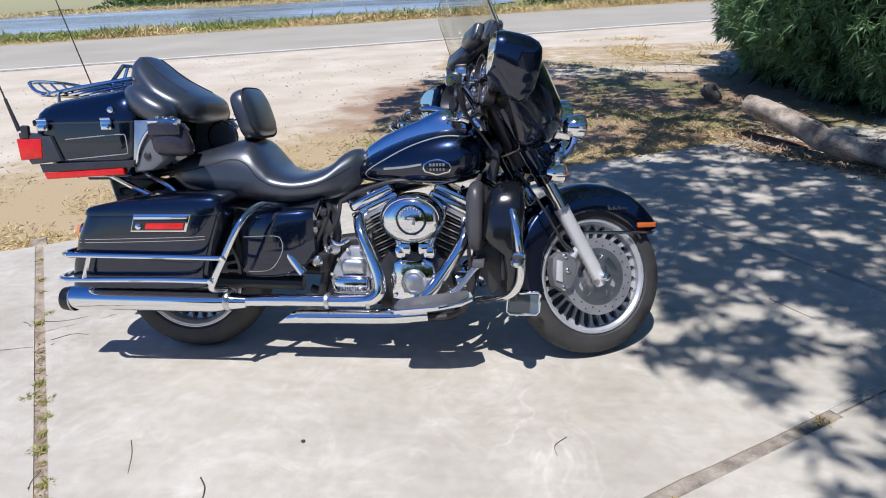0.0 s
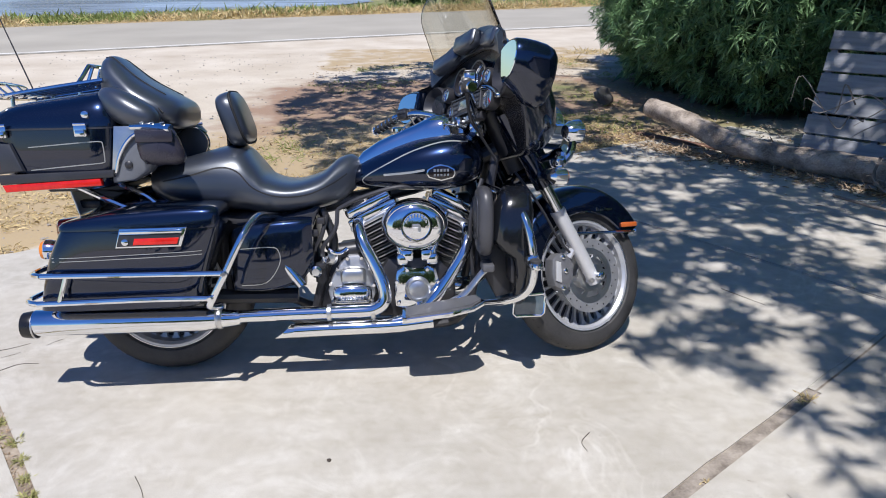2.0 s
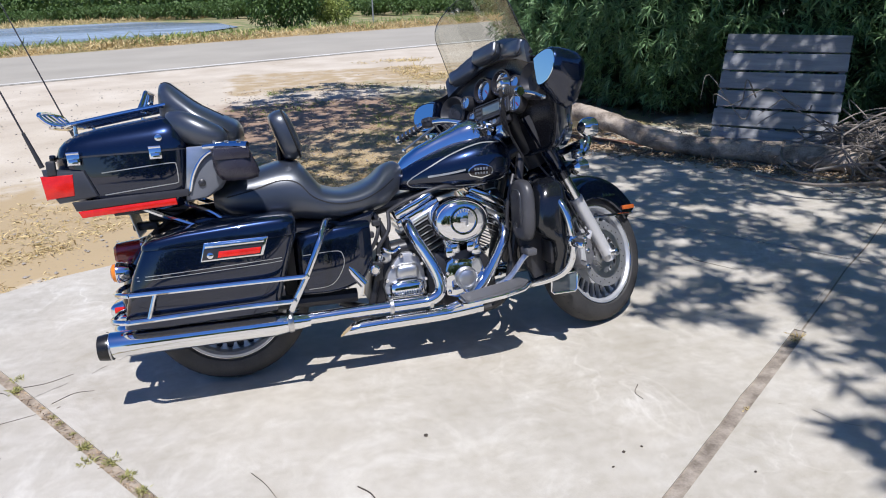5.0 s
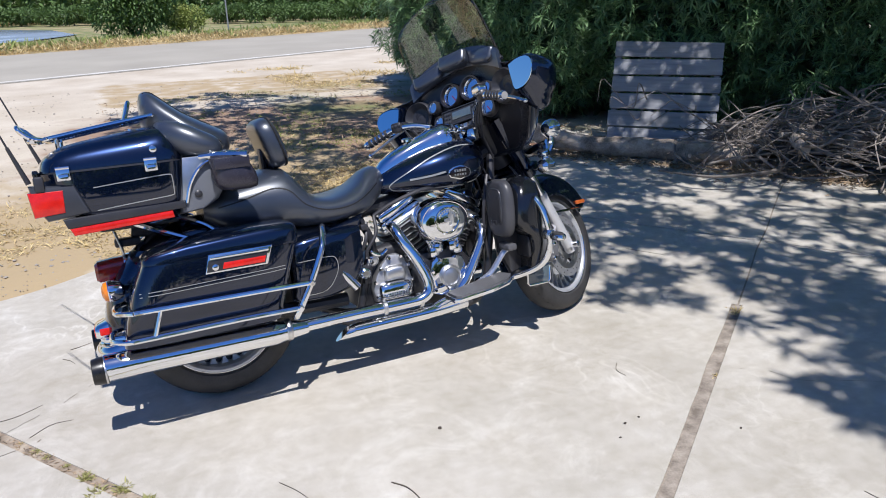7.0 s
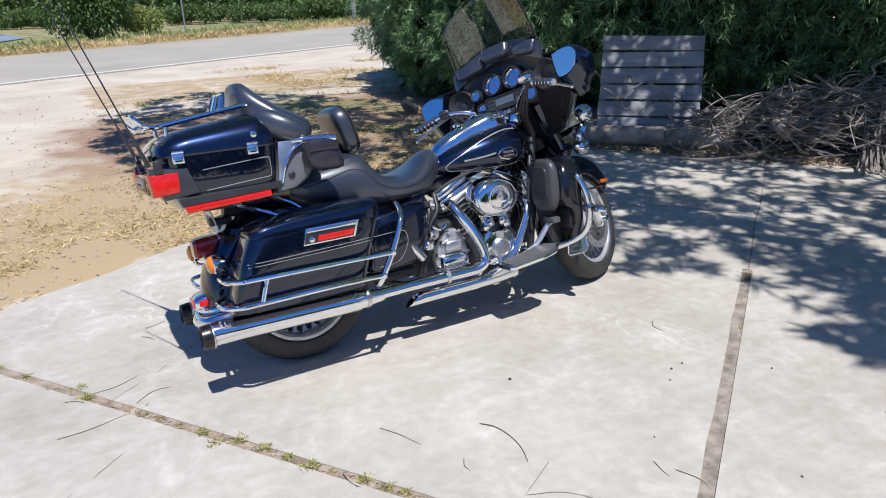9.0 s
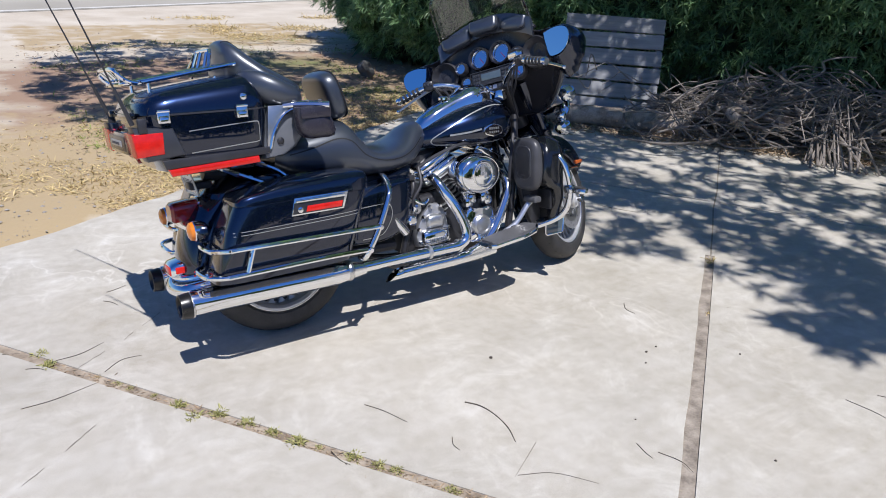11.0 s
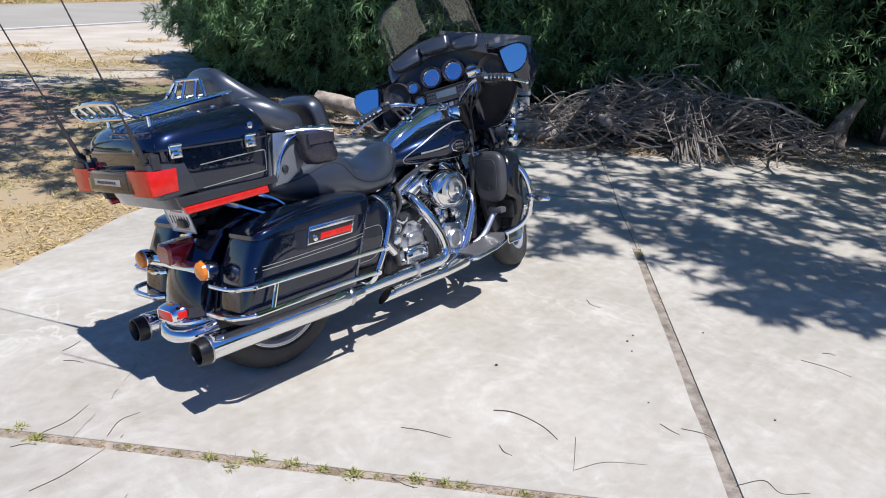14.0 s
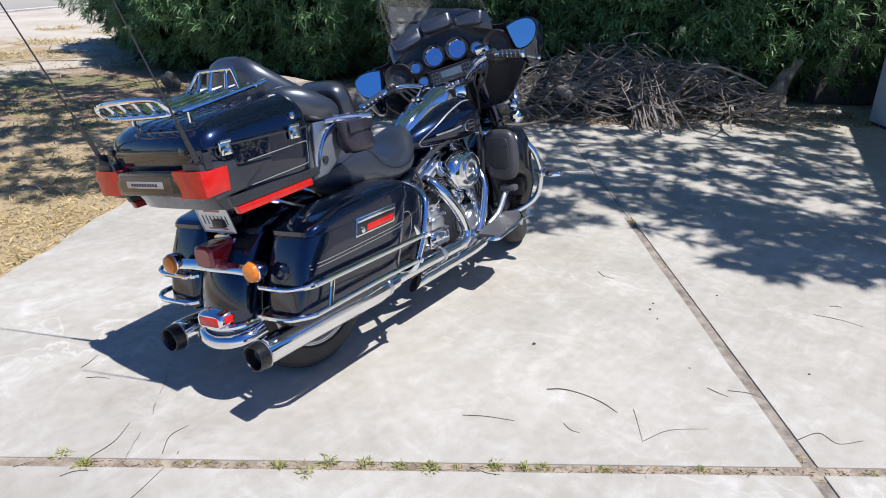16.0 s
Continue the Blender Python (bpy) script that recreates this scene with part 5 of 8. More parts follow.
# passenger backrest pad, wrapping round
pad_bm = body_x([(-0.150, 0, 1.085, 0.09, 0.075, 0.09, 2.4), (-0.140, 0, 1.09, 0.122, 0.094, 0.10, 2.4), (-0.112, 0, 1.085, 0.150, 0.103, 0.10, 2.4), (-0.07, 0, 1.06, 0.18, 0.092, 0.10, 2.5), (-0.02, 0, 1.032, 0.205, 0.076, 0.085, 2.6), (0.04, 0, 1.004, 0.208, 0.068, 0.070, 2.6), (0.09, 0, 0.985, 0.195, 0.060, 0.060, 2.6), (0.122, 0, 0.980, 0.16, 0.046, 0.048, 2.5), (0.138, 0, 0.978, 0.09, 0.024, 0.026, 2.3)], 36, 4)
pad_tree = surface(pad_bm)
pad = part("passenger_backrest", pad_bm, LEATHER, bike, "black padded passenger backrest on the top case")
for side in (-1, 1):
    part("side_bolster", body_x([(-0.128, side * 0.165, 1.028, 0.02, 0.02, 0.02, 2), (-0.115, side * 0.178, 1.026, 0.050, 0.046, 0.042, 2.2), (-0.07, side * 0.200, 1.014, 0.070, 0.060, 0.058, 2.3), (-0.02, side * 0.218, 0.996, 0.074, 0.060, 0.056, 2.4), (0.03, side * 0.230, 0.978, 0.066, 0.050, 0.044, 2.4), (0.068, side * 0.236, 0.968, 0.048, 0.036, 0.030, 2.3), (0.085, side * 0.238, 0.964, 0.016, 0.012, 0.012, 2)], 28, 4), LEATHER, pad, "padded side bolster")
    part("bolster_seam", bar([(-0.10, side * 0.125, 1.09), (-0.03, side * 0.15, 1.072), (0.04, side * 0.18, 1.03), (0.09, side * 0.21, 0.985)], 0.003, 6), SEAM, pad)
    line = []
    for x in (-0.135, -0.11, -0.08, -0.04, 0.0, 0.04, 0.075):
        hit = pad_tree.ray_cast(Vector((x, side * (0.06 + 0.25 * (x + 0.135)), 2)), Vector((0, 0, -1)))[0]
        if hit:
            line.append(hit + Vector((0, 0, 0.0008)))
    part("pad_seam", bar(line, 0.0028, 6, 3), SEAM, pad)
    # speaker pod with armrest
    pod = part("speaker_pod", plate([(-0.045, 0.940), (0.10, 0.93), (0.12, 0.905), (0.075, 0.84), (0.045, 0.79), (-0.01, 0.76), (-0.085, 0.752), (-0.085, 0.80)], side * 0.19, side * 0.268, 0.016), PODGREY, bike, "grey speaker pod beside the passenger seat")
    part("pod_corner", plate([(-0.058, 0.945), (0.06, 0.945), (0.06, 0.936), (0.01, 0.922), (-0.03, 0.885), (-0.05, 0.84), (-0.068, 0.78), (-0.080, 0.78)], side * 0.262, side * 0.276, 0.004), SATIN, pod, "brushed metal trim")
    part("pod_arch", bar([(-0.066, side * 0.274, 0.79), (-0.046, side * 0.277, 0.85), (-0.012, side * 0.279, 0.90), (0.03, side * 0.281, 0.926), (0.09, side * 0.30, 0.937)], 0.0065, 8), CHROME, pod, "chrome arch")
    part("armrest_bar", bar([(0.0, side * 0.272, 0.944), (0.06, side * 0.30, 0.944), (0.11, side * 0.33, 0.94), (0.15, side * 0.352, 0.936)][:4 if side < 0 else 2], 0.014, 10, 3, 0.7), CHROME, pod, "chrome armrest hinge")
    for k in range(3):
        part("armrest_bolt", lathe([(0.008, 0), (0.008, 0.003), (0.006, 0.004)], 8, (0.04 + 0.04 * k, side * (0.291 + 0.022 * k), 0.953), "z"), SATIN, pod)
    if side < 0:
        loops = []
        for z, hl, hw in ((0.934, 0.052, 0.020), (0.930, 0.062, 0.030), (0.905, 0.068, 0.036), (0.870, 0.074, 0.040), (0.840, 0.074, 0.040), (0.822, 0.062, 0.033), (0.816, 0.035, 0.018)):
            ring = []
            for k in range(28):
                a = 2 * math.pi * k / 28
                fold = 1 + 0.07 * noise.noise((math.cos(a) * 2.2, math.sin(a) * 2.2, z * 38))
                ring.append((0.098 + hl * fold * math.copysign(abs(math.cos(a)) ** 0.6, math.cos(a)) - 0.25 * (z - 0.88), -0.312 + hw * fold * math.sin(a), z + 0.004 * noise.noise((a, z * 30, 2))))
            loops.append(ring)
        pouch = part("armrest_pouch", rings(bmesh.new(), loops), BAGVINYL, pod, "soft dark purple-black pouch under the armrest", angle=60)
        part("pouch_flap", box((0.120, 0.010, 0.040), (0.094, -0.350, 0.912), 0.004), BAGVINYL, pouch)
    else:
        part("speaker_face", lathe([(0.060, 0.0), (0.060, -0.010), (0.052, -0.014), (0.004, -0.016)], 28, (0.075, 0.188, 0.862)), PODGREY, pod, "round grey speaker face")
        part("speaker_ring", bar([(0.075 + 0.066 * math.cos(2 * math.pi * k / 28), 0.182, 0.862 + 0.066 * math.sin(2 * math.pi * k / 28)) for k in range(29)], 0.004, 6, 1), CHROME, pod, "chrome speaker ring")
    part("pod_knob", lathe([(0.013, 0), (0.013, side * 0.006), (0.006, side * 0.010)], 14, (-0.022, side * 0.268, 0.815)), BLACKMETAL, pod)
    # antennas
    if side < 0:
        foot, tip = Vector((-0.525, side * 0.268, 0.915)), Vector((-0.70, side * 0.28, 1.46))
    else:
        foot, tip = Vector((-0.50, side * 0.275, 0.92)), Vector((-0.74, side * 0.285, 1.62))
    an = part("antenna", bar([foot, foot.lerp(tip, 0.22)], (0.0085, 0.0055), 10, 1), PLASTIC, bike, "black whip antenna behind the top case")
    part("antenna_mount", box((0.03, 0.02, 0.05), (-0.497, side * 0.272, 0.91), 0.006), PLASTIC, an)
    part("antenna_whip", bar([foot.lerp(tip, 0.22), tip], (0.0032, 0.002), 8, 1), PLASTIC, an)
# case stays
for side in (-1, 1):
    part("case_stay", bar([(-0.27, side * 0.16, 0.75), (-0.15, side * 0.17, 0.69), (-0.03, side * 0.175, 0.635)], 0.011, 8, 4), CHROME, bike, "chrome stay under the top case")
    part("case_stay", bar([(-0.12, side * 0.15, 0.75), (-0.02, side * 0.16, 0.70), (0.02, side * 0.165, 0.67)], 0.010, 8, 4), CHROME, bike, "chrome stay under the top case")
part("case_platform", box((0.26, 0.30, 0.02), (-0.22, 0, 0.727), 0.005), BLACKMETAL, bike, "black steel platform under the top case")

# ---- saddlebags ----
def saddlebag(side):
    cy = side * 0.270
    rows = [(0.325, -0.075, cy - side * 0.01, 0.255, 0.075, 5), (0.336, -0.075, cy, 0.268, 0.094, 5.5), (0.42, -0.052, cy, 0.270, 0.105, 6), (0.52, -0.020, cy, 0.270, 0.109, 6), (0.595, 0.012, cy, 0.264, 0.109, 6), (0.606, 0.016, cy, 0.262, 0.108, 6)]
    bm = body_z(rows, 44)
    tree = surface(bm)
    bag = part("saddlebag", bm, PAINT, bike, "black glossy saddlebag with chrome rails and pinstripes")
    bm = body_z([(0.608, 0.017, cy, 0.266, 0.110, 7), (0.622, 0.020, cy, 0.266, 0.110, 7), (0.648, 0.026, cy, 0.259, 0.107, 7.5), (0.662, 0.029, cy, 0.253, 0.103, 7.5), (0.671, 0.032, cy, 0.244, 0.095, 7.5), (0.677, 0.036, cy, 0.228, 0.082, 7), (0.681, 0.040, cy, 0.20, 0.062, 6), (0.682, 0.044, cy, 0.12, 0.03, 4)], 44)
    for v in bm.verts:
        if v.co.z > 0.63:
            v.co.z -= 0.045 * max(0.0, (0.02 - v.co.x) / 0.25) * (v.co.z - 0.63) / 0.056 + 0.0
    part("bag_lid", bm, PAINT, bag, "black saddlebag lid")
    part("lid_groove", body_z([(0.602, 0.015, cy, 0.261, 0.1065, 6), (0.611, 0.017, cy, 0.261, 0.1065, 6)], 44), PLASTIC, bag)
    for a in (0.530, 0.518):
        stripe(tree, [(-0.27, a - 0.011), (-0.03, a - 0.006), (0.22, a)], 0.0025, side, parent=bag, steps=6)
    y = side * 0.3835
    lp = part("latch_plate", plate([(-0.037, 0.614), (0.182, 0.614), (0.158, 0.548), (-0.056, 0.548)], side * 0.368, y, 0.004), CHROME, bag, "chrome latch plate with a red reflector")
    part("latch_field", plate([(-0.038, 0.594), (0.163, 0.594), (0.150, 0.554), (-0.050, 0.554)], side * 0.372, y + side * 0.0015, 0.001), BLACKMETAL, lp)
    part("reflector", plate([(0.010, 0.580), (0.154, 0.580), (0.147, 0.558), (0.003, 0.558)], side * 0.372, y + side * 0.004, 0.002), REDLENS, lp, "red reflector")
    part("latch_handle", box((0.20, 0.008, 0.012), (0.066, y + side * 0.003, 0.602), 0.003), CHROME, lp)
    part("key_lock", lathe([(0.011, 0), (0.011, side * 0.007), (0.006, side * 0.009)], 14, (-0.020, y, 0.569)), CHROME, lp)
    # rails
    yr = side * 0.402
    for x0, x1, z0, z1 in ((-0.352, 0.296, 0.466, 0.456), (-0.376, 0.246, 0.374, 0.372)):
        part("side_rail", bar([(x1, yr, z1), (x1 - 0.2, yr, z1 + 0.004), (x0 + 0.10, yr, z0), (x0 + 0.055, yr - side * 0.004, z0), (x0 + 0.022, yr - side * 0.028, z0), (x0 + 0.002, side * 0.33, z0 - 0.004), (x0, side * 0.24, z0 - 0.006), (x0 + 0.008, side * 0.19, z0 - 0.008), (x0 + 0.035, side * 0.165, z0 - 0.008)], 0.0095, 10, 6), CHROME, bag, "chrome saddlebag rail")
    part("rail_link", bar([(-0.215, yr, 0.463), (-0.246, yr, 0.374)], 0.008, 8, 1), CHROME, bag)
    for x, z in ((0.296, 0.456), (0.244, 0.372)):
        part("rail_bolt", lathe([(0.012, 0), (0.012, side * 0.012), (0.007, side * 0.017)], 10, (x, yr, z)), CHROME, bag)
    part("bag_guard", bar([(0.455, side * 0.14, 0.605), (0.425, side * 0.20, 0.617), (0.397, side * 0.27, 0.628), (0.376, side * 0.345, 0.606), (0.352, side * 0.384, 0.565), (0.300, side * 0.396, 0.462), (0.252, side * 0.392, 0.376), (0.234, side * 0.375, 0.338), (0.250, side * 0.30, 0.318)], 0.0125, 12, 6), CHROME, bike, "chrome guard bar round the saddlebag")
    return bag


saddlebag(-1)
saddlebag(1)

# ---- rear mudguard, lights, plate ----
rg = part("rear_mudguard", mudguard(0.0, 0.335, 0.325, 0.118, 0.16, 60, 180, grow=0.02), PAINT, bike, "black rear mudguard between the saddlebags")
loops = []
for x, z, w, d in ((-0.262, 0.625, 0.116, 0.075), (-0.300, 0.560, 0.120, 0.080), (-0.334, 0.490, 0.122, 0.082), (-0.364, 0.415, 0.124, 0.084), (-0.388, 0.350, 0.126, 0.086), (-0.400, 0.310, 0.127, 0.088)):
    arc = [math.pi * (k / 20 - 0.5) for k in range(21)]
    skin = [(x + d * (1 - abs(math.cos(a)) ** 0.8), w * math.copysign(abs(math.sin(a)) ** 0.85, math.sin(a))) for a in arc]
    loops.append([(px, py, z) for px, py in skin] + [(px + 0.006, py * 0.95, z) for px, py in reversed(skin)])
part("mudguard_tail", rings(bmesh.new(), loops), PAINT, rg, "sloping tail of the mudguard", angle=60)
part("mudguard_tip", bar([(-0.31, -0.128, 0.295), (-0.395, -0.10, 0.278), (-0.425, 0, 0.268), (-0.395, 0.10, 0.278), (-0.31, 0.128, 0.295)], 0.024, 12, 6, 0.75), CHROME, rg, "chrome tip of the mudguard")
part("mudguard_tip", bar([(-0.31, -0.122, 0.325), (-0.385, -0.09, 0.318), (-0.41, 0, 0.313), (-0.385, 0.09, 0.318), (-0.31, 0.122, 0.325)], 0.013, 10, 6), CHROME, rg, "chrome tip of the mudguard")
tl = part("tip_lamp", body_x([(-0.432, 0, 0.343, 0.058, 0.022, 0.022, 4), (-0.422, 0, 0.345, 0.066, 0.028, 0.026, 4), (-0.37, 0, 0.353, 0.070, 0.034, 0.03, 4), (-0.34, 0, 0.36, 0.064, 0.03, 0.028, 4)], 24, 1), CHROME, rg, "chrome mudguard lamp with a red lens")
part("tip_lens", box((0.012, 0.098, 0.036), (-0.430, 0, 0.344), 0.006), REDLENS, tl, "red lens")
for side in (-1, 1):
    part("tip_side_lens", box((0.045, 0.01, 0.026), (-0.395, side * 0.068, 0.349), 0.004), REDLENS, tl, "red lens")
lamp = part("rear_lamp", body_x([(-0.395, 0.008, 0.560, 0.038, 0.030, 0.032, 4), (-0.385, 0.008, 0.561, 0.048, 0.038, 0.040, 4), (-0.33, 0.008, 0.564, 0.050, 0.041, 0.042, 4), (-0.28, 0.008, 0.566, 0.048, 0.040, 0.040, 4)], 24, 1), DEEPRED, bike, "dark red squared tail lamp")
part("lamp_base", body_x([(-0.295, 0.008, 0.565, 0.055, 0.047, 0.047, 4), (-0.25, 0.008, 0.57, 0.052, 0.045, 0.045, 4)], 24, 1), CHROME, lamp, "chrome tail lamp base")
part("signal_bar", bar([(-0.345, -0.175, 0.512), (-0.345, -0.08, 0.514), (-0.35, 0.02, 0.514), (-0.345, 0.13, 0.512), (-0.345, 0.232, 0.506)], 0.020, 10, 4, 0.6), CHROME, bike, "chrome bar carrying the rear turn signals")
for side in (-1, 1):
    at = (-0.352, 0.028 + side * 0.220, 0.512 - side * 0.004)
    ts = part("rear_signal", lathe([(0.010, 0.045), (0.028, 0.034), (0.037, 0.01), (0.038, -0.008), (0.035, -0.012)], 24, at, "x"), CHROME, bike, "chrome rear turn signal with an amber lens")
    part("signal_lens", lathe([(0.036, 0.0), (0.032, -0.013), (0.020, -0.020), (0.004, -0.022)], 24, (at[0] - 0.010, at[1], at[2]), "x"), AMBER, ts, "amber lens")
m = Matrix.Translation((-0.300, 0.022, 0.668)) @ Matrix.Rotation(radians(-14), 4, "Y") @ Matrix.Scale(0.92, 4)
lp = part("licence_plate", box((0.003, 0.178, 0.100), (0, 0, 0), 0.0), PLATEWHITE, bike, "white licence plate under the top case", m)
bm = bmesh.new()
for k in range(7):
    box((0.0012, 0.005, 0.036), (-0.0022, -0.066 + 0.022 * k, -0.002), 0, bm=bm)
part("plate_bars", bm, INK, lp, "dark bars", m)
bm = bmesh.new()
box((0.0012, 0.09, 0.008), (-0.0022, 0, 0.036), 0, bm=bm)
box((0.0012, 0.11, 0.006), (-0.0022, 0, -0.038), 0, bm=bm)
part("plate_line", bm, DEEPRED, lp, "", m)
part("plate_frame", bar([(-0.002, -0.092, -0.053), (-0.002, 0.092, -0.053), (-0.002, 0.092, 0.053), (-0.002, -0.092, 0.053), (-0.002, -0.092, -0.053)], 0.0035, 6, 1), SATIN, lp, "", m)
part("plate_bracket", box((0.09, 0.06, 0.03), (-0.27, 0, 0.655), 0.008), BLACKMETAL, bike)

# ---- engine ----
crank = part("engine_crankcase", plate([(0.80, 0.20), (1.02, 0.19), (1.10, 0.25), (1.09, 0.36), (1.03, 0.43), (0.84, 0.43), (0.79, 0.36)], -0.13, 0.13, 0.02), BLACKMETAL, bike, "black V-twin crankcase with chrome covers")
part("cam_cover", plate([(0.862, 0.255), (0.90, 0.24), (0.97, 0.238), (1.03, 0.27), (1.035, 0.34), (1.02, 0.395), (0.985, 0.41), (0.94, 0.385), (0.90, 0.41), (0.87, 0.395), (0.855, 0.33)], -0.185, -0.12, 0.014), CHROME, crank, "chrome cam cover")
part("timer_cover", lathe([(0.048, 0), (0.048, -0.012), (0.040, -0.020), (0.036, -0.020), (0.034, -0.016), (0.02, -0.022), (0.003, -0.022)], 32, (0.948, -0.184, 0.322)), SATIN, crank, "round timer cover")
for x, z in ((0.875, 0.27), (0.91, 0.395), (0.985, 0.395), (1.02, 0.285), (0.87, 0.35), (1.025, 0.345), (0.95, 0.252)):
    bolt((x, -0.186, z), 0.008, parent=crank, h=0.008)
for x, z in ((0.895, 0.43), (0.915, 0.445), (0.985, 0.445), (1.005, 0.43)):
    part("tappet_block", box((0.045, 0.06, 0.045), (x, -0.145, z), 0.012), CHROME, crank)


def cylinder(base, top, name):
    base, top = Vector(base), Vector(top)
    way = (top - base).normalized()
    m = Matrix.Translation(base) @ way.to_track_quat("Z", "Y").to_matrix().to_4x4()
    length = (top - base).length
    bm = lathe([(0.062, 0), (0.062, length)], 24, axis="z")
    cyl = part(name, bm, BLACKMETAL, bike, "black finned cylinder with machined fin edges", m)
    count = 14
    for k in range(count):
        h = 0.018 + (length - 0.02) * k / count
        w = 0.088 + 0.010 * k / count
        ring = [(w * math.copysign(abs(math.cos(a)) ** 0.55, math.cos(a)), 1.12 * w * math.copysign(abs(math.sin(a)) ** 0.55, math.sin(a))) for a in [2 * math.pi * i / 28 for i in range(28)]]
        part("fin", rings(bmesh.new(), [[(x * 0.985, y * 0.985, h) for x, y in ring], [(x, y, h + 0.001) for x, y in ring], [(x, y, h + 0.0035) for x, y in ring], [(x * 0.985, y * 0.985, h + 0.0045) for x, y in ring]]), CAST if k % 2 else BLACKMETAL, cyl, "", m)
    # rocker box
    for dz, sx, sy, sz, bev, mat in ((0.006, 0.188, 0.205, 0.016, 0.004, SATIN), (0.028, 0.180, 0.198, 0.026, 0.006, CHROME), (0.062, 0.172, 0.190, 0.040, 0.014, CHROME)):
        part("rocker_box", box((sx, sy, sz), (0, 0, length + dz), bev, 3), mat, cyl, "chrome rocker box", m)
    for x in (-0.075, 0.075):
        for y in (-0.085, 0.0, 0.085):
            part("rocker_bolt", lathe([(0.008, 0), (0.008, 0.008), (0.005, 0.010)], 8, (x, y, length + 0.080), "z"), CHROME, cyl, "", m)
    return cyl


cylinder((0.885, -0.01, 0.40), (0.800, -0.01, 0.575), "rear_cylinder")
cylinder((0.985, 0.01, 0.40), (1.075, 0.01, 0.575), "front_cylinder")
for x0, x1 in ((0.895, 0.835), (0.915, 0.865), (0.985, 1.035), (1.005, 1.065)):
    rod = part("pushrod_tube", bar([(x0, -0.15, 0.44), (x1, -0.125, 0.60)], 0.0105, 12, 1), CHROME, bike, "chrome pushrod tube")
    part("pushrod_collar", bar([(x0, -0.15, 0.44), (x0 + (x1 - x0) * 0.12, -0.147, 0.46)], 0.016, 12, 1), CHROME, rod)
# air cleaner
oval_ring = [2 * math.pi * i / 48 for i in range(48)]
ac = part("air_cleaner", rings(bmesh.new(), [[(0.944 + r * 0.124 * math.cos(a), y, 0.560 + r * 0.096 * math.sin(a)) for a in oval_ring] for r, y in ((0.94, -0.105), (0.99, -0.112), (1.0, -0.125), (1.0, -0.158), (0.985, -0.174), (0.95, -0.187), (0.88, -0.199), (0.78, -0.208), (0.66, -0.213))]), CHROME, bike, "oval chrome air cleaner cover", angle=50)
part("cover_rib", bar([(0.944 + 0.106 * math.cos(a), -0.200, 0.560 + 0.082 * math.sin(a)) for a in [*oval_ring, oval_ring[0]]], 0.0035, 6, 1), CHROME, ac)
part("air_cleaner_disc", lathe([(0.058, 0.004), (0.058, -0.004), (0.055, -0.008), (0.050, -0.008), (0.048, -0.004), (0.030, -0.008), (0.003, -0.010)], 36, (0.948, -0.212, 0.563)), CHROME, ac, "round engraved disc")
bm = bmesh.new()
for k in range(9):
    a = 0.45 + 0.28 * k
    box((0.006, 0.003, 0.011), (0.948 + 0.040 * math.cos(a), -0.220, 0.563 + 0.040 * math.sin(a)), 0.001, 1, bm=bm)
box((0.030, 0.003, 0.014), (0.946, -0.222, 0.566), 0.004, 1, bm=bm)
box((0.012, 0.003, 0.030), (0.958, -0.222, 0.556), 0.004, 1, bm=bm)
part("disc_relief", bm, SATIN, ac)
part("intake_backing", box((0.16, 0.06, 0.12), (0.947, -0.11, 0.57), 0.02), BLACKMETAL, bike)
# gearbox and covers
gb = part("gearbox", plate([(0.56, 0.24), (0.80, 0.22), (0.81, 0.38), (0.77, 0.47), (0.66, 0.46), (0.58, 0.40)], -0.11, 0.13, 0.02), BLACKMETAL, bike, "black gearbox with a chrome side cover")
gc = part("gearbox_cover", plate([(0.622, 0.262), (0.770, 0.258), (0.792, 0.300), (0.785, 0.365), (0.765, 0.425), (0.735, 0.452), (0.695, 0.452), (0.662, 0.420), (0.630, 0.370), (0.612, 0.315)], -0.150, -0.10, 0.012), CAST, gb, "cast gearbox side cover with polished bosses")
part("cover_boss", body_x([(0.632, -0.150, 0.300, 0.018, 0.024, 0.026, 3), (0.645, -0.150, 0.302, 0.034, 0.036, 0.036, 3), (0.705, -0.150, 0.304, 0.038, 0.040, 0.038, 3), (0.762, -0.150, 0.302, 0.034, 0.036, 0.036, 3), (0.776, -0.150, 0.300, 0.018, 0.024, 0.026, 3)], 24, 3), CHROME, gc, "polished lower boss")
part("cover_boss", body_x([(0.662, -0.150, 0.372, 0.016, 0.018, 0.02, 3), (0.674, -0.150, 0.374, 0.026, 0.030, 0.03, 3), (0.712, -0.150, 0.376, 0.028, 0.032, 0.03, 3), (0.744, -0.150, 0.374, 0.026, 0.030, 0.03, 3), (0.756, -0.150, 0.372, 0.016, 0.018, 0.02, 3)], 20, 3), SATIN, gc, "upper boss")
for k in range(9):
    part("cover_rib", box((0.004, 0.010, 0.020), (0.664 + 0.010 * k, -0.186, 0.292), 0.001, 1), SATIN, gc)
for x, z in ((0.628, 0.285), (0.624, 0.345), (0.652, 0.400), (0.690, 0.440), (0.742, 0.440), (0.772, 0.400), (0.784, 0.335), (0.776, 0.278), (0.700, 0.262)):
    bolt((x, -0.150, z), 0.009, parent=gc, h=0.016)
part("oil_line", bar([(0.60, -0.12, 0.50), (0.63, -0.15, 0.47), (0.66, -0.15, 0.46), (0.69, -0.14, 0.475)], 0.008, 8), CHROME, gb)
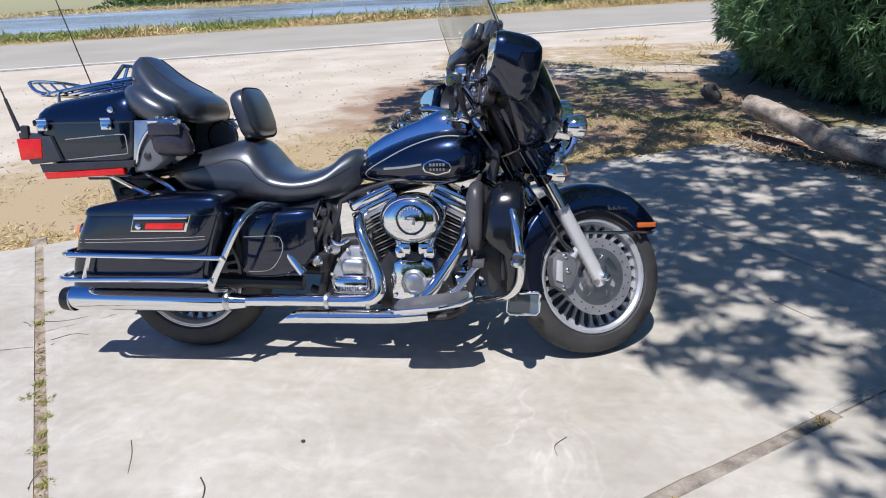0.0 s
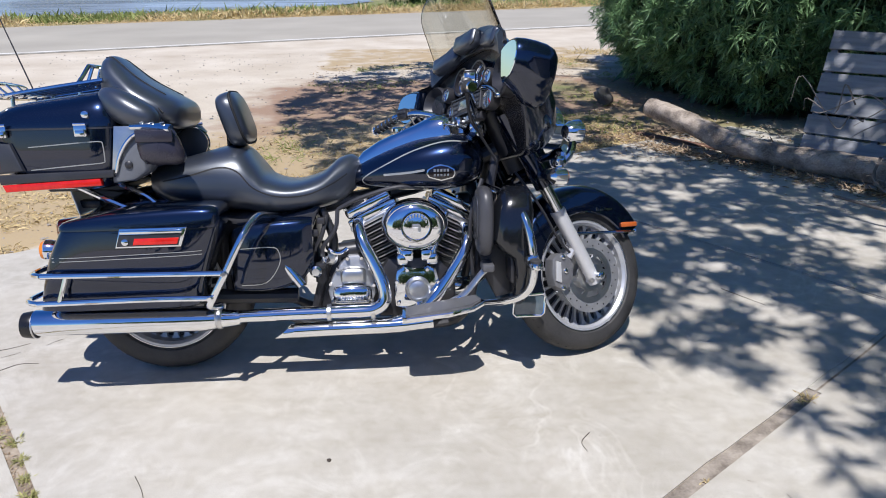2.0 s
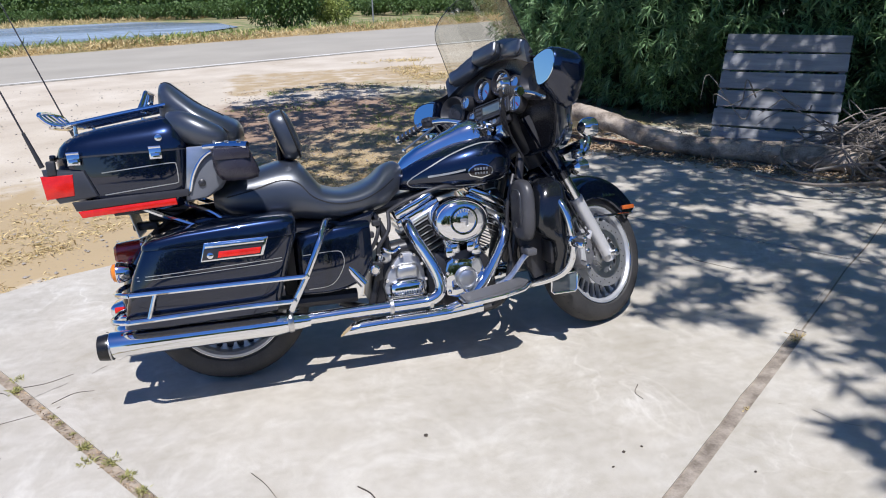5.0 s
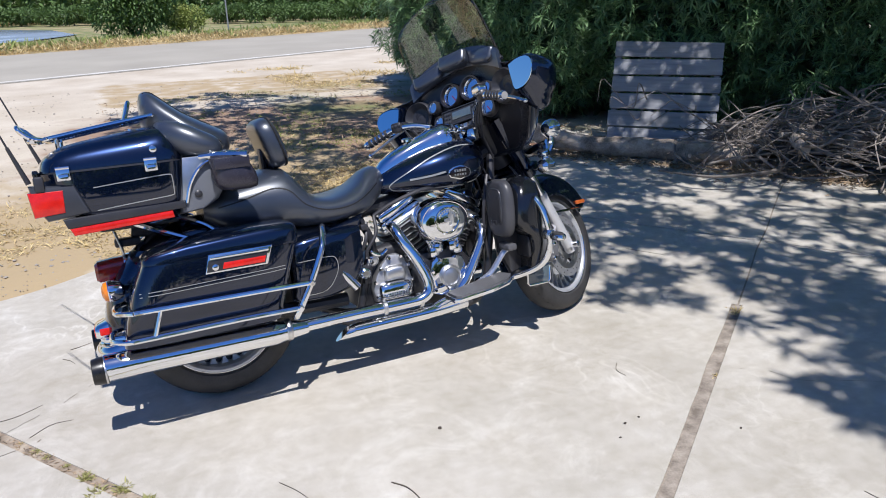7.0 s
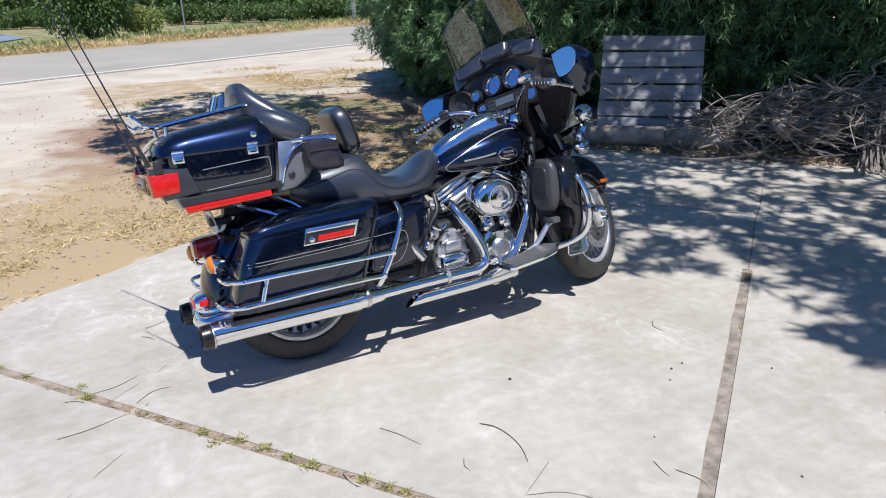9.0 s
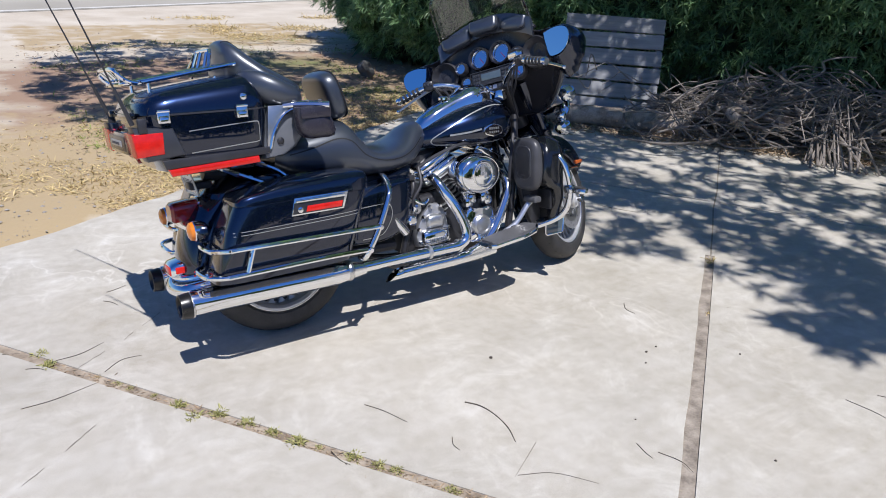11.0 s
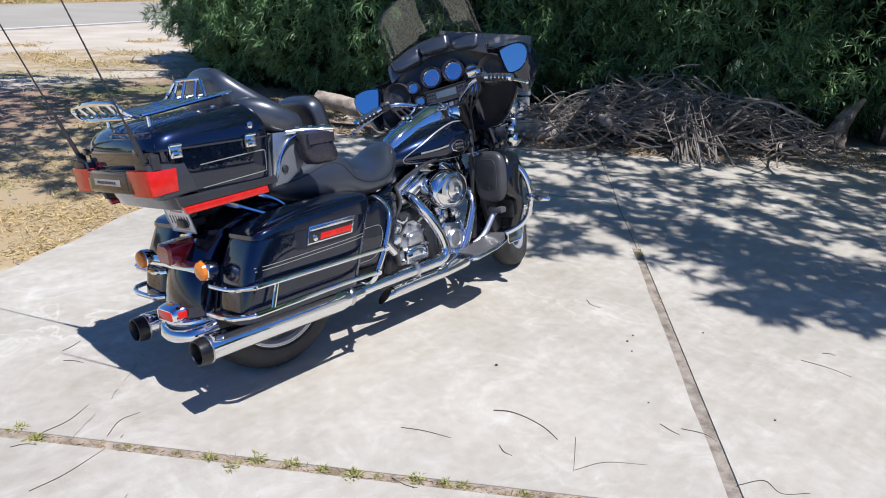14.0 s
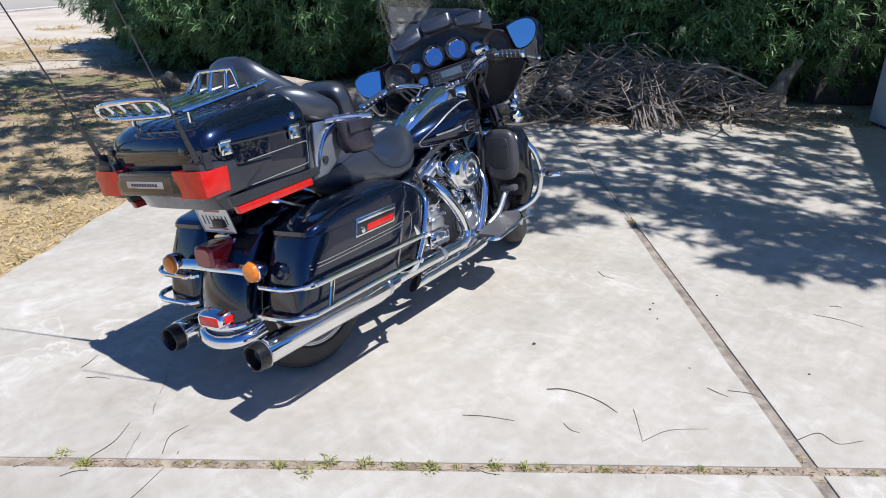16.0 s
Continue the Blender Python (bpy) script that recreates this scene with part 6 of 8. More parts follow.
part("filler_neck", lathe([(0.020, 0.0), (0.020, 0.05), (0.026, 0.052), (0.026, 0.066), (0.018, 0.072)], 18, (0.590, -0.150, 0.355), "z"), BLACKMETAL, gb)
part("sensor_cover", lathe([(0.026, 0), (0.026, -0.018), (0.018, -0.026), (0.004, -0.028)], 18, (0.628, -0.120, 0.440)), SATIN, gb)
part("oil_filler", lathe([(0.022, 0), (0.022, -0.022), (0.014, -0.028), (0.003, -0.028)], 18, (0.575, -0.165, 0.40)), CHROME, gb)
part("dipstick", bar([(0.60, -0.14, 0.42), (0.605, -0.16, 0.46)], 0.016, 12, 1), CHROME, gb)
part("starter_cover", bar([(0.66, -0.10, 0.455), (0.78, -0.10, 0.47)], 0.035, 16, 1), BLACKMETAL, bike, "black starter motor")
part("mirror_link", bar([(0.455, -0.20, 0.452), (0.525, -0.21, 0.357)], 0.019, 12, 1), CHROME, bike, "chrome passenger footboard hinge")
part("oil_filter", lathe([(0.036, 0), (0.036, 0.075), (0.03, 0.085)], 24, (1.09, -0.03, 0.29), "x"), CHROME, bike, "chrome oil filter")

# ---- exhaust ----
for side in (-1, 1):
    y = side * 0.225
    bm = lathe([(0.026, 0.30), (0.034, 0.24), (0.046, 0.17), (0.047, -0.30), (0.048, -0.412), (0.047, -0.416)], 32, (0, y, 0), "x")
    bm.transform(Matrix.Translation((0, 0, 0.253)) @ Matrix.Rotation(radians(0.8), 4, "Y"))
    muffler = part("muffler", bm, CHROME, bike, "long chrome muffler with a black tip")
    bm = lathe([(0.047, -0.410), (0.049, -0.416), (0.049, -0.430), (0.045, -0.456), (0.041, -0.458), (0.036, -0.45), (0.035, -0.36)], 32, (0, y, 0.253), "x")
    part("muffler_tip", bm, PIPEBLACK, muffler, "black slanted tip")
    part("tip_band", lathe([(0.0495, -0.418), (0.0495, -0.412)], 32, (0, y, 0.253), "x"), SATIN, muffler)
    part("muffler_clamp", lathe([(0.040, 0.215), (0.043, 0.22), (0.043, 0.232), (0.040, 0.237)], 24, (0, y, 0.253), "x"), SATIN, muffler)
part("header_pipe", bar([(0.735, -0.07, 0.565), (0.735, -0.135, 0.555), (0.752, -0.18, 0.505), (0.79, -0.21, 0.43), (0.822, -0.23, 0.345), (0.822, -0.238, 0.292), (0.785, -0.24, 0.264), (0.72, -0.235, 0.258), (0.50, -0.228, 0.256), (0.27, -0.225, 0.253)], 0.0235, 18, 8), CHROME, bike, "chrome rear header pipe sweeping back")
part("header_pipe", bar([(1.13, -0.06, 0.535), (1.142, -0.12, 0.515), (1.125, -0.165, 0.455), (1.062, -0.185, 0.355), (1.005, -0.195, 0.28), (0.945, -0.20, 0.225), (0.85, -0.205, 0.20)], 0.0235, 18, 8), CHROME, bike, "chrome front header pipe")
bm = bar([(1.0, -0.20, 0.20), (0.85, -0.205, 0.19), (0.60, -0.205, 0.187), (0.49, -0.205, 0.185), (0.445, -0.203, 0.182)], (0.030, 0.026), 18, 6)
for v in bm.verts:
    if v.co.x < 0.48:
        v.co.x += 1.4 * (v.co.z - 0.182)
part("heat_shield", bm, CHROME, bike, "lower chrome crossover shield with a slanted end")
for x in (0.62, 0.78):
    part("pipe_clamp", lathe([(0.029, -0.008), (0.031, -0.006), (0.031, 0.006), (0.029, 0.008)], 20, (x, -0.231, 0.257), "x"), SATIN, bike)

# ---- frame, covers, footboards, guards ----
part("frame_tube", bar([(0.60, -0.10, 0.62), (0.64, -0.115, 0.50), (0.60, -0.115, 0.38), (0.56, -0.11, 0.24)], 0.017, 10), BLACKMETAL, bike, "black frame tube")
part("frame_tube", bar([(1.26, -0.07, 0.80), (1.22, -0.11, 0.62), (1.18, -0.125, 0.40), (1.12, -0.13, 0.20), (0.95, -0.13, 0.165), (0.60, -0.12, 0.17), (0.45, -0.11, 0.22)], 0.018, 10), BLACKMETAL, bike, "black lower frame tube")
part("frame_tube", bar([(1.26, 0.07, 0.80), (1.22, 0.11, 0.62), (1.18, 0.125, 0.40), (1.12, 0.13, 0.20), (0.95, 0.13, 0.165), (0.60, 0.12, 0.17), (0.45, 0.11, 0.22)], 0.018, 10), BLACKMETAL, bike, "black lower frame tube")
part("frame_tube", bar([(1.27, 0, 0.82), (1.0, 0, 0.70), (0.70, 0, 0.64), (0.40, 0, 0.60), (0.0, 0, 0.66), (-0.25, 0, 0.70)], 0.03, 10), BLACKMETAL, bike, "black frame backbone")
part("battery_box", box((0.36, 0.26, 0.24), (0.40, 0, 0.50), 0.03, 3), PLASTIC, bike, "black box under the seat")
part("steering_head", bar([(1.36, 0, 0.74), (1.25, 0, 0.97)], 0.045, 16, 1), BLACKMETAL, bike)
part("swing_arm", bar([(0.50, -0.13, 0.30), (0.2, -0.14, 0.31), (0.0, -0.14, 0.32)], 0.028, 10), BLACKMETAL, bike)
part("swing_arm", bar([(0.50, 0.13, 0.30), (0.2, 0.14, 0.31), (0.0, 0.14, 0.32)], 0.028, 10), BLACKMETAL, bike)
part("primary_cover", plate([(0.55, 0.22), (1.05, 0.20), (1.10, 0.28), (1.05, 0.38), (0.60, 0.40)], 0.13, 0.21, 0.03), CHROME, bike, "chrome primary cover")
for side in (-1, 1):
    bm = body_x([(0.27, side * 0.175, 0.455, 0.02, 0.09, 0.11, 3.5), (0.30, side * 0.18, 0.46, 0.035, 0.115, 0.12, 4), (0.42, side * 0.185, 0.47, 0.038, 0.125, 0.13, 4), (0.52, side * 0.18, 0.50, 0.035, 0.10, 0.13, 3.5), (0.57, side * 0.17, 0.53, 0.025, 0.07, 0.10, 3)], 28, 4)
    tree = surface(bm)
    sc = part("side_cover", bm, PAINT, bike, "black side cover under the seat")
    stripe(tree, [(0.30, 0.50), (0.42, 0.505), (0.45, 0.49), (0.45, 0.44), (0.40, 0.375), (0.31, 0.365)], 0.003, side, parent=sc, steps=4)
    part("seat_valance", plate([(0.28, 0.585), (0.45, 0.60), (0.60, 0.64), (0.57, 0.56), (0.40, 0.54)], side * 0.12, side * 0.17, 0.015), PAINT, bike, "black panel below the seat")
    # footboard
    fb = bmesh.new()
    outline = [(0.885, 0.10), (0.90, 0.12), (1.05, 0.125), (1.14, 0.115), (1.18, 0.08), (1.165, 0.0), (1.10, -0.012), (0.92, -0.012), (0.888, 0.0)]
    zt = lambda x: 0.256 + 0.030 * (x - 0.885) / 0.28 + 0.012 * max(0, (x - 1.08) / 0.1) ** 1.5
    loops = [[(x, side * (0.245 + y * sc2), zt(x) + dz) for x, y in outline] for sc2, dz in ((0.96, -0.014), (1.0, -0.008), (1.0, 0.0), (0.97, 0.004))]
    board = part("footboard", rings(fb, loops), CHROME, bike, "rider footboard with a black rubber mat")
    part("rubber_mat", rings(bmesh.new(), [[(1.03 + (x - 1.03) * 0.92, side * (0.248 + y * 0.9), zt(x) + dz) for x, y in outline] for dz in (0.003, 0.012)]), MAT, board, "rubber mat, its sunlit gloss put into a lighter grey")
    part("board_bracket", bar([(0.95, side * 0.14, 0.24), (0.96, side * 0.25, 0.262)], 0.014, 8, 1), CHROME, board)
    part("board_bracket", bar([(1.10, side * 0.14, 0.26), (1.10, side * 0.25, 0.29)], 0.014, 8, 1), CHROME, board)
    # lower fairing with glove box
    lf = part("lower_fairing", body_z([(0.268, 1.315, side * 0.215, 0.018, 0.045, 2.6), (0.29, 1.318, side * 0.226, 0.028, 0.068, 3), (0.40, 1.322, side * 0.242, 0.032, 0.086, 3.2), (0.455, 1.318, side * 0.245, 0.038, 0.090, 3.2), (0.485, 1.296, side * 0.245, 0.062, 0.090, 3.4), (0.52, 1.285, side * 0.245, 0.076, 0.09, 3.6), (0.62, 1.295, side * 0.240, 0.072, 0.086, 3.4), (0.675, 1.302, side * 0.228, 0.060, 0.072, 3), (0.700, 1.305, side * 0.212, 0.036, 0.045, 2.6)], 32), GUARDBLACK, bike, "glossy black lower fairing behind the guard bar")
    glove = part("glove_box", body_x([(1.164, side * 0.242, 0.580, 0.064, 0.096, 0.100, 3.2), (1.170, side * 0.242, 0.582, 0.080, 0.114, 0.116, 3.4), (1.186, side * 0.243, 0.583, 0.089, 0.122, 0.126, 3.4), (1.206, side * 0.242, 0.583, 0.089, 0.120, 0.124, 3.2), (1.217, side * 0.240, 0.583, 0.076, 0.106, 0.108, 3.0)], 32, 3), GLOVE, bike, "rounded black glove box in the lower fairing")
    door = [(1.163, side * (0.246 + 0.052 * math.copysign(abs(math.cos(a)) ** 0.5, math.cos(a))), 0.592 + 0.075 * math.copysign(abs(math.sin(a)) ** 0.5, math.sin(a))) for a in [2 * math.pi * k / 28 for k in range(29)]]
    part("glove_door", rings(bmesh.new(), [[(x + dx, side * 0.246 + (y - side * 0.246) * q, 0.592 + (z - 0.592) * q) for x, y, z in door[:-1]] for dx, q in ((0.012, 1.0), (0.0, 1.0), (-0.005, 0.9), (-0.006, 0.5))]), PLASTIC, glove, "black glove box door")
    part("door_rim", bar(door, 0.0035, 6, 1), TRIMGREY, glove)
    part("glove_latch", box((0.012, 0.028, 0.020), (1.160, side * 0.246, 0.525), 0.004), BLACKMETAL, glove)
    part("fairing_vent", box((0.02, 0.11, 0.10), (1.288, side * 0.245, 0.405), 0.012), BLACKMETAL, lf)
    part("inner_panel", plate([(1.17, 0.49), (1.30, 0.50), (1.31, 0.30), (1.24, 0.28), (1.20, 0.36)], side * 0.17, side * 0.21, 0.012), BLACKMETAL, lf)
    # guard bar
    gbar = part("engine_guard", bar([(1.22, side * 0.09, 0.69), (1.29, side * 0.23, 0.66), (1.325, side * 0.325, 0.60), (1.345, side * 0.362, 0.50), (1.352, side * 0.355, 0.40), (1.33, side * 0.32, 0.325), (1.27, side * 0.24, 0.275), (1.18, side * 0.12, 0.235)], 0.0145, 14, 6), CHROME, bike, "chrome engine guard bar")
    part("peg_clamp", box((0.045, 0.045, 0.042), (1.345, side * 0.365, 0.455), 0.012), CHROME, gbar)
    peg = part("highway_peg", bar([(1.345, side * 0.365, 0.448), (1.345, side * 0.40, 0.450), (1.342, side * 0.47, 0.452)], 0.013, 12, 2, 0.6), CHROME, bike, "chrome highway peg on the guard bar")
    oval_pad = [(1.342 + 0.026 * math.cos(a), side * (0.435 + 0.048 * math.sin(a))) for a in [2 * math.pi * k / 24 for k in range(24)]]
    part("peg_pad", rings(bmesh.new(), [[(1.342 + (x - 1.342) * q, side * 0.435 + (y - side * 0.435) * q, z) for x, y in oval_pad] for q, z in ((0.85, 0.444), (1.0, 0.450), (1.0, 0.460), (0.9, 0.465))]), CHROME, peg, "oval chrome pad")
    part("pad_insert", rings(bmesh.new(), [[(1.342 + (x - 1.342) * q, side * 0.435 + (y - side * 0.435) * q, z) for x, y in oval_pad] for q, z in ((0.72, 0.464), (0.72, 0.470), (0.6, 0.472))]), RUBBER, peg, "ribbed rubber insert")
    gp = [(1.305, 0.292), (1.41, 0.298), (1.42, 0.288), (1.415, 0.225), (1.405, 0.215), (1.31, 0.215), (1.30, 0.225)]
    guard_plate = part("guard_plate", plate(gp, side * 0.236, side * 0.239, 0.001), SCREEN, bike, "dark guard plate with a chrome rim low on the bar")
    part("plate_rim", bar([(x, side * 0.239, z) for x, z in gp + gp[:1]], 0.005, 6, 1), CHROME, guard_plate)
# brake pedal
part("brake_pedal", bar([(1.06, -0.215, 0.27), (1.12, -0.235, 0.31), (1.18, -0.245, 0.385), (1.205, -0.25, 0.405)], 0.0130, 10, 4, 0.6), SATIN, bike, "satin brake pedal with a ribbed pad")
part("pedal_pad", box((0.045, 0.085, 0.030), (1.20, -0.262, 0.416), 0.009), MAT, bike, "ribbed pedal pad", None)
part("shift_lever", bar([(1.06, 0.215, 0.27), (1.14, 0.24, 0.33), (1.20, 0.25, 0.36)], 0.010, 10, 4), CHROME, bike, "chrome shift lever")
part("passenger_footboard", rings(bmesh.new(), [[(0.585 + 0.07 * math.cos(a), 0.245 + 0.045 * math.sin(a), 0.345 + dz) for a in [2 * math.pi * i / 20 for i in range(20)]] for dz in (0.0, 0.012, 0.02)]), CHROME, bike, "small chrome passenger footboard")
# side stand on the far side
low = bike.matrix_world.inverted() @ Vector((-0.36, 2.96, 0.012))
part("side_stand", bar([(0.93, 0.16, 0.18), (0.90, 0.22, 0.12), low], 0.014, 10, 3), CHROME, bike, "chrome side stand on the concrete")
part("stand_foot", lathe([(0.03, -0.008), (0.03, 0.008)], 16, low, "z"), CHROME, bike)
# wiring and hoses by the engine
for pts in ([(0.62, -0.13, 0.60), (0.60, -0.16, 0.53), (0.56, -0.15, 0.45), (0.57, -0.14, 0.38)], [(0.66, -0.12, 0.62), (0.65, -0.15, 0.55), (0.60, -0.155, 0.48), (0.62, -0.15, 0.43)], [(0.98, -0.12, 0.69), (0.88, -0.14, 0.70), (0.74, -0.13, 0.66), (0.66, -0.12, 0.62)],
            [(1.20, -0.13, 0.72), (1.16, -0.16, 0.62), (1.15, -0.155, 0.50), (1.16, -0.15, 0.36)]):
    part("hose", bar(pts, 0.008, 8), PLASTIC, bike)
for x, z in ((0.60, 0.585), (0.575, 0.54), (0.555, 0.50)):
    part("connector", box((0.03, 0.03, 0.025), (x, -0.15, z), 0.006), PLASTIC, bike)
part("horn_cover", body_x([(1.10, 0.0, 0.60, 0.05, 0.05, 0.05, 2.5), (1.16, 0.0, 0.60, 0.06, 0.06, 0.06, 2.5), (1.18, 0, 0.60, 0.03, 0.03, 0.03, 2.5)], 20, 2), BLACKMETAL, bike)

# ---- plants and clutter ----
rng = np.random.default_rng(7)
CUTBROWN = pbr("reddish_board", (0.20, 0.105, 0.07), 0.85, other=(0.12, 0.065, 0.045), scale=6, fine=80, bump=0.4, stretch=(1, 8, 8))


def unit(v):
    return v / np.maximum(np.linalg.norm(v, axis=-1, keepdims=True), 1e-9)


def leaf_geometry(base, way, length, width, droop=0.15):
    """Pointed blades from base points: one bent kite of four corners each."""
    n = len(base)
    way = unit(way)
    side = unit(np.cross(way, unit(rng.normal(size=(n, 3)) * 0.5 + np.array([0, 0, 1.0]))))
    up = np.cross(side, way)
    length, width = np.broadcast_to(length, n)[:, None], np.broadcast_to(width, n)[:, None]
    mid = base + way * length * 0.45
    tip = base + way * length - up * length * droop - np.array([0, 0, 1.0]) * length * droop * 0.6
    verts = np.stack([base, mid + side * width / 2 + up * width * 0.15, tip, mid - side * width / 2 + up * width * 0.15], 1).reshape(-1, 3)
    faces = np.arange(4 * n).reshape(-1, 4)
    return verts, faces


def leaf_object(name, parts, material, parent=None, label="", kind=""):
    verts, faces, at = [], [], 0
    for v, f in parts:
        verts.append(v)
        faces.append(f + at)
        at += len(v)
    verts, faces = np.concatenate(verts), np.concatenate(faces)
    me = bpy.data.meshes.new(name)
    me.vertices.add(len(verts))
    me.vertices.foreach_set("co", verts.astype(np.float32).ravel())
    me.loops.add(faces.size)
    me.loops.foreach_set("vertex_index", faces.astype(np.int32).ravel())
    me.polygons.add(len(faces))
    me.polygons.foreach_set("loop_start", np.arange(0, faces.size, 4, dtype=np.int32))
    me.update(calc_edges=True)
    me.validate()
    me.materials.append(material)
    ob = new(name, me)
    if parent is not None:
        ob.parent = parent
    return tagged(ob, label=label, kind=kind)


def whorls(centres, axes, count, length, width, spread=(25, 80)):
    """Rosettes of narrow leaves round shoot tips."""
    n = len(centres)
    axes = unit(axes)
    a = unit(np.cross(axes, rng.normal(size=(n, 3))))
    b = np.cross(axes, a)
    out_b, out_w = [], []
    for k in range(count):
        phi = 2 * np.pi * (k / count + rng.random(n) * 0.12)
        th = np.radians(spread[0] + (spread[1] - spread[0]) * rng.random(n))
        w = axes * np.cos(th)[:, None] + (a * np.cos(phi)[:, None] + b * np.sin(phi)[:, None]) * np.sin(th)[:, None]
        out_b.append(centres - axes * (0.05 * rng.random(n))[:, None])
        out_w.append(w)
    base, way = np.concatenate(out_b), np.concatenate(out_w)
    m = len(base)
    return leaf_geometry(base, way, length * (0.7 + 0.6 * rng.random(m)), width * (0.8 + 0.4 * rng.random(m)))


def bush(x, y, radius, height, count, view, label):
    """A tall leafy shrub: stems, outer shoots and a filler inside coloured dark as shade."""
    root = thing("oleander_bush", Matrix.Translation((x, y, -0.02)), label, "bush", "hedge bushes")
    bm = bmesh.new()
    for k in range(14):
        a = rng.random() * 2 * math.pi
        r = radius * (0.3 + 0.45 * rng.random())
        stem = [(0.25 * math.cos(a), 0.25 * math.sin(a), 0.0), (0.5 * r * math.cos(a + 0.2), 0.5 * r * math.sin(a + 0.2), height * 0.4), (r * math.cos(a), r * math.sin(a), height * (0.75 + 0.15 * rng.random()))]
        part("stem", bar(stem, (0.028, 0.010), 6, 3), TRUNK, root)
    bm.free()
    n = int(count * 1.7)
    ang = np.arctan2(view[1], view[0]) + (rng.random(n) - 0.5) * 2 * np.pi * 0.72
    h = rng.random(n)
    lump = np.array([noise.noise((math.cos(t) * 2.2 + x, math.sin(t) * 2.2 + y, z * 2.6)) for t, z in zip(ang, h)])
    fine = np.array([noise.noise((math.cos(t) * 6 + x, math.sin(t) * 6 + y, z * 8)) for t, z in zip(ang, h)])
    prof = np.where(h < 0.16, 0.62 + 2.0 * h, np.sqrt(np.clip(1.06 - ((h - 0.35) / 0.72) ** 2, 0.05, 1.1)))
    rad = radius * prof * (1.0 + 0.34 * lump + 0.12 * fine) * (0.74 + 0.28 * np.sqrt(rng.random(n)))
    c = np.stack([rad * np.cos(ang), rad * np.sin(ang), 0.12 + h * height], 1)
    axes = np.stack([np.cos(ang), np.sin(ang), 0.55 - 0.5 * rng.random(n)], 1) + rng.normal(size=(n, 3)) * 0.35
    leaf_object("crown", [whorls(c, axes, 15, 0.128, 0.0165)], LEAF, root, "narrow dark green leaves in rosettes", "stuff")
    # Coarse filler blades block the view; the interior's shade is in their dark colour.
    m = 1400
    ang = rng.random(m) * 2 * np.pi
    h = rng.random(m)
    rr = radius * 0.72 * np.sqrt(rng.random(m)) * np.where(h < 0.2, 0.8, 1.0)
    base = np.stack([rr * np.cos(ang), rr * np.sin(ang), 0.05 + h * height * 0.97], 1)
    leaf_object("shade_filler_foliage", [leaf_geometry(base, rng.normal(size=(m, 3)), 0.42, 0.16)], LEAF_DARK, root, "", "stuff")
    return root


hedge_face = Vector((-0.87, -0.5, 0))
for x, y, r, h, count in ((3.50, 9.20, 1.22, 2.9, 1400), (3.85, 7.8, 1.35, 3.0, 1700), (4.95, 6.4, 1.3, 3.1, 1800), (5.75, 5.25, 1.35, 3.1, 1700), (6.15, 3.9, 1.35, 3.0, 1500), (6.95, 2.6, 1.3, 2.9, 1200), (4.1, 10.6, 1.4, 2.8, 1100), (7.6, 1.2, 1.2, 2.8, 500)):
    bush(x, y, r, h, count, hedge_face, "tall dense dark green shrub with narrow leaves behind the driveway")


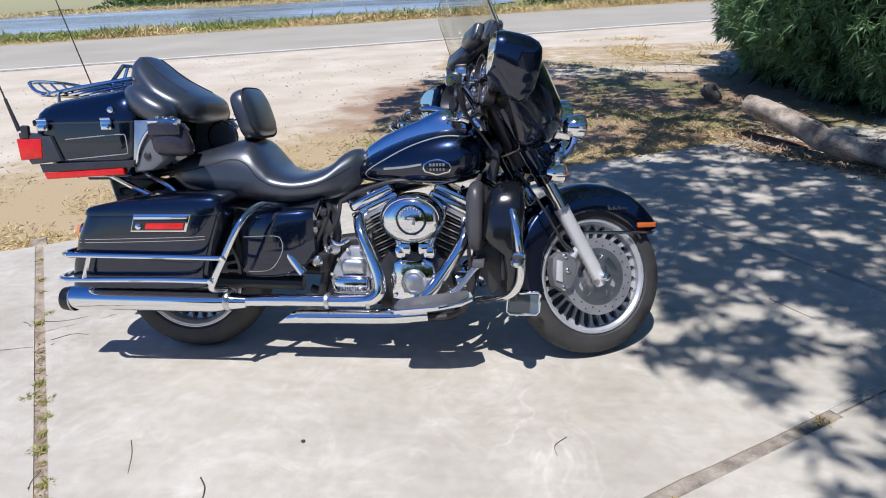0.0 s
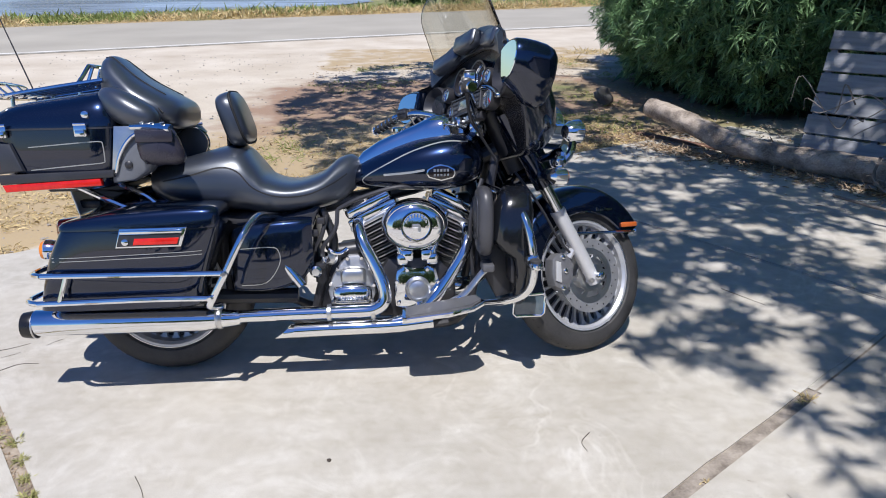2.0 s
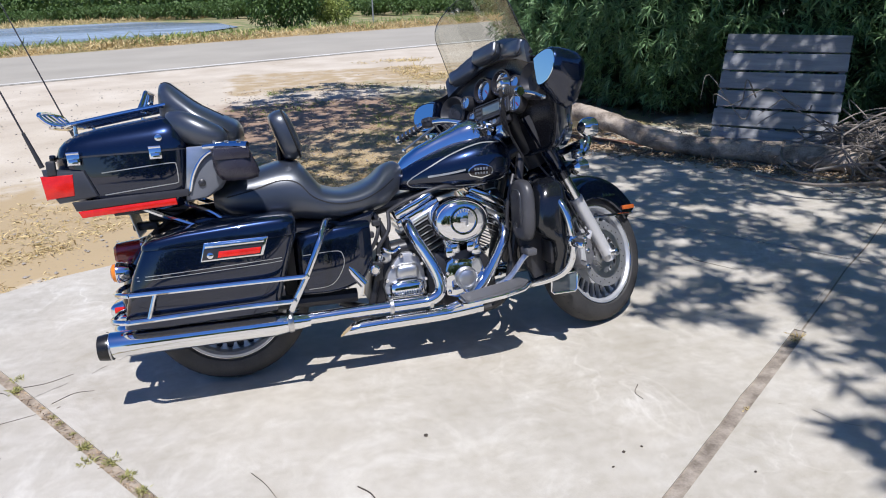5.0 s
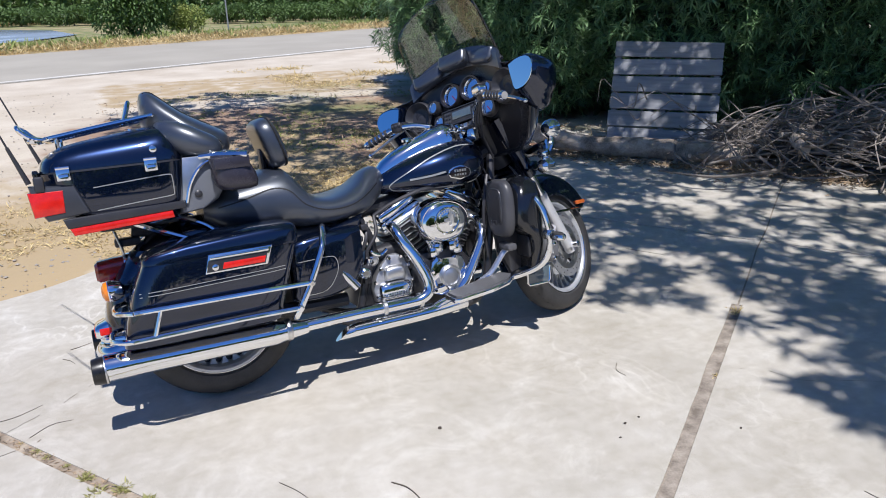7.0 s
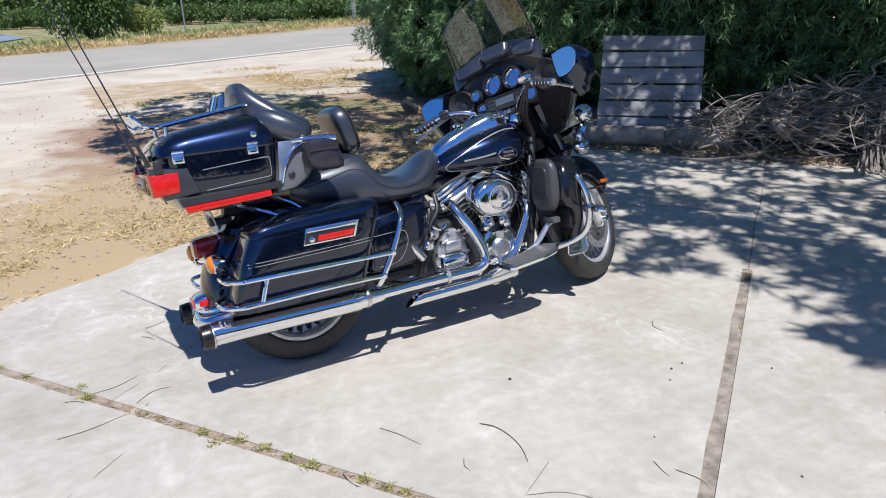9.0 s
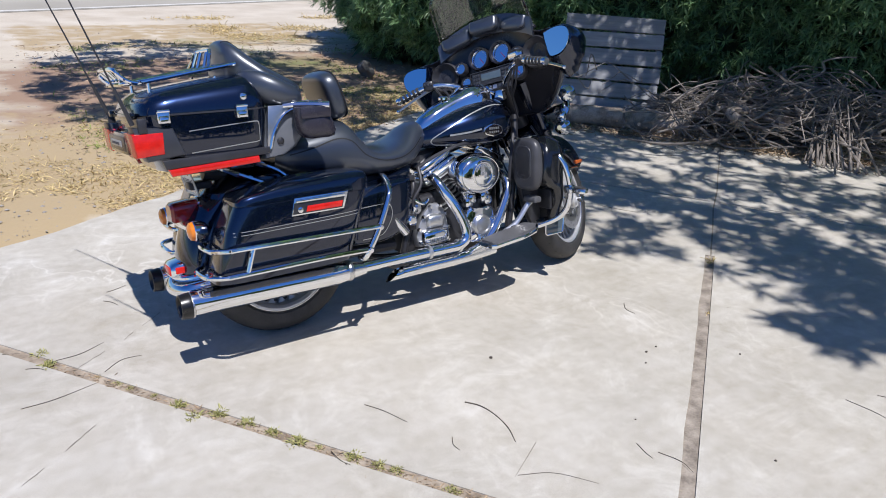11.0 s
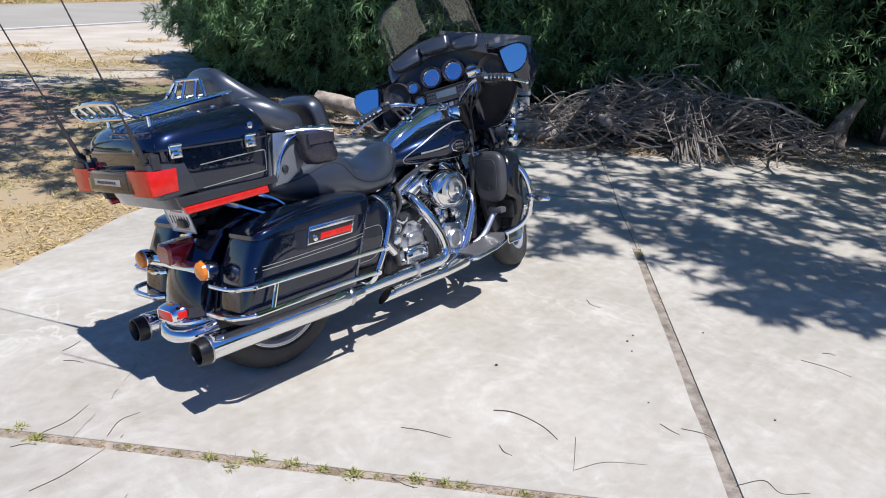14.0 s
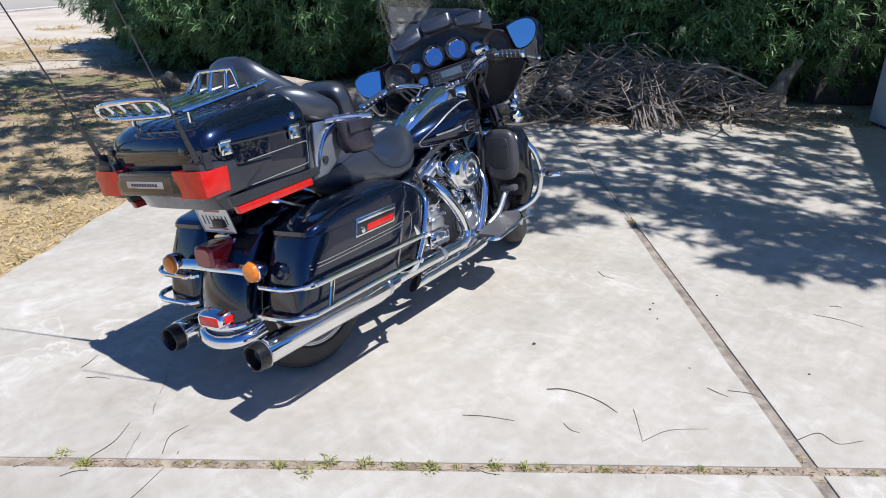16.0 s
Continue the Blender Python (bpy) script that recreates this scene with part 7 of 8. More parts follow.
# a shade tree whose limbs reach over the driveway
def shade_tree():
    root = thing("shade_tree", Matrix.Translation((6.3, 7.2, -0.05)), "large tree behind the hedge shading the driveway", "tree")
    trunk = [(0, 0, 0), (0.05, -0.1, 1.5), (-0.15, -0.2, 3.0), (-0.3, -0.5, 4.2)]
    part("trunk", bar(trunk, (0.26, 0.17), 14, 5), TRUNK, root, "rough brown trunk")
    ends = [(-2.2, -3.6, 5.0), (-3.6, -5.2, 5.2), (-4.6, -3.2, 5.4), (-5.6, -1.0, 5.4), (-5.8, 0.8, 5.5), (-4.2, 2.2, 5.6), (-1.5, -7.2, 5.0), (-3.2, -8.2, 5.0), (0.2, -6.0, 5.2), (-4.2, 0.6, 5.6), (-5.4, 1.8, 5.4), (-3.0, 2.6, 5.8)]
    for e in ends:
        e = Vector(e)
        s = Vector((-0.25, -0.4, 3.6 + 0.5 * rng.random()))
        part("limb", bar([s, s.lerp(e, 0.35) + Vector((0, 0, 0.35)), s.lerp(e, 0.7) + Vector((0, 0, 0.3)), e], (0.085, 0.018), 8, 5), TRUNK, root)
        for k in range(4):
            q0 = s.lerp(e, 0.45 + 0.15 * k) + Vector((0, 0, 0.28))
            q1 = q0 + Vector((rng.normal() * 0.7, rng.normal() * 0.7, 0.1 * rng.normal()))
            part("twig", bar([q0, q0.lerp(q1, 0.5) + Vector((0, 0, 0.08)), q1], (0.018, 0.006), 5, 3), TRUNK, root)
    pts = []
    tries = 0
    while tries < 42000:
        tries += 1
        gx, gy = -2.5 + 11.2 * rng.random(), 0.3 + 13.4 * rng.random()
        # how far the shade reaches towards the driveway's middle
        edge = float(np.interp(gy, (0.3, 0.74, 1.06, 1.36, 1.6, 1.95, 2.25, 2.45, 2.6, 2.95, 3.2, 4.0, 4.7, 5.4, 6.6, 8.5, 10.3, 11.3, 12.2, 13.0, 13.5), (0.95, 0.93, 0.86, 0.70, 0.8, 1.0, 1.12, 0.64, 0.62, 0.70, 0.72, 0.70, 0.35, -0.85, -1.4, -1.65, -1.35, -0.7, 0.1, 0.9, 2.6)))
        reach = gx - edge + (0.14 if gy < 4.4 else 0.30) * noise.noise((gx * 1.2, gy * 1.2, 0)) + 0.14 * noise.noise((gx * 3.5, gy * 3.5, 4))
        if reach < 0:
            continue
        if gy < 0.68 + 0.25 * noise.noise((gx * 2, 0, 3)):
            continue
        gap = (0.30 if gx < 2.6 and 2.4 < gy < 5.4 else 0.7) * noise.noise((gx * 1.5, gy * 1.5, 11)) + 0.55 * noise.noise((gx * 4.5, gy * 4.5, 2)) + 0.4 * noise.noise((gx * 9, gy * 9, 6))
        if gx < 2.4 and gy < 2.3:
            gap -= 0.14
        limit = 0.18 + 0.5 * (gx > 3.6) * (gy < 2.6)
        rim = (gx - 2.6) * 0.785 + (gy - 5.2) * 0.62
        if rim > -0.55:
            limit = 0.16 if rim > -0.1 else 0.20
        elif gx > 1.3 and gy < 3.6:
            limit = 0.20
        if gy > 5.4 and rim < 0.6:
            limit = max(limit, 0.10)
        if rim > (3.6 if gx > 3.5 and 6.4 < gy < 8.2 else 2.3 if gy > 6.4 else 4.6 if gx > 4.9 else 3.6 if gx > 3.3 and gy > 4.9 else 2.6 if gx > 4.3 else 1.3 if gy > 4.7 else 1.05):
            continue
        if (gx - 2.0) ** 2 + (gy - 6.05) ** 2 < 0.16:
            continue
        beside_log = abs((gx - 2.0) * 0.77 + (gy - 6.2) * 0.64)
        if 1.8 < gx < 3.1 and beside_log < 0.16 and rng.random() < 0.7:
            continue
        if gx > 1.7 and gy > 8.2 and rng.random() < 0.62:
            continue
        if gy < 2.2 and gx > 0.95:
            if gap > (0.30 if gx < 2.0 else 0.17) or rng.random() < (0.42 if gx < 2.0 else 0.66):
                continue
        elif rng.random() < (0.30 if 3.8 < gx < 5.0 and 6.0 < gy < 7.6 else 0.66 if 2.4 < gx < 3.7 and gy > 7.0 else 0.50 if 3.0 < gx < 4.5 and 5.1 < gy < 6.6 else 0.62 if 2.7 < gx < 4.6 and gy > 6.2 else 0.72 if gx < 1.4 and 2.2 < gy < 3.4 else 0.74 if gy > 5.4 else 0.80 if 2.0 < gx and gy < 4.0 and rim < -0.1 else 0.58 if rim < -0.1 else 0.60 if gx > 3.2 and gy < 5 else 0.3):
            continue
        if gap > limit + 0.10:
            continue
        h = 4.4 + 1.5 * rng.random()
        pts.append((gx - 0.07 * h, gy - 0.45 * h, h))
    c = np.array(pts) - np.array([6.3, 7.2, -0.05])
    leaf_object("crown", [whorls(c, np.tile([0, 0, 1.0], (len(c), 1)) + rng.normal(size=(len(c), 3)) * 0.5, 10, 0.140, 0.042, (40, 110))], LEAF, root, "loose green crown with gaps", "stuff")
    return root


shade_tree()


def log(pts, radii, name, label, category, cut=True):
    root = thing(name, Matrix.Translation(pts[0]), label, category)
    o = Vector(pts[0])
    path = smooth_path([Vector(p) - o for p in pts], 10)
    rs = np.interp(np.linspace(0, 1, len(path)), np.linspace(0, 1, len(radii)), radii)
    loops, side = [], None
    for i, p in enumerate(path):
        way = (path[min(i + 1, len(path) - 1)] - path[max(i - 1, 0)]).normalized()
        side = way.orthogonal().normalized() if side is None else (side - way * side.dot(way)).normalized()
        up = way.cross(side)
        loops.append([p + (side * math.cos(a) + up * math.sin(a)) * rs[i] * (1 + 0.20 * noise.noise((math.cos(a) * 1.2 + i * 0.16, math.sin(a) * 1.2, i * 0.25)) + 0.08 * noise.noise((a * 4, i * 0.7, 3))) for a in [2 * math.pi * k / 22 for k in range(22)]])
    part("bark", rings(bmesh.new(), loops), BARK, root, "weathered grey-brown bark", angle=60)
    if cut:
        way = (path[0] - path[1]).normalized()
        m = Matrix.Translation(path[0] + way * 0.003) @ way.to_track_quat("Z", "Y").to_matrix().to_4x4()
        part("cut_end", lathe([(rs[0] * 0.93, 0), (rs[0] * 0.90, 0.006), (rs[0] * 0.3, 0.007), (0.004, 0.006)], 22, axis="z"), CUTWOOD, root, "sawn pale end", m)
    return root


log([(1.92, 6.22, 0.28), (2.1, 5.85, 0.23), (2.3, 5.48, 0.145), (2.6, 5.15, 0.10), (2.92, 4.85, 0.095), (3.2, 4.5, 0.10), (3.42, 4.15, 0.095)], [0.084, 0.086, 0.088, 0.086, 0.088, 0.090, 0.088], "log", "bent weathered log lying along the driveway edge", "log")
log([(5.05, 2.95, 0.10), (5.3, 2.95, 0.28), (5.45, 2.95, 0.46)], [0.11, 0.13, 0.12], "log", "short log leaning in the shade by the brush pile", "log")
log([(5.75, 2.25, 0.0), (5.8, 2.25, 0.18), (5.86, 2.2, 0.36), (5.95, 2.1, 0.52)], [0.12, 0.10, 0.07, 0.03], "tree_stump", "old stump with a broken branch in the shade", "stump", False)
root = thing("stone", Matrix.Translation((2.0, 7.95, -0.03)), "rough grey stone at the foot of the hedge", "stone")
bm = bmesh.new()
bmesh.ops.create_icosphere(bm, subdivisions=3, radius=0.11)
for v in bm.verts:
    v.co *= 0.85 + 0.55 * noise.noise(v.co * 11) + 0.25 * noise.noise(v.co * 27)
    v.co.z = max(v.co.z * 1.0 + 0.12, -0.03)
part("block", bm, ROCK, root, angle=50)


root = thing("old_board", Matrix.Translation((2.15, 6.05, 0.012)) @ Matrix.Rotation(radians(-52), 4, "Z"), "thin reddish brown board lying under the log", "board")
part("plank", box((0.85, 0.07, 0.02), (0, 0, 0), 0.003, 1), CUTBROWN, root)


def pallet(m, length, width, boards, label, group="wooden pallets"):
    """A wooden pallet: boards across three runners."""
    root = thing("wooden_pallet", m, label, "pallet", group)
    w = length / boards
    for k in range(boards):
        bm = box((width, w * 0.88, 0.02), (0, 0, 0), 0.003, 1)
        part("board", bm, PALLET, root, xf=Matrix.Translation((0.006 * rng.normal(), -length / 2 + w * (k + 0.5), 0.05)) @ Matrix.Rotation(radians(0.5 * rng.normal()), 4, "Z"))
    for x in (-0.46, 0, 0.46):
        part("runner", box((0.05, length * 0.98, 0.085), (x * width, 0, -0.005), 0.003, 1), PALLET, root)
    for k in (0, boards - 1):
        part("bottom_board", box((width, 0.09, 0.018), (0, -length / 2 + 0.05 + k * (length - 0.1) / (boards - 1), -0.057), 0.003, 1), PALLET, root)
    return root


# leaning against the hedge
pallet(Matrix.Translation((3.418, 5.249, 0.485)) @ Matrix.Rotation(radians(-44), 4, "Z") @ Matrix.Rotation(radians(65), 4, "X"), 1.03, 1.0, 6, "weathered grey wooden pallet leaning against the hedge")
pallet(Matrix.Translation((4.40, 4.02, 0.07)) @ Matrix.Rotation(radians(-56), 4, "Z"), 1.0, 1.6, 7, "weathered wooden pallet lying under the brush pile")


# ---- brush pile ----
def brush_pile():
    at = Vector((4.15, 3.65, 0))
    root = thing("brush_pile", Matrix.Translation(at), "tangled pile of dry grey branches on a pallet", "branches")
    along = Vector((0.62, -0.785, 0))
    deep = Vector((0.785, 0.62, 0))

    def height(s):
        return 0.55 * max(0.0, 1 - (abs(s - 0.2) / 1.6) ** 2)

    loose_v = bmesh.new()
    for k in range(760):
        s = -1.25 + 2.85 * rng.random()
        d = rng.normal() * 0.30
        top = height(s)
        z = 0.06 + top * rng.random() ** 0.7 * (1 - 0.5 * min(1, abs(d) / 0.7))
        c = along * s + deep * d + Vector((0, 0, z))
        yaw = math.atan2(along.y, along.x) + rng.normal() * 1.05
        tilt = rng.normal() * 0.24
        way = Vector((math.cos(yaw) * math.cos(tilt), math.sin(yaw) * math.cos(tilt), math.sin(tilt)))
        length = 0.3 + 0.75 * rng.random() ** 1.5
        pts = []
        bend = Vector((rng.normal(), rng.normal(), rng.normal())) * 0.12 * length
        kink = Vector((rng.normal(), rng.normal(), rng.normal())) * 0.085 * length
        for t in (-0.5, -0.2, 0.15, 0.5):
            p = c + way * (t * length) + bend * (1 - 4 * t * t) + kink * (1 if t == 0.15 else 0)
            p.z = max(p.z, 0.015)
            pts.append(p)
        r = 0.0032 + 0.0098 * rng.random() ** 2.4
        if k < 240:
            part("branch", bar(pts, (r * 1.7, r * 0.8), 6, 4), STICK, root)
        else:
            tube(loose_v, pts, (r * 1.1, r * 0.5), 4, 3)
    # an upright bundle at the front
    f = -deep * 0.75 + along * 0.28
    for k in range(34):
        b = f + along * (0.15 * rng.normal()) + deep * (0.10 * rng.normal())
        t = f * 0.55 + along * (0.12 + 0.13 * rng.normal()) + deep * 0.25 + Vector((0, 0, 0.30 + 0.38 * rng.random()))
        b.z = 0.012
        part("branch", bar([b, b.lerp(t, 0.5) + Vector((0.03 * rng.normal(), 0.03 * rng.normal(), 0.03)), t], (0.007 + 0.006 * rng.random(), 0.003), 5, 3), STICK, root)
    # long thin ones that stick out over the log
    for k in range(7):
        b = along * (-1.2 + 0.4 * rng.normal()) + Vector((0, 0, 0.25 + 0.25 * rng.random()))
        t = b - along * (0.35 + 0.5 * rng.random()) - deep * (0.35 * rng.random()) + Vector((0, 0, 0.2 * rng.normal()))
        t.z = max(t.z, 0.04)
        t = b.lerp(t, 0.75)
        m = [b.lerp(t, q) + Vector((0.07 * rng.normal(), 0.07 * rng.normal(), 0.05 + 0.07 * rng.normal())) for q in (0.25, 0.5, 0.8)]
        part("branch", bar([b, *m, t], (0.007, 0.0025), 5, 4), STICK, root)
    part("twig_tangle", loose_v, STICKS, root, "thin grey twigs", kind="stuff")
    for x, y, z, r in ((-0.15, 0.05, 0.26, 0.055), (0.45, -0.45, 0.20, 0.05), (-0.55, 0.22, 0.26, 0.045)):
        part("thick_branch", bar([(x - 0.2, y - 0.25, z), (x, y, z + 0.03), (x + 0.22, y - 0.2, z + 0.02)], (r, r * 0.85), 12, 4), BARK, root)
    part("bare_limb", bar([(0.15, 0.05, 0.50), (0.24, -0.10, 0.66), (0.27, -0.06, 0.74), (0.38, -0.16, 0.79), (0.44, -0.26, 0.80)], (0.014, 0.006), 7, 5), STICK, root)
    return root


brush_pile()


def litter():
    """Dead leaves and chips along the edge of the driveway."""
    n = 5200
    s = rng.random(n)
    p0, p1 = np.array([2.1, 6.6]), np.array([5.9, 1.5])
    xy = p0 + (p1 - p0) * s[:, None] + np.stack([np.full(n, -0.5), np.full(n, -0.36)], 1) * (rng.normal(size=n) * 0.45 + 0.35)[:, None]
    k = 2600
    s2 = rng.random(k)
    q0, q1 = np.array([1.95, 6.05]), np.array([4.3, 2.9])
    xy = np.concatenate([xy, q0 + (q1 - q0) * s2[:, None] + np.stack([np.full(k, -0.78), np.full(k, -0.62)], 1) * (0.08 + np.abs(rng.normal(size=k)) * 0.10)[:, None]])
    m = 2600
    xy2 = np.stack([rng.random(m) * 5.4 - 1.6, rng.random(m) * 6 + 5.4], 1)
    xy = np.concatenate([xy, xy2])
    k = len(xy)
    base = np.concatenate([xy, np.full((k, 1), 0.008)], 1)
    way = np.concatenate([rng.normal(size=(k, 2)), np.abs(rng.normal(size=(k, 1))) * 0.25], 1)
    leaf_object("leaf_litter", [leaf_geometry(base, way, 0.02 + 0.07 * rng.random(k), 0.012, 0.05)], LITTER, None, "dry brown leaves and chips", "stuff")


litter()


def tuft(x, y, size, material, group, name, label, blades=90, z=0.0):
    root = thing(name, Matrix.Translation((x, y, z)), label, "weed", group)
    spread = rng.normal(size=(blades, 3)) * [size * 0.19, size * 0.19, 0]
    w = unit(spread / size * 2.2 + rng.normal(size=(blades, 3)) * [0.5, 0.5, 0.2] + [0, 0, 0.75])
    b = spread * 0.6
    b[:, 2] = -0.008
    leaf_object("rosette", [leaf_geometry(b, w, size * (0.15 + 0.22 * rng.random(blades)), size * 0.055, 0.3)], material, root)
    return root


for x, y, s in ((-2.111, 2.767, 0.085), (-2.097, 2.667, 0.095), (-1.739, 2.174, 0.09), (-1.711, 2.083, 0.085), (-1.624, 2.059, 0.095), (-1.561, 1.965, 0.085), (-1.501, 1.87, 0.075), (-1.451, 1.781, 0.10), (-1.319, 1.624, 0.085), (-1.27, 1.545, 0.075), (-1.233, 1.496, 0.065),
                (-1.13, 1.332, 0.065), (-0.93, 1.08, 0.065), (-2.30, 3.00, 0.07), (-2.42, 3.15, 0.08), (-1.895, 2.423, 0.05), (-1.862, 2.367, 0.045), (-2.62, 3.42, 0.07), (-0.62, 0.62, 0.05), (-1.02, 1.20, 0.04), (-1.798, 2.279, 0.045), (-1.95, 2.50, 0.035), (-1.40, 1.72, 0.045)):
    green = s > 0.07
    tuft(x, y, s, WEED if green else STRAW if s < 0.045 else WEED, "weeds in the joint", "weed", "small green weed growing in the slab joint")
tuft(1.15, 2.13, 0.11, STRAW, "dry weeds in the board joint", "weed", "dry straw-coloured weed growing in the joint", 34)
tuft(1.12, 2.11, 0.07, WEED, "dry weeds in the board joint", "weed", "dry straw-coloured weed growing in the joint", 18)
tuft(0.60, 1.72, 0.06, STRAW, "dry weeds in the board joint", "weed", "dry straw-coloured weed growing in the joint", 22)
tuft(-0.68, 0.83, 0.06, STRAW, "dry weeds in the board joint", "weed", "dry straw-coloured weed growing in the joint", 22)
tuft(-1.87, 2.73, 0.035, WEED, "weeds in the joint", "weed", "small green weed growing in the slab joint", 16)


def joint_debris():
    """Dry bits lying in the open slab joint."""
    k = 1500
    v = rng.random(k) * 6.0 - 2.6
    base = np.array([tuple(from_uv(A + 0.016 * d, q, -0.003)) for d, q in zip(rng.normal(size=k), v)])
    way = np.concatenate([rng.normal(size=(k, 2)), np.abs(rng.normal(size=(k, 1))) * 0.12], 1)
    leaf_object("joint_debris", [leaf_geometry(base, way, 0.008 + 0.022 * rng.random(k), 0.004, 0.05)], LITTER, None, "dry straw and chips lying in the slab joint", "stuff")


joint_debris()


def twig(pts, r=0.0022):
    o = Vector((*pts[0], 0.0012))
    root = thing("twig", Matrix.Translation(o), "thin dark twig lying on the concrete", "twig", "twigs on the concrete")
    way = []
    for i, (x, y) in enumerate(pts):
        way.append(Vector((x + 0.006 * noise.noise((x * 9, y * 9, 1)), y + 0.006 * noise.noise((x * 9, y * 9, 6)), 0.0012 + 0.0012 * (i % 2))) - o)
    part("stick", bar(way, (r, r * 0.45), 6, 6), TWIG, root)


for pts in ([(-0.836, 1.693), (-0.797, 1.642), (-0.782, 1.573), (-0.79, 1.491), (-0.81, 1.417)], [(-1.165, 1.855), (-1.12, 1.784), (-1.078, 1.693)], [(-0.75, 1.38), (-0.84, 1.33), (-0.92, 1.28)], [(-0.91, 1.28), (-0.80, 1.23), (-0.71, 1.12)], [(-0.45, 1.20), (-0.46, 1.15), (-0.46, 1.12)],
            [(-0.42, 1.13), (-0.39, 1.06), (-0.40, 1.0)], [(-0.59, 0.86), (-0.50, 0.80), (-0.52, 0.74), (-0.45, 0.67)], [(0.48, 0.98), (0.50, 0.87), (0.49, 0.78)], [(0.62, 0.93), (0.64, 0.90), (0.64, 0.88)], [(-2.065, 2.679), (-1.981, 2.692), (-1.89, 2.742)],
            [(-1.921, 2.516), (-1.855, 2.569), (-1.779, 2.573)], [(-1.80, 3.20), (-1.76, 3.21), (-1.71, 3.24)], [(-1.83, 3.12), (-1.80, 3.09), (-1.78, 3.05)], [(-2.24, 2.83), (-2.18, 2.80)], [(-2.208, 2.407), (-2.103, 2.413), (-1.962, 2.448)], [(-0.988, 1.544), (-1.006, 1.508), (-1.003, 1.476)],
            [(0.30, 1.98), (0.26, 1.93), (0.27, 1.88)], [(1.23, 3.06), (1.30, 2.96), (1.36, 2.87)], [(-2.173, 2.671), (-2.136, 2.657), (-2.107, 2.629)], [(-1.376, 1.682), (-1.37, 1.627), (-1.35, 1.587)]):
    twig(pts, 0.0026 if pts[0] == (-0.836, 1.693) else 0.0009 if pts[0] in ((-0.75, 1.38), (-0.91, 1.28)) else 0.0014)
for x, y, r in ((-0.565, 1.89, 0.008), (0.05, 1.61, 0.006), (0.12, 1.62, 0.005), (-0.35, 1.30, 0.004), (-0.02, 1.55, 0.004), (-1.36, 1.60, 0.004), (0.4, 1.4, 0.005), (-0.1, 0.9, 0.005)):
    root = thing("pebble", Matrix.Translation((x, y, r * 0.5)), "small dark chip on the concrete", "pebble", "chips on the concrete")
    bm = bmesh.new()
    bmesh.ops.create_icosphere(bm, subdivisions=1, radius=r)
    for v in bm.verts:
        v.co = Vector((v.co.x * (1 + 0.4 * rng.normal()), v.co.y, v.co.z * 0.6))
    part("chip", bm, TWIG, root)


# ---- gravel in the dirt ----
def gravel(n):
    """Many small stones strewn over the dirt beside the concrete."""
    verts, faces = [], []
    shape = ((1, 0, 0), (-1, 0, 0), (0, 1, 0), (0, -1, 0), (0, 0, 1), (0, 0, -1))
    tri = ((0, 2, 4), (2, 1, 4), (1, 3, 4), (3, 0, 4), (2, 0, 5), (1, 2, 5), (3, 1, 5), (0, 3, 5))
    while len(verts) < 6 * n:
        x, y = -8 + 11 * rng.random(), 1.5 + 12 * rng.random()
        p = Vector((x, y, 0))
        edge = p.dot(V) - pavement_edge(p.dot(U))
        if edge < 0.03 or rng.random() > 0.15 + math.exp(-edge / 1.2):
            continue
        r = 0.004 + 0.012 * rng.random() ** 3
        at, z = len(verts), ground_height(x, y)
        for dx, dy, dz in shape:
            k = r * (0.7 + 0.6 * rng.random())
            verts.append((x + dx * k, y + dy * k, z + 0.3 * r + dz * k * 0.6))
        faces += [tuple(at + i for i in f) for f in tri]
    raw("gravel", verts, faces, STONE, None, "small grey and tan stones in the dirt", "stuff")


gravel(5000)


# ---- grass on the dirt, verge and far plants ----
def blades_field(name, xy, size, material, label, spread=0.06, per=5, flat=0.35):
    k = len(xy)
    z = np.array([ground_height(x, y) for x, y in xy])
    c = np.repeat(np.concatenate([xy, z[:, None]], 1), per, 0)
    n = len(c)
    c[:, :2] += rng.normal(size=(n, 2)) * spread
    w = unit(rng.normal(size=(n, 3)) * [1, 1, 0.2] * flat + [0, 0, 0.6])
    s = np.repeat(size * (0.5 + 0.9 * rng.random(k)), per) * (0.6 + 0.7 * rng.random(n))
    return leaf_object(name, [leaf_geometry(c, w, s, s * 0.10 + 0.002, 0.2)], material, None, label, "stuff")


def scatter(n, test, x0, x1, y0, y1):
    out = []
    for _ in range(n * 20):
        x, y = x0 + (x1 - x0) * rng.random(), y0 + (y1 - y0) * rng.random()
        if test(x, y):
            out.append((x, y))
            if len(out) >= n:
                break
    return np.array(out)


def beyond_edge(x, y):
    p = Vector((x, y, 0))
    return p.dot(V) - pavement_edge(p.dot(U))


bits = []
for k in range(1300):
    v = -1.0 + 5.2 * rng.random()
    if noise.noise((v * 2.6, 0, 5)) > -0.12:
        p = V * v + U * (A + 0.036 * rng.normal())
        bits.append((p.x, p.y))
blades_field("dry_grass", np.array(bits), 0.020, STRAW, "dry straw bits caught along the open joint", 0.02, 3, 2.2)
near = scatter(5200, lambda x, y: 0.02 < beyond_edge(x, y) < 0.25 + 2.2 * rng.random() ** 3 and Vector((x, y, 0)).dot(U) < 5.5 and noise.noise((x * 1.3, y * 1.3, 0)) > -0.25, -7, 3.0, 1.5, 10)
blades_field("dry_grass", near, 0.05, STRAW, "short dry straw along the edge of the concrete", 0.04, 6, 1.4)
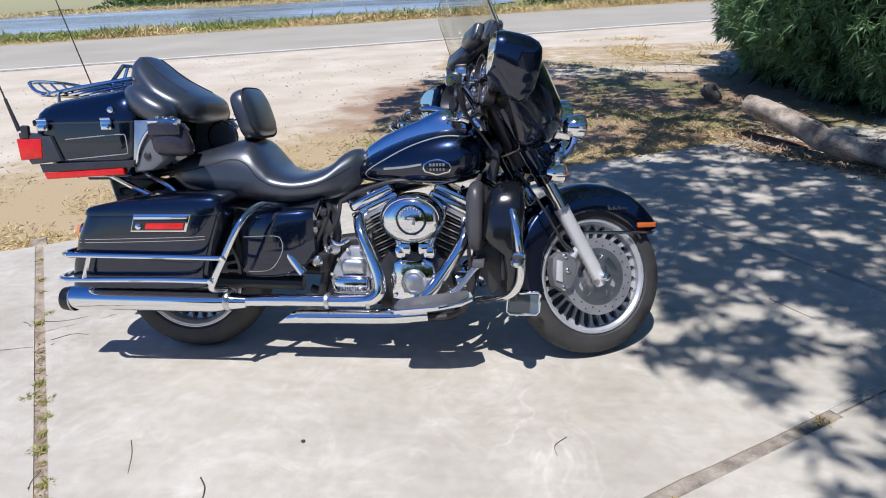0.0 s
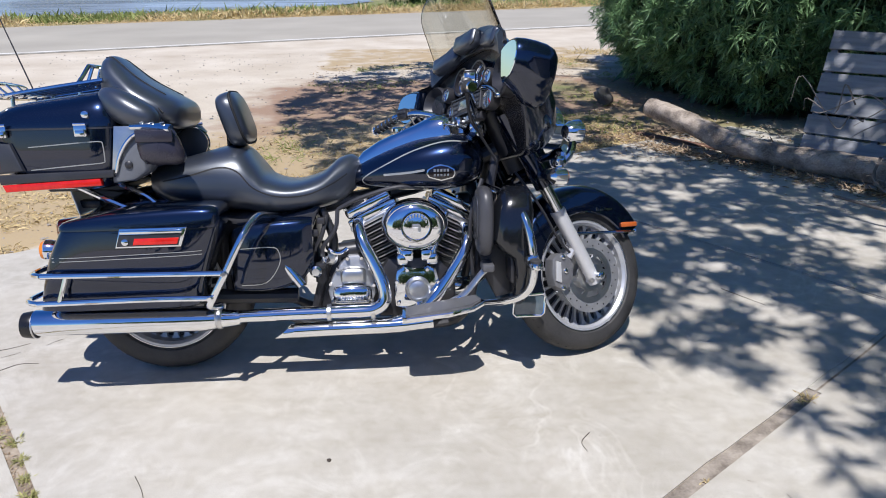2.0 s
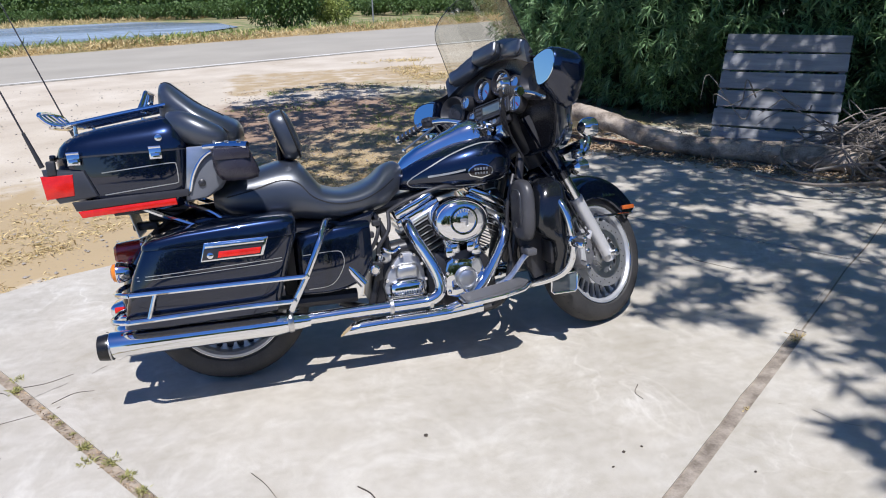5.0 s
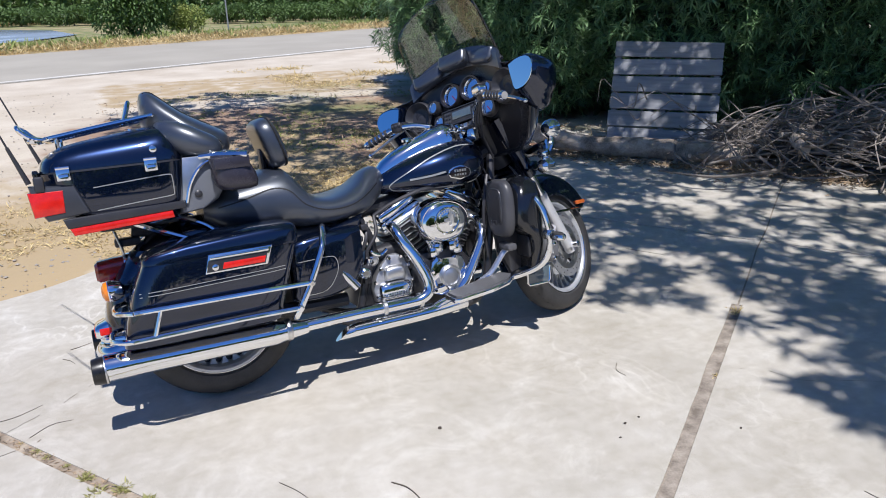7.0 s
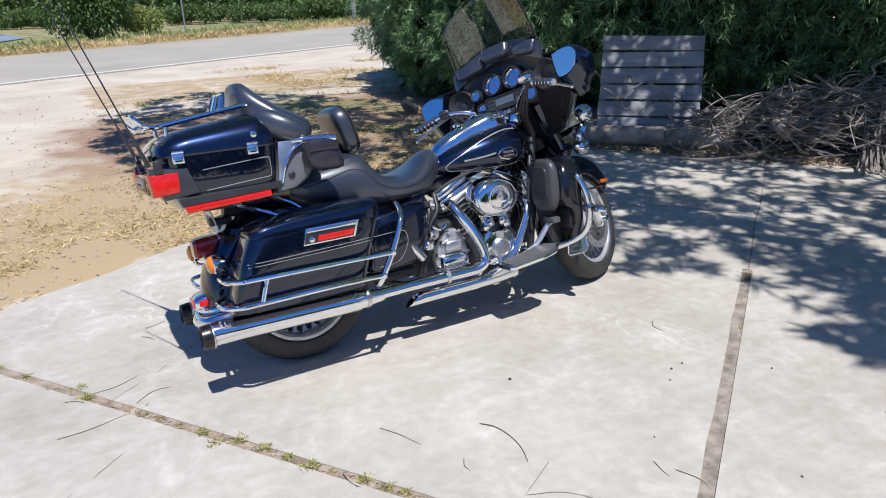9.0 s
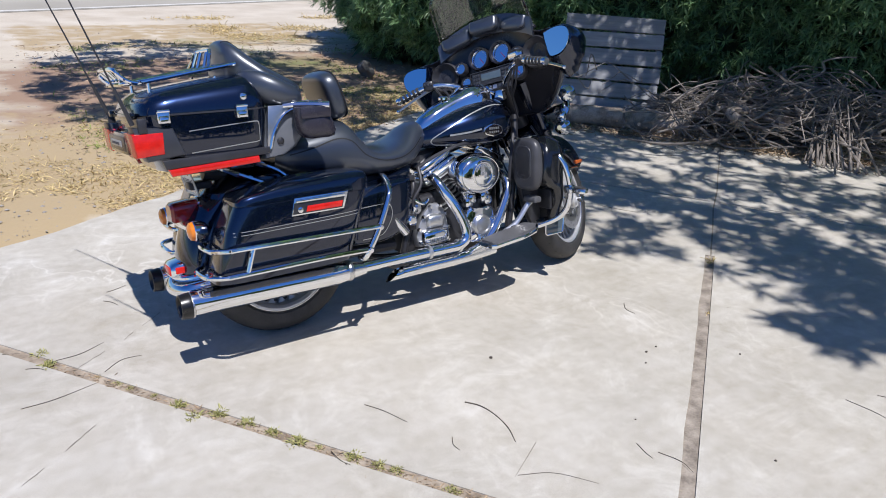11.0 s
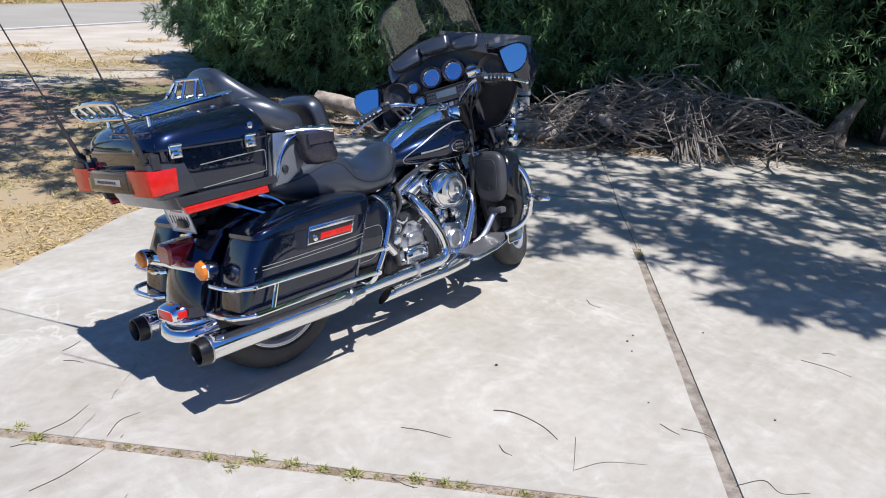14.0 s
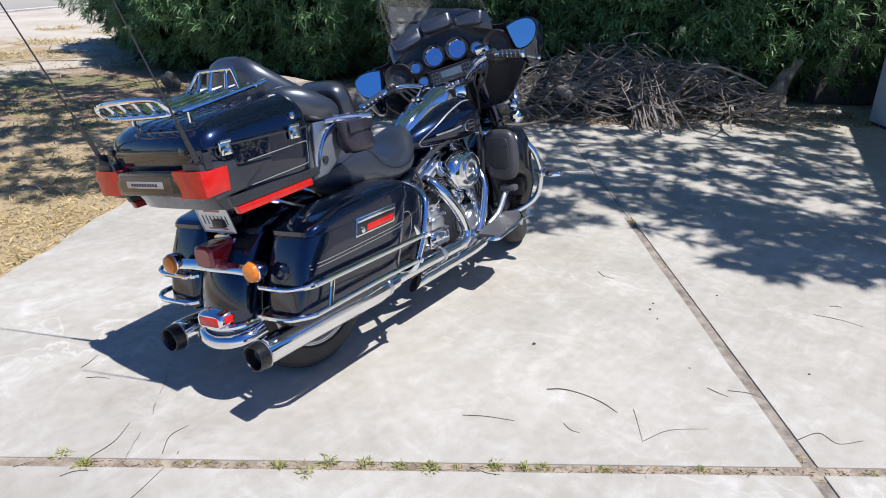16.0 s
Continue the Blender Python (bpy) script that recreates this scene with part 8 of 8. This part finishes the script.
patch = scatter(750, lambda x, y: beyond_edge(x, y) > 0.1 and noise.noise((x * 0.9, y * 0.9, 3)) > 0.12, -1.5, 3.2, 5.6, 11.5)
blades_field("green_grass", patch, 0.06, GRASS, "low green grass in the shade", 0.05, 6, 1.0)
patch = scatter(900, lambda x, y: noise.noise((x * 0.9, y * 0.9, 8)) > 0.1, 1.0, 5.0, 11.5, 15.0)
blades_field("dry_grass", patch, 0.09, STRAW, "dry straw on the shoulder by the hedge", 0.06, 5, 1.2)


def along_road(n, a0, a1, s0, s1):
    a, s = a0 + (a1 - a0) * rng.random(n), s0 + (s1 - s0) * rng.random(n)
    return np.stack([ROAD.x * s + ACROSS.x * a, ROAD.y * s + ACROSS.y * a], 1)


def patchy(xy, lo, seed):
    """The places whose patch of growth is strong enough."""
    return np.array([p for p in xy if noise.noise((p[0] * 0.28, p[1] * 0.28, seed)) + 0.4 * noise.noise((p[0] * 1.1, p[1] * 1.1, seed)) > lo])


blades_field("verge_straw", along_road(6000, 22.4, 23.9, -40, 45), 0.13, STRAW, "dry yellow grass along the road", 0.12, 6, 0.7)
blades_field("verge_straw", patchy(along_road(22000, 22.8, 27.5, -40, 45), 0.02, 2.0), 0.26, STRAW, "patches of tall dry grass along the road", 0.14, 7, 0.5)
blades_field("verge_grass", patchy(along_road(16000, 23.0, 27.0, -45, 50), 0.10, 7.0), 0.28, GRASS, "clumps of green grass along the road", 0.12, 7, 0.5)
blades_field("verge_grass", along_road(11000, 25.5, 30.0, -45, 50), 0.30, GRASS, "green grass and reeds beyond the road", 0.16, 6, 0.5)
blades_field("field_grass", along_road(5000, 31.0, 62.0, -60, 70), 0.55, GRASS, "green field grass beyond the verge", 0.3, 6, 0.7)
blades_field("bank_straw", along_road(3500, 118.0, 140.0, -130, 40), 0.9, STRAW, "dry grass on the far bank", 0.5, 6, 0.6)


def clump_tree(name, label, category, group, x, y, z, trunk, height, crown_r, crown_z, crown_h, leaves, leaf, material, lobes=9):
    """A tree with a tapered trunk, limbs and a crown of many leaf clumps."""
    root = thing(name, Matrix.Translation((x, y, z)), label, category, group)
    if trunk:
        part("trunk", bar([(0, 0, -0.1), (0.03, 0.02, crown_z * 0.6), (0, 0, crown_z + 0.4)], (trunk, trunk * 0.6), 8, 3), TRUNK, root)
        for k in range(5):
            a = 2 * math.pi * k / 5
            part("limb", bar([(0, 0, crown_z * 0.8), (0.5 * crown_r * math.cos(a), 0.5 * crown_r * math.sin(a), crown_z + crown_h * 0.4), (0.8 * crown_r * math.cos(a), 0.8 * crown_r * math.sin(a), crown_z + crown_h * 0.6)], (trunk * 0.5, trunk * 0.15), 5, 3), TRUNK, root)
    centres = np.stack([crown_r * 0.62 * (rng.random(lobes) * 2 - 1), crown_r * 0.62 * (rng.random(lobes) * 2 - 1), crown_z + crown_h * (0.25 + 0.6 * rng.random(lobes))], 1)
    which = rng.integers(0, lobes, leaves)
    d = unit(rng.normal(size=(leaves, 3)))
    rad = crown_r * (0.28 + 0.30 * rng.random(leaves) ** 0.5)
    base = centres[which] + d * rad[:, None] * [1, 1, 0.9 * crown_h / (2 * crown_r) + 0.2]
    base[:, 2] = np.maximum(base[:, 2], 0.05)
    leaf_object("crown", [leaf_geometry(base, d + rng.normal(size=(leaves, 3)) * 0.6, leaf * (0.6 + 0.8 * rng.random(leaves)), leaf * 0.5, 0.2)], material, root, "", "stuff")
    return root


clump_tree("roadside_bush", "dark green bushy tree beyond the road", "tree", "", 0.75, 46, -1.1, 0.16, 5, 2.2, 0.1, 4.4, 8000, 0.22, FAR_LEAF, 16)
clump_tree("roadside_bush", "greyish green shrub beside the dark tree", "bush", "", 3.7, 47, -1.2, 0.08, 3, 1.3, 0.0, 2.0, 2200, 0.18, GRASS, 9)

for x, y, h in ((-73, 157, 11.5), (-66, 151, 12.5), (-59, 147, 10.5), (-53, 144, 9.0)):
    clump_tree("far_tree", "tall dark tree beyond the pond", "tree", "tall trees beyond the pond", x, y, -2.8, 0.25, h, 4.6, 0.4, h - 1.5, 3600, 0.75, LEAF_DARK, 22)

proto = clump_tree("orchard_tree", "round green orchard tree with a bare trunk", "tree", "orchard trees", -62, 166, ground_height(-62, 166), 0.10, 2.2, 1.9, 0.5, 1.5, 900, 0.42, FAR_LEAF, 8)
knee, left_end, right_end = Vector((30, 98, -2.8)), Vector((-150, 205, -2.8)), Vector((96, 52, -2.8))
depth_step = Vector((0.55, 0.83, 0)) * 6.0
for a, b, count in ((left_end, knee, 56), (knee, right_end, 22)):
    for row in range(3):
        for k in range(count):
            p = a.lerp(b, (k + 0.5) / count) + depth_step * row + Vector((rng.normal() * 0.5, rng.normal() * 0.5, 0))
            if (p - Vector((-62, 166, -2.8))).length < 2:
                continue
            p.z = ground_height(p.x, p.y) - 0.05
            s = (0.9 + 0.22 * rng.random()) * (1.0 if b == knee else 1.3)
            copy_thing(proto, Matrix.Translation(p) @ Matrix.Rotation(rng.random() * 6.28, 4, "Z") @ Matrix.Scale(s, 4))


def far_woods():
    n = 52000
    t = rng.random(n)
    p = np.where((t < 0.7)[:, None], np.array([left_end]) + (np.array([knee]) - np.array([left_end])) * (t / 0.7)[:, None], np.array([knee]) + (np.array([right_end]) - np.array([knee])) * ((t - 0.7) / 0.3)[:, None])
    p = p + np.array([depth_step]) * (3.2 + 4 * rng.random(n))[:, None]
    p[:, 2] = np.array([ground_height(x, y) for x, y in p[:, :2]]) + 0.6 + 7.6 * rng.random(n) ** 1.3
    leaf_object("far_orchard", [leaf_geometry(p, rng.normal(size=(n, 3)), 1.2, 0.7)], FAR_LEAF, None, "deep rows of tall orchard trees", "stuff")


far_woods()


def pole(x, y, z, h, r, label):
    root = thing("utility_pole", Matrix.Translation((x, y, z)), label, "pole", "far posts")
    part("post", bar([(0, 0, -0.3), (0, 0, h)], r, 8, 1), PALLET, root)
    part("collar", bar([(0, 0, h * 0.72), (0, 0, h * 0.72 + 0.12)], r * 1.3, 8, 1), TRUNK, root)


pole(14.5, 40.5, -1.0, 6.0, 0.13, "brown wooden pole beside the field")
pole(8.6, 62.0, -2.1, 5.0, 0.06, "thin pale post in the field")


# ---- shed and cabinet at the end of the drive ----
def shed():
    root = thing("shed", Matrix.Translation((6.35, 1.95, 0)) @ Matrix.Rotation(math.atan2(-0.809, 0.587), 4, "Z"), "dark boarded shed wall in deep shade", "shed")
    for k in range(22):
        part("board", box((0.145, 0.025, 2.6), (0.08 + 0.15 * k, 0.004 * (k % 2), 1.3), 0.004, 1), SHEDWALL, root)
    part("wall_core", box((3.3, 0.10, 2.58), (1.65, 0.075, 1.29)), SHEDWALL, root)
    part("side_wall", box((0.10, 2.6, 2.58), (0.05, 1.43, 1.29)), SHEDWALL, root)
    part("roof", box((3.9, 3.6, 0.08), (1.65, 1.2, 2.66)), SHEDWALL, root)


shed()
root = thing("metal_cabinet", Matrix.Translation((5.14, 1.00, 0)) @ Matrix.Rotation(math.atan2(-0.809, 0.587), 4, "Z"), "pale blue metal cabinet standing in the shade", "cabinet")
part("body", box((0.8, 0.5, 1.28), (0.40, 0.25, 0.67), 0.01), BLUEPAINT, root)
part("door", box((0.74, 0.02, 1.18), (0.40, -0.012, 0.67), 0.004), BLUEPAINT, root)
part("plinth", box((0.76, 0.46, 0.05), (0.40, 0.25, 0.025)), BLACKMETAL, root)
part("handle", box((0.02, 0.02, 0.12), (0.10, -0.03, 0.70), 0.004), SATIN, root)


# garage to the south-east of the drive
root = thing("garage", Matrix.Translation((2.35, -0.30, 0)) @ Matrix.Rotation(math.atan2(0.2, 0.98), 4, "Z"), "pale rendered garage with a flat overhanging roof", "garage")
for size, at in (((4.4, 0.16, 2.42), (2.35, -0.48, 1.21)), ((4.4, 0.16, 2.42), (2.35, -4.2, 1.21)), ((0.16, 3.56, 2.42), (0.23, -2.34, 1.21)), ((0.16, 3.56, 2.42), (4.47, -2.34, 1.21))):
    part("wall", box(size, at, 0.01, 1), RENDERWALL, root, "pale rendered wall")
part("roof", box((4.7, 4.5, 0.12), (2.35, -2.24, 2.485), 0.02, 1), SHEDWALL, root, "flat dark roof")
part("fascia", box((4.72, 0.03, 0.16), (2.35, 0.025, 2.47), 0.005, 1), RENDERWALL, root)


# trees on the south side of the drive, mirrored in the chrome
for x, y, h in ((-3.2, -11.5, 4.4), (0.8, -12.5, 4.8), (5.0, -12.0, 4.6)):
    clump_tree("broad_tree", "dark broad tree south of the driveway", "tree", "trees south of the driveway", x, y, -0.05, 0.18, h, 2.6, 0.5, h - 1.2, 4200, 0.34, FAR_LEAF, 22)
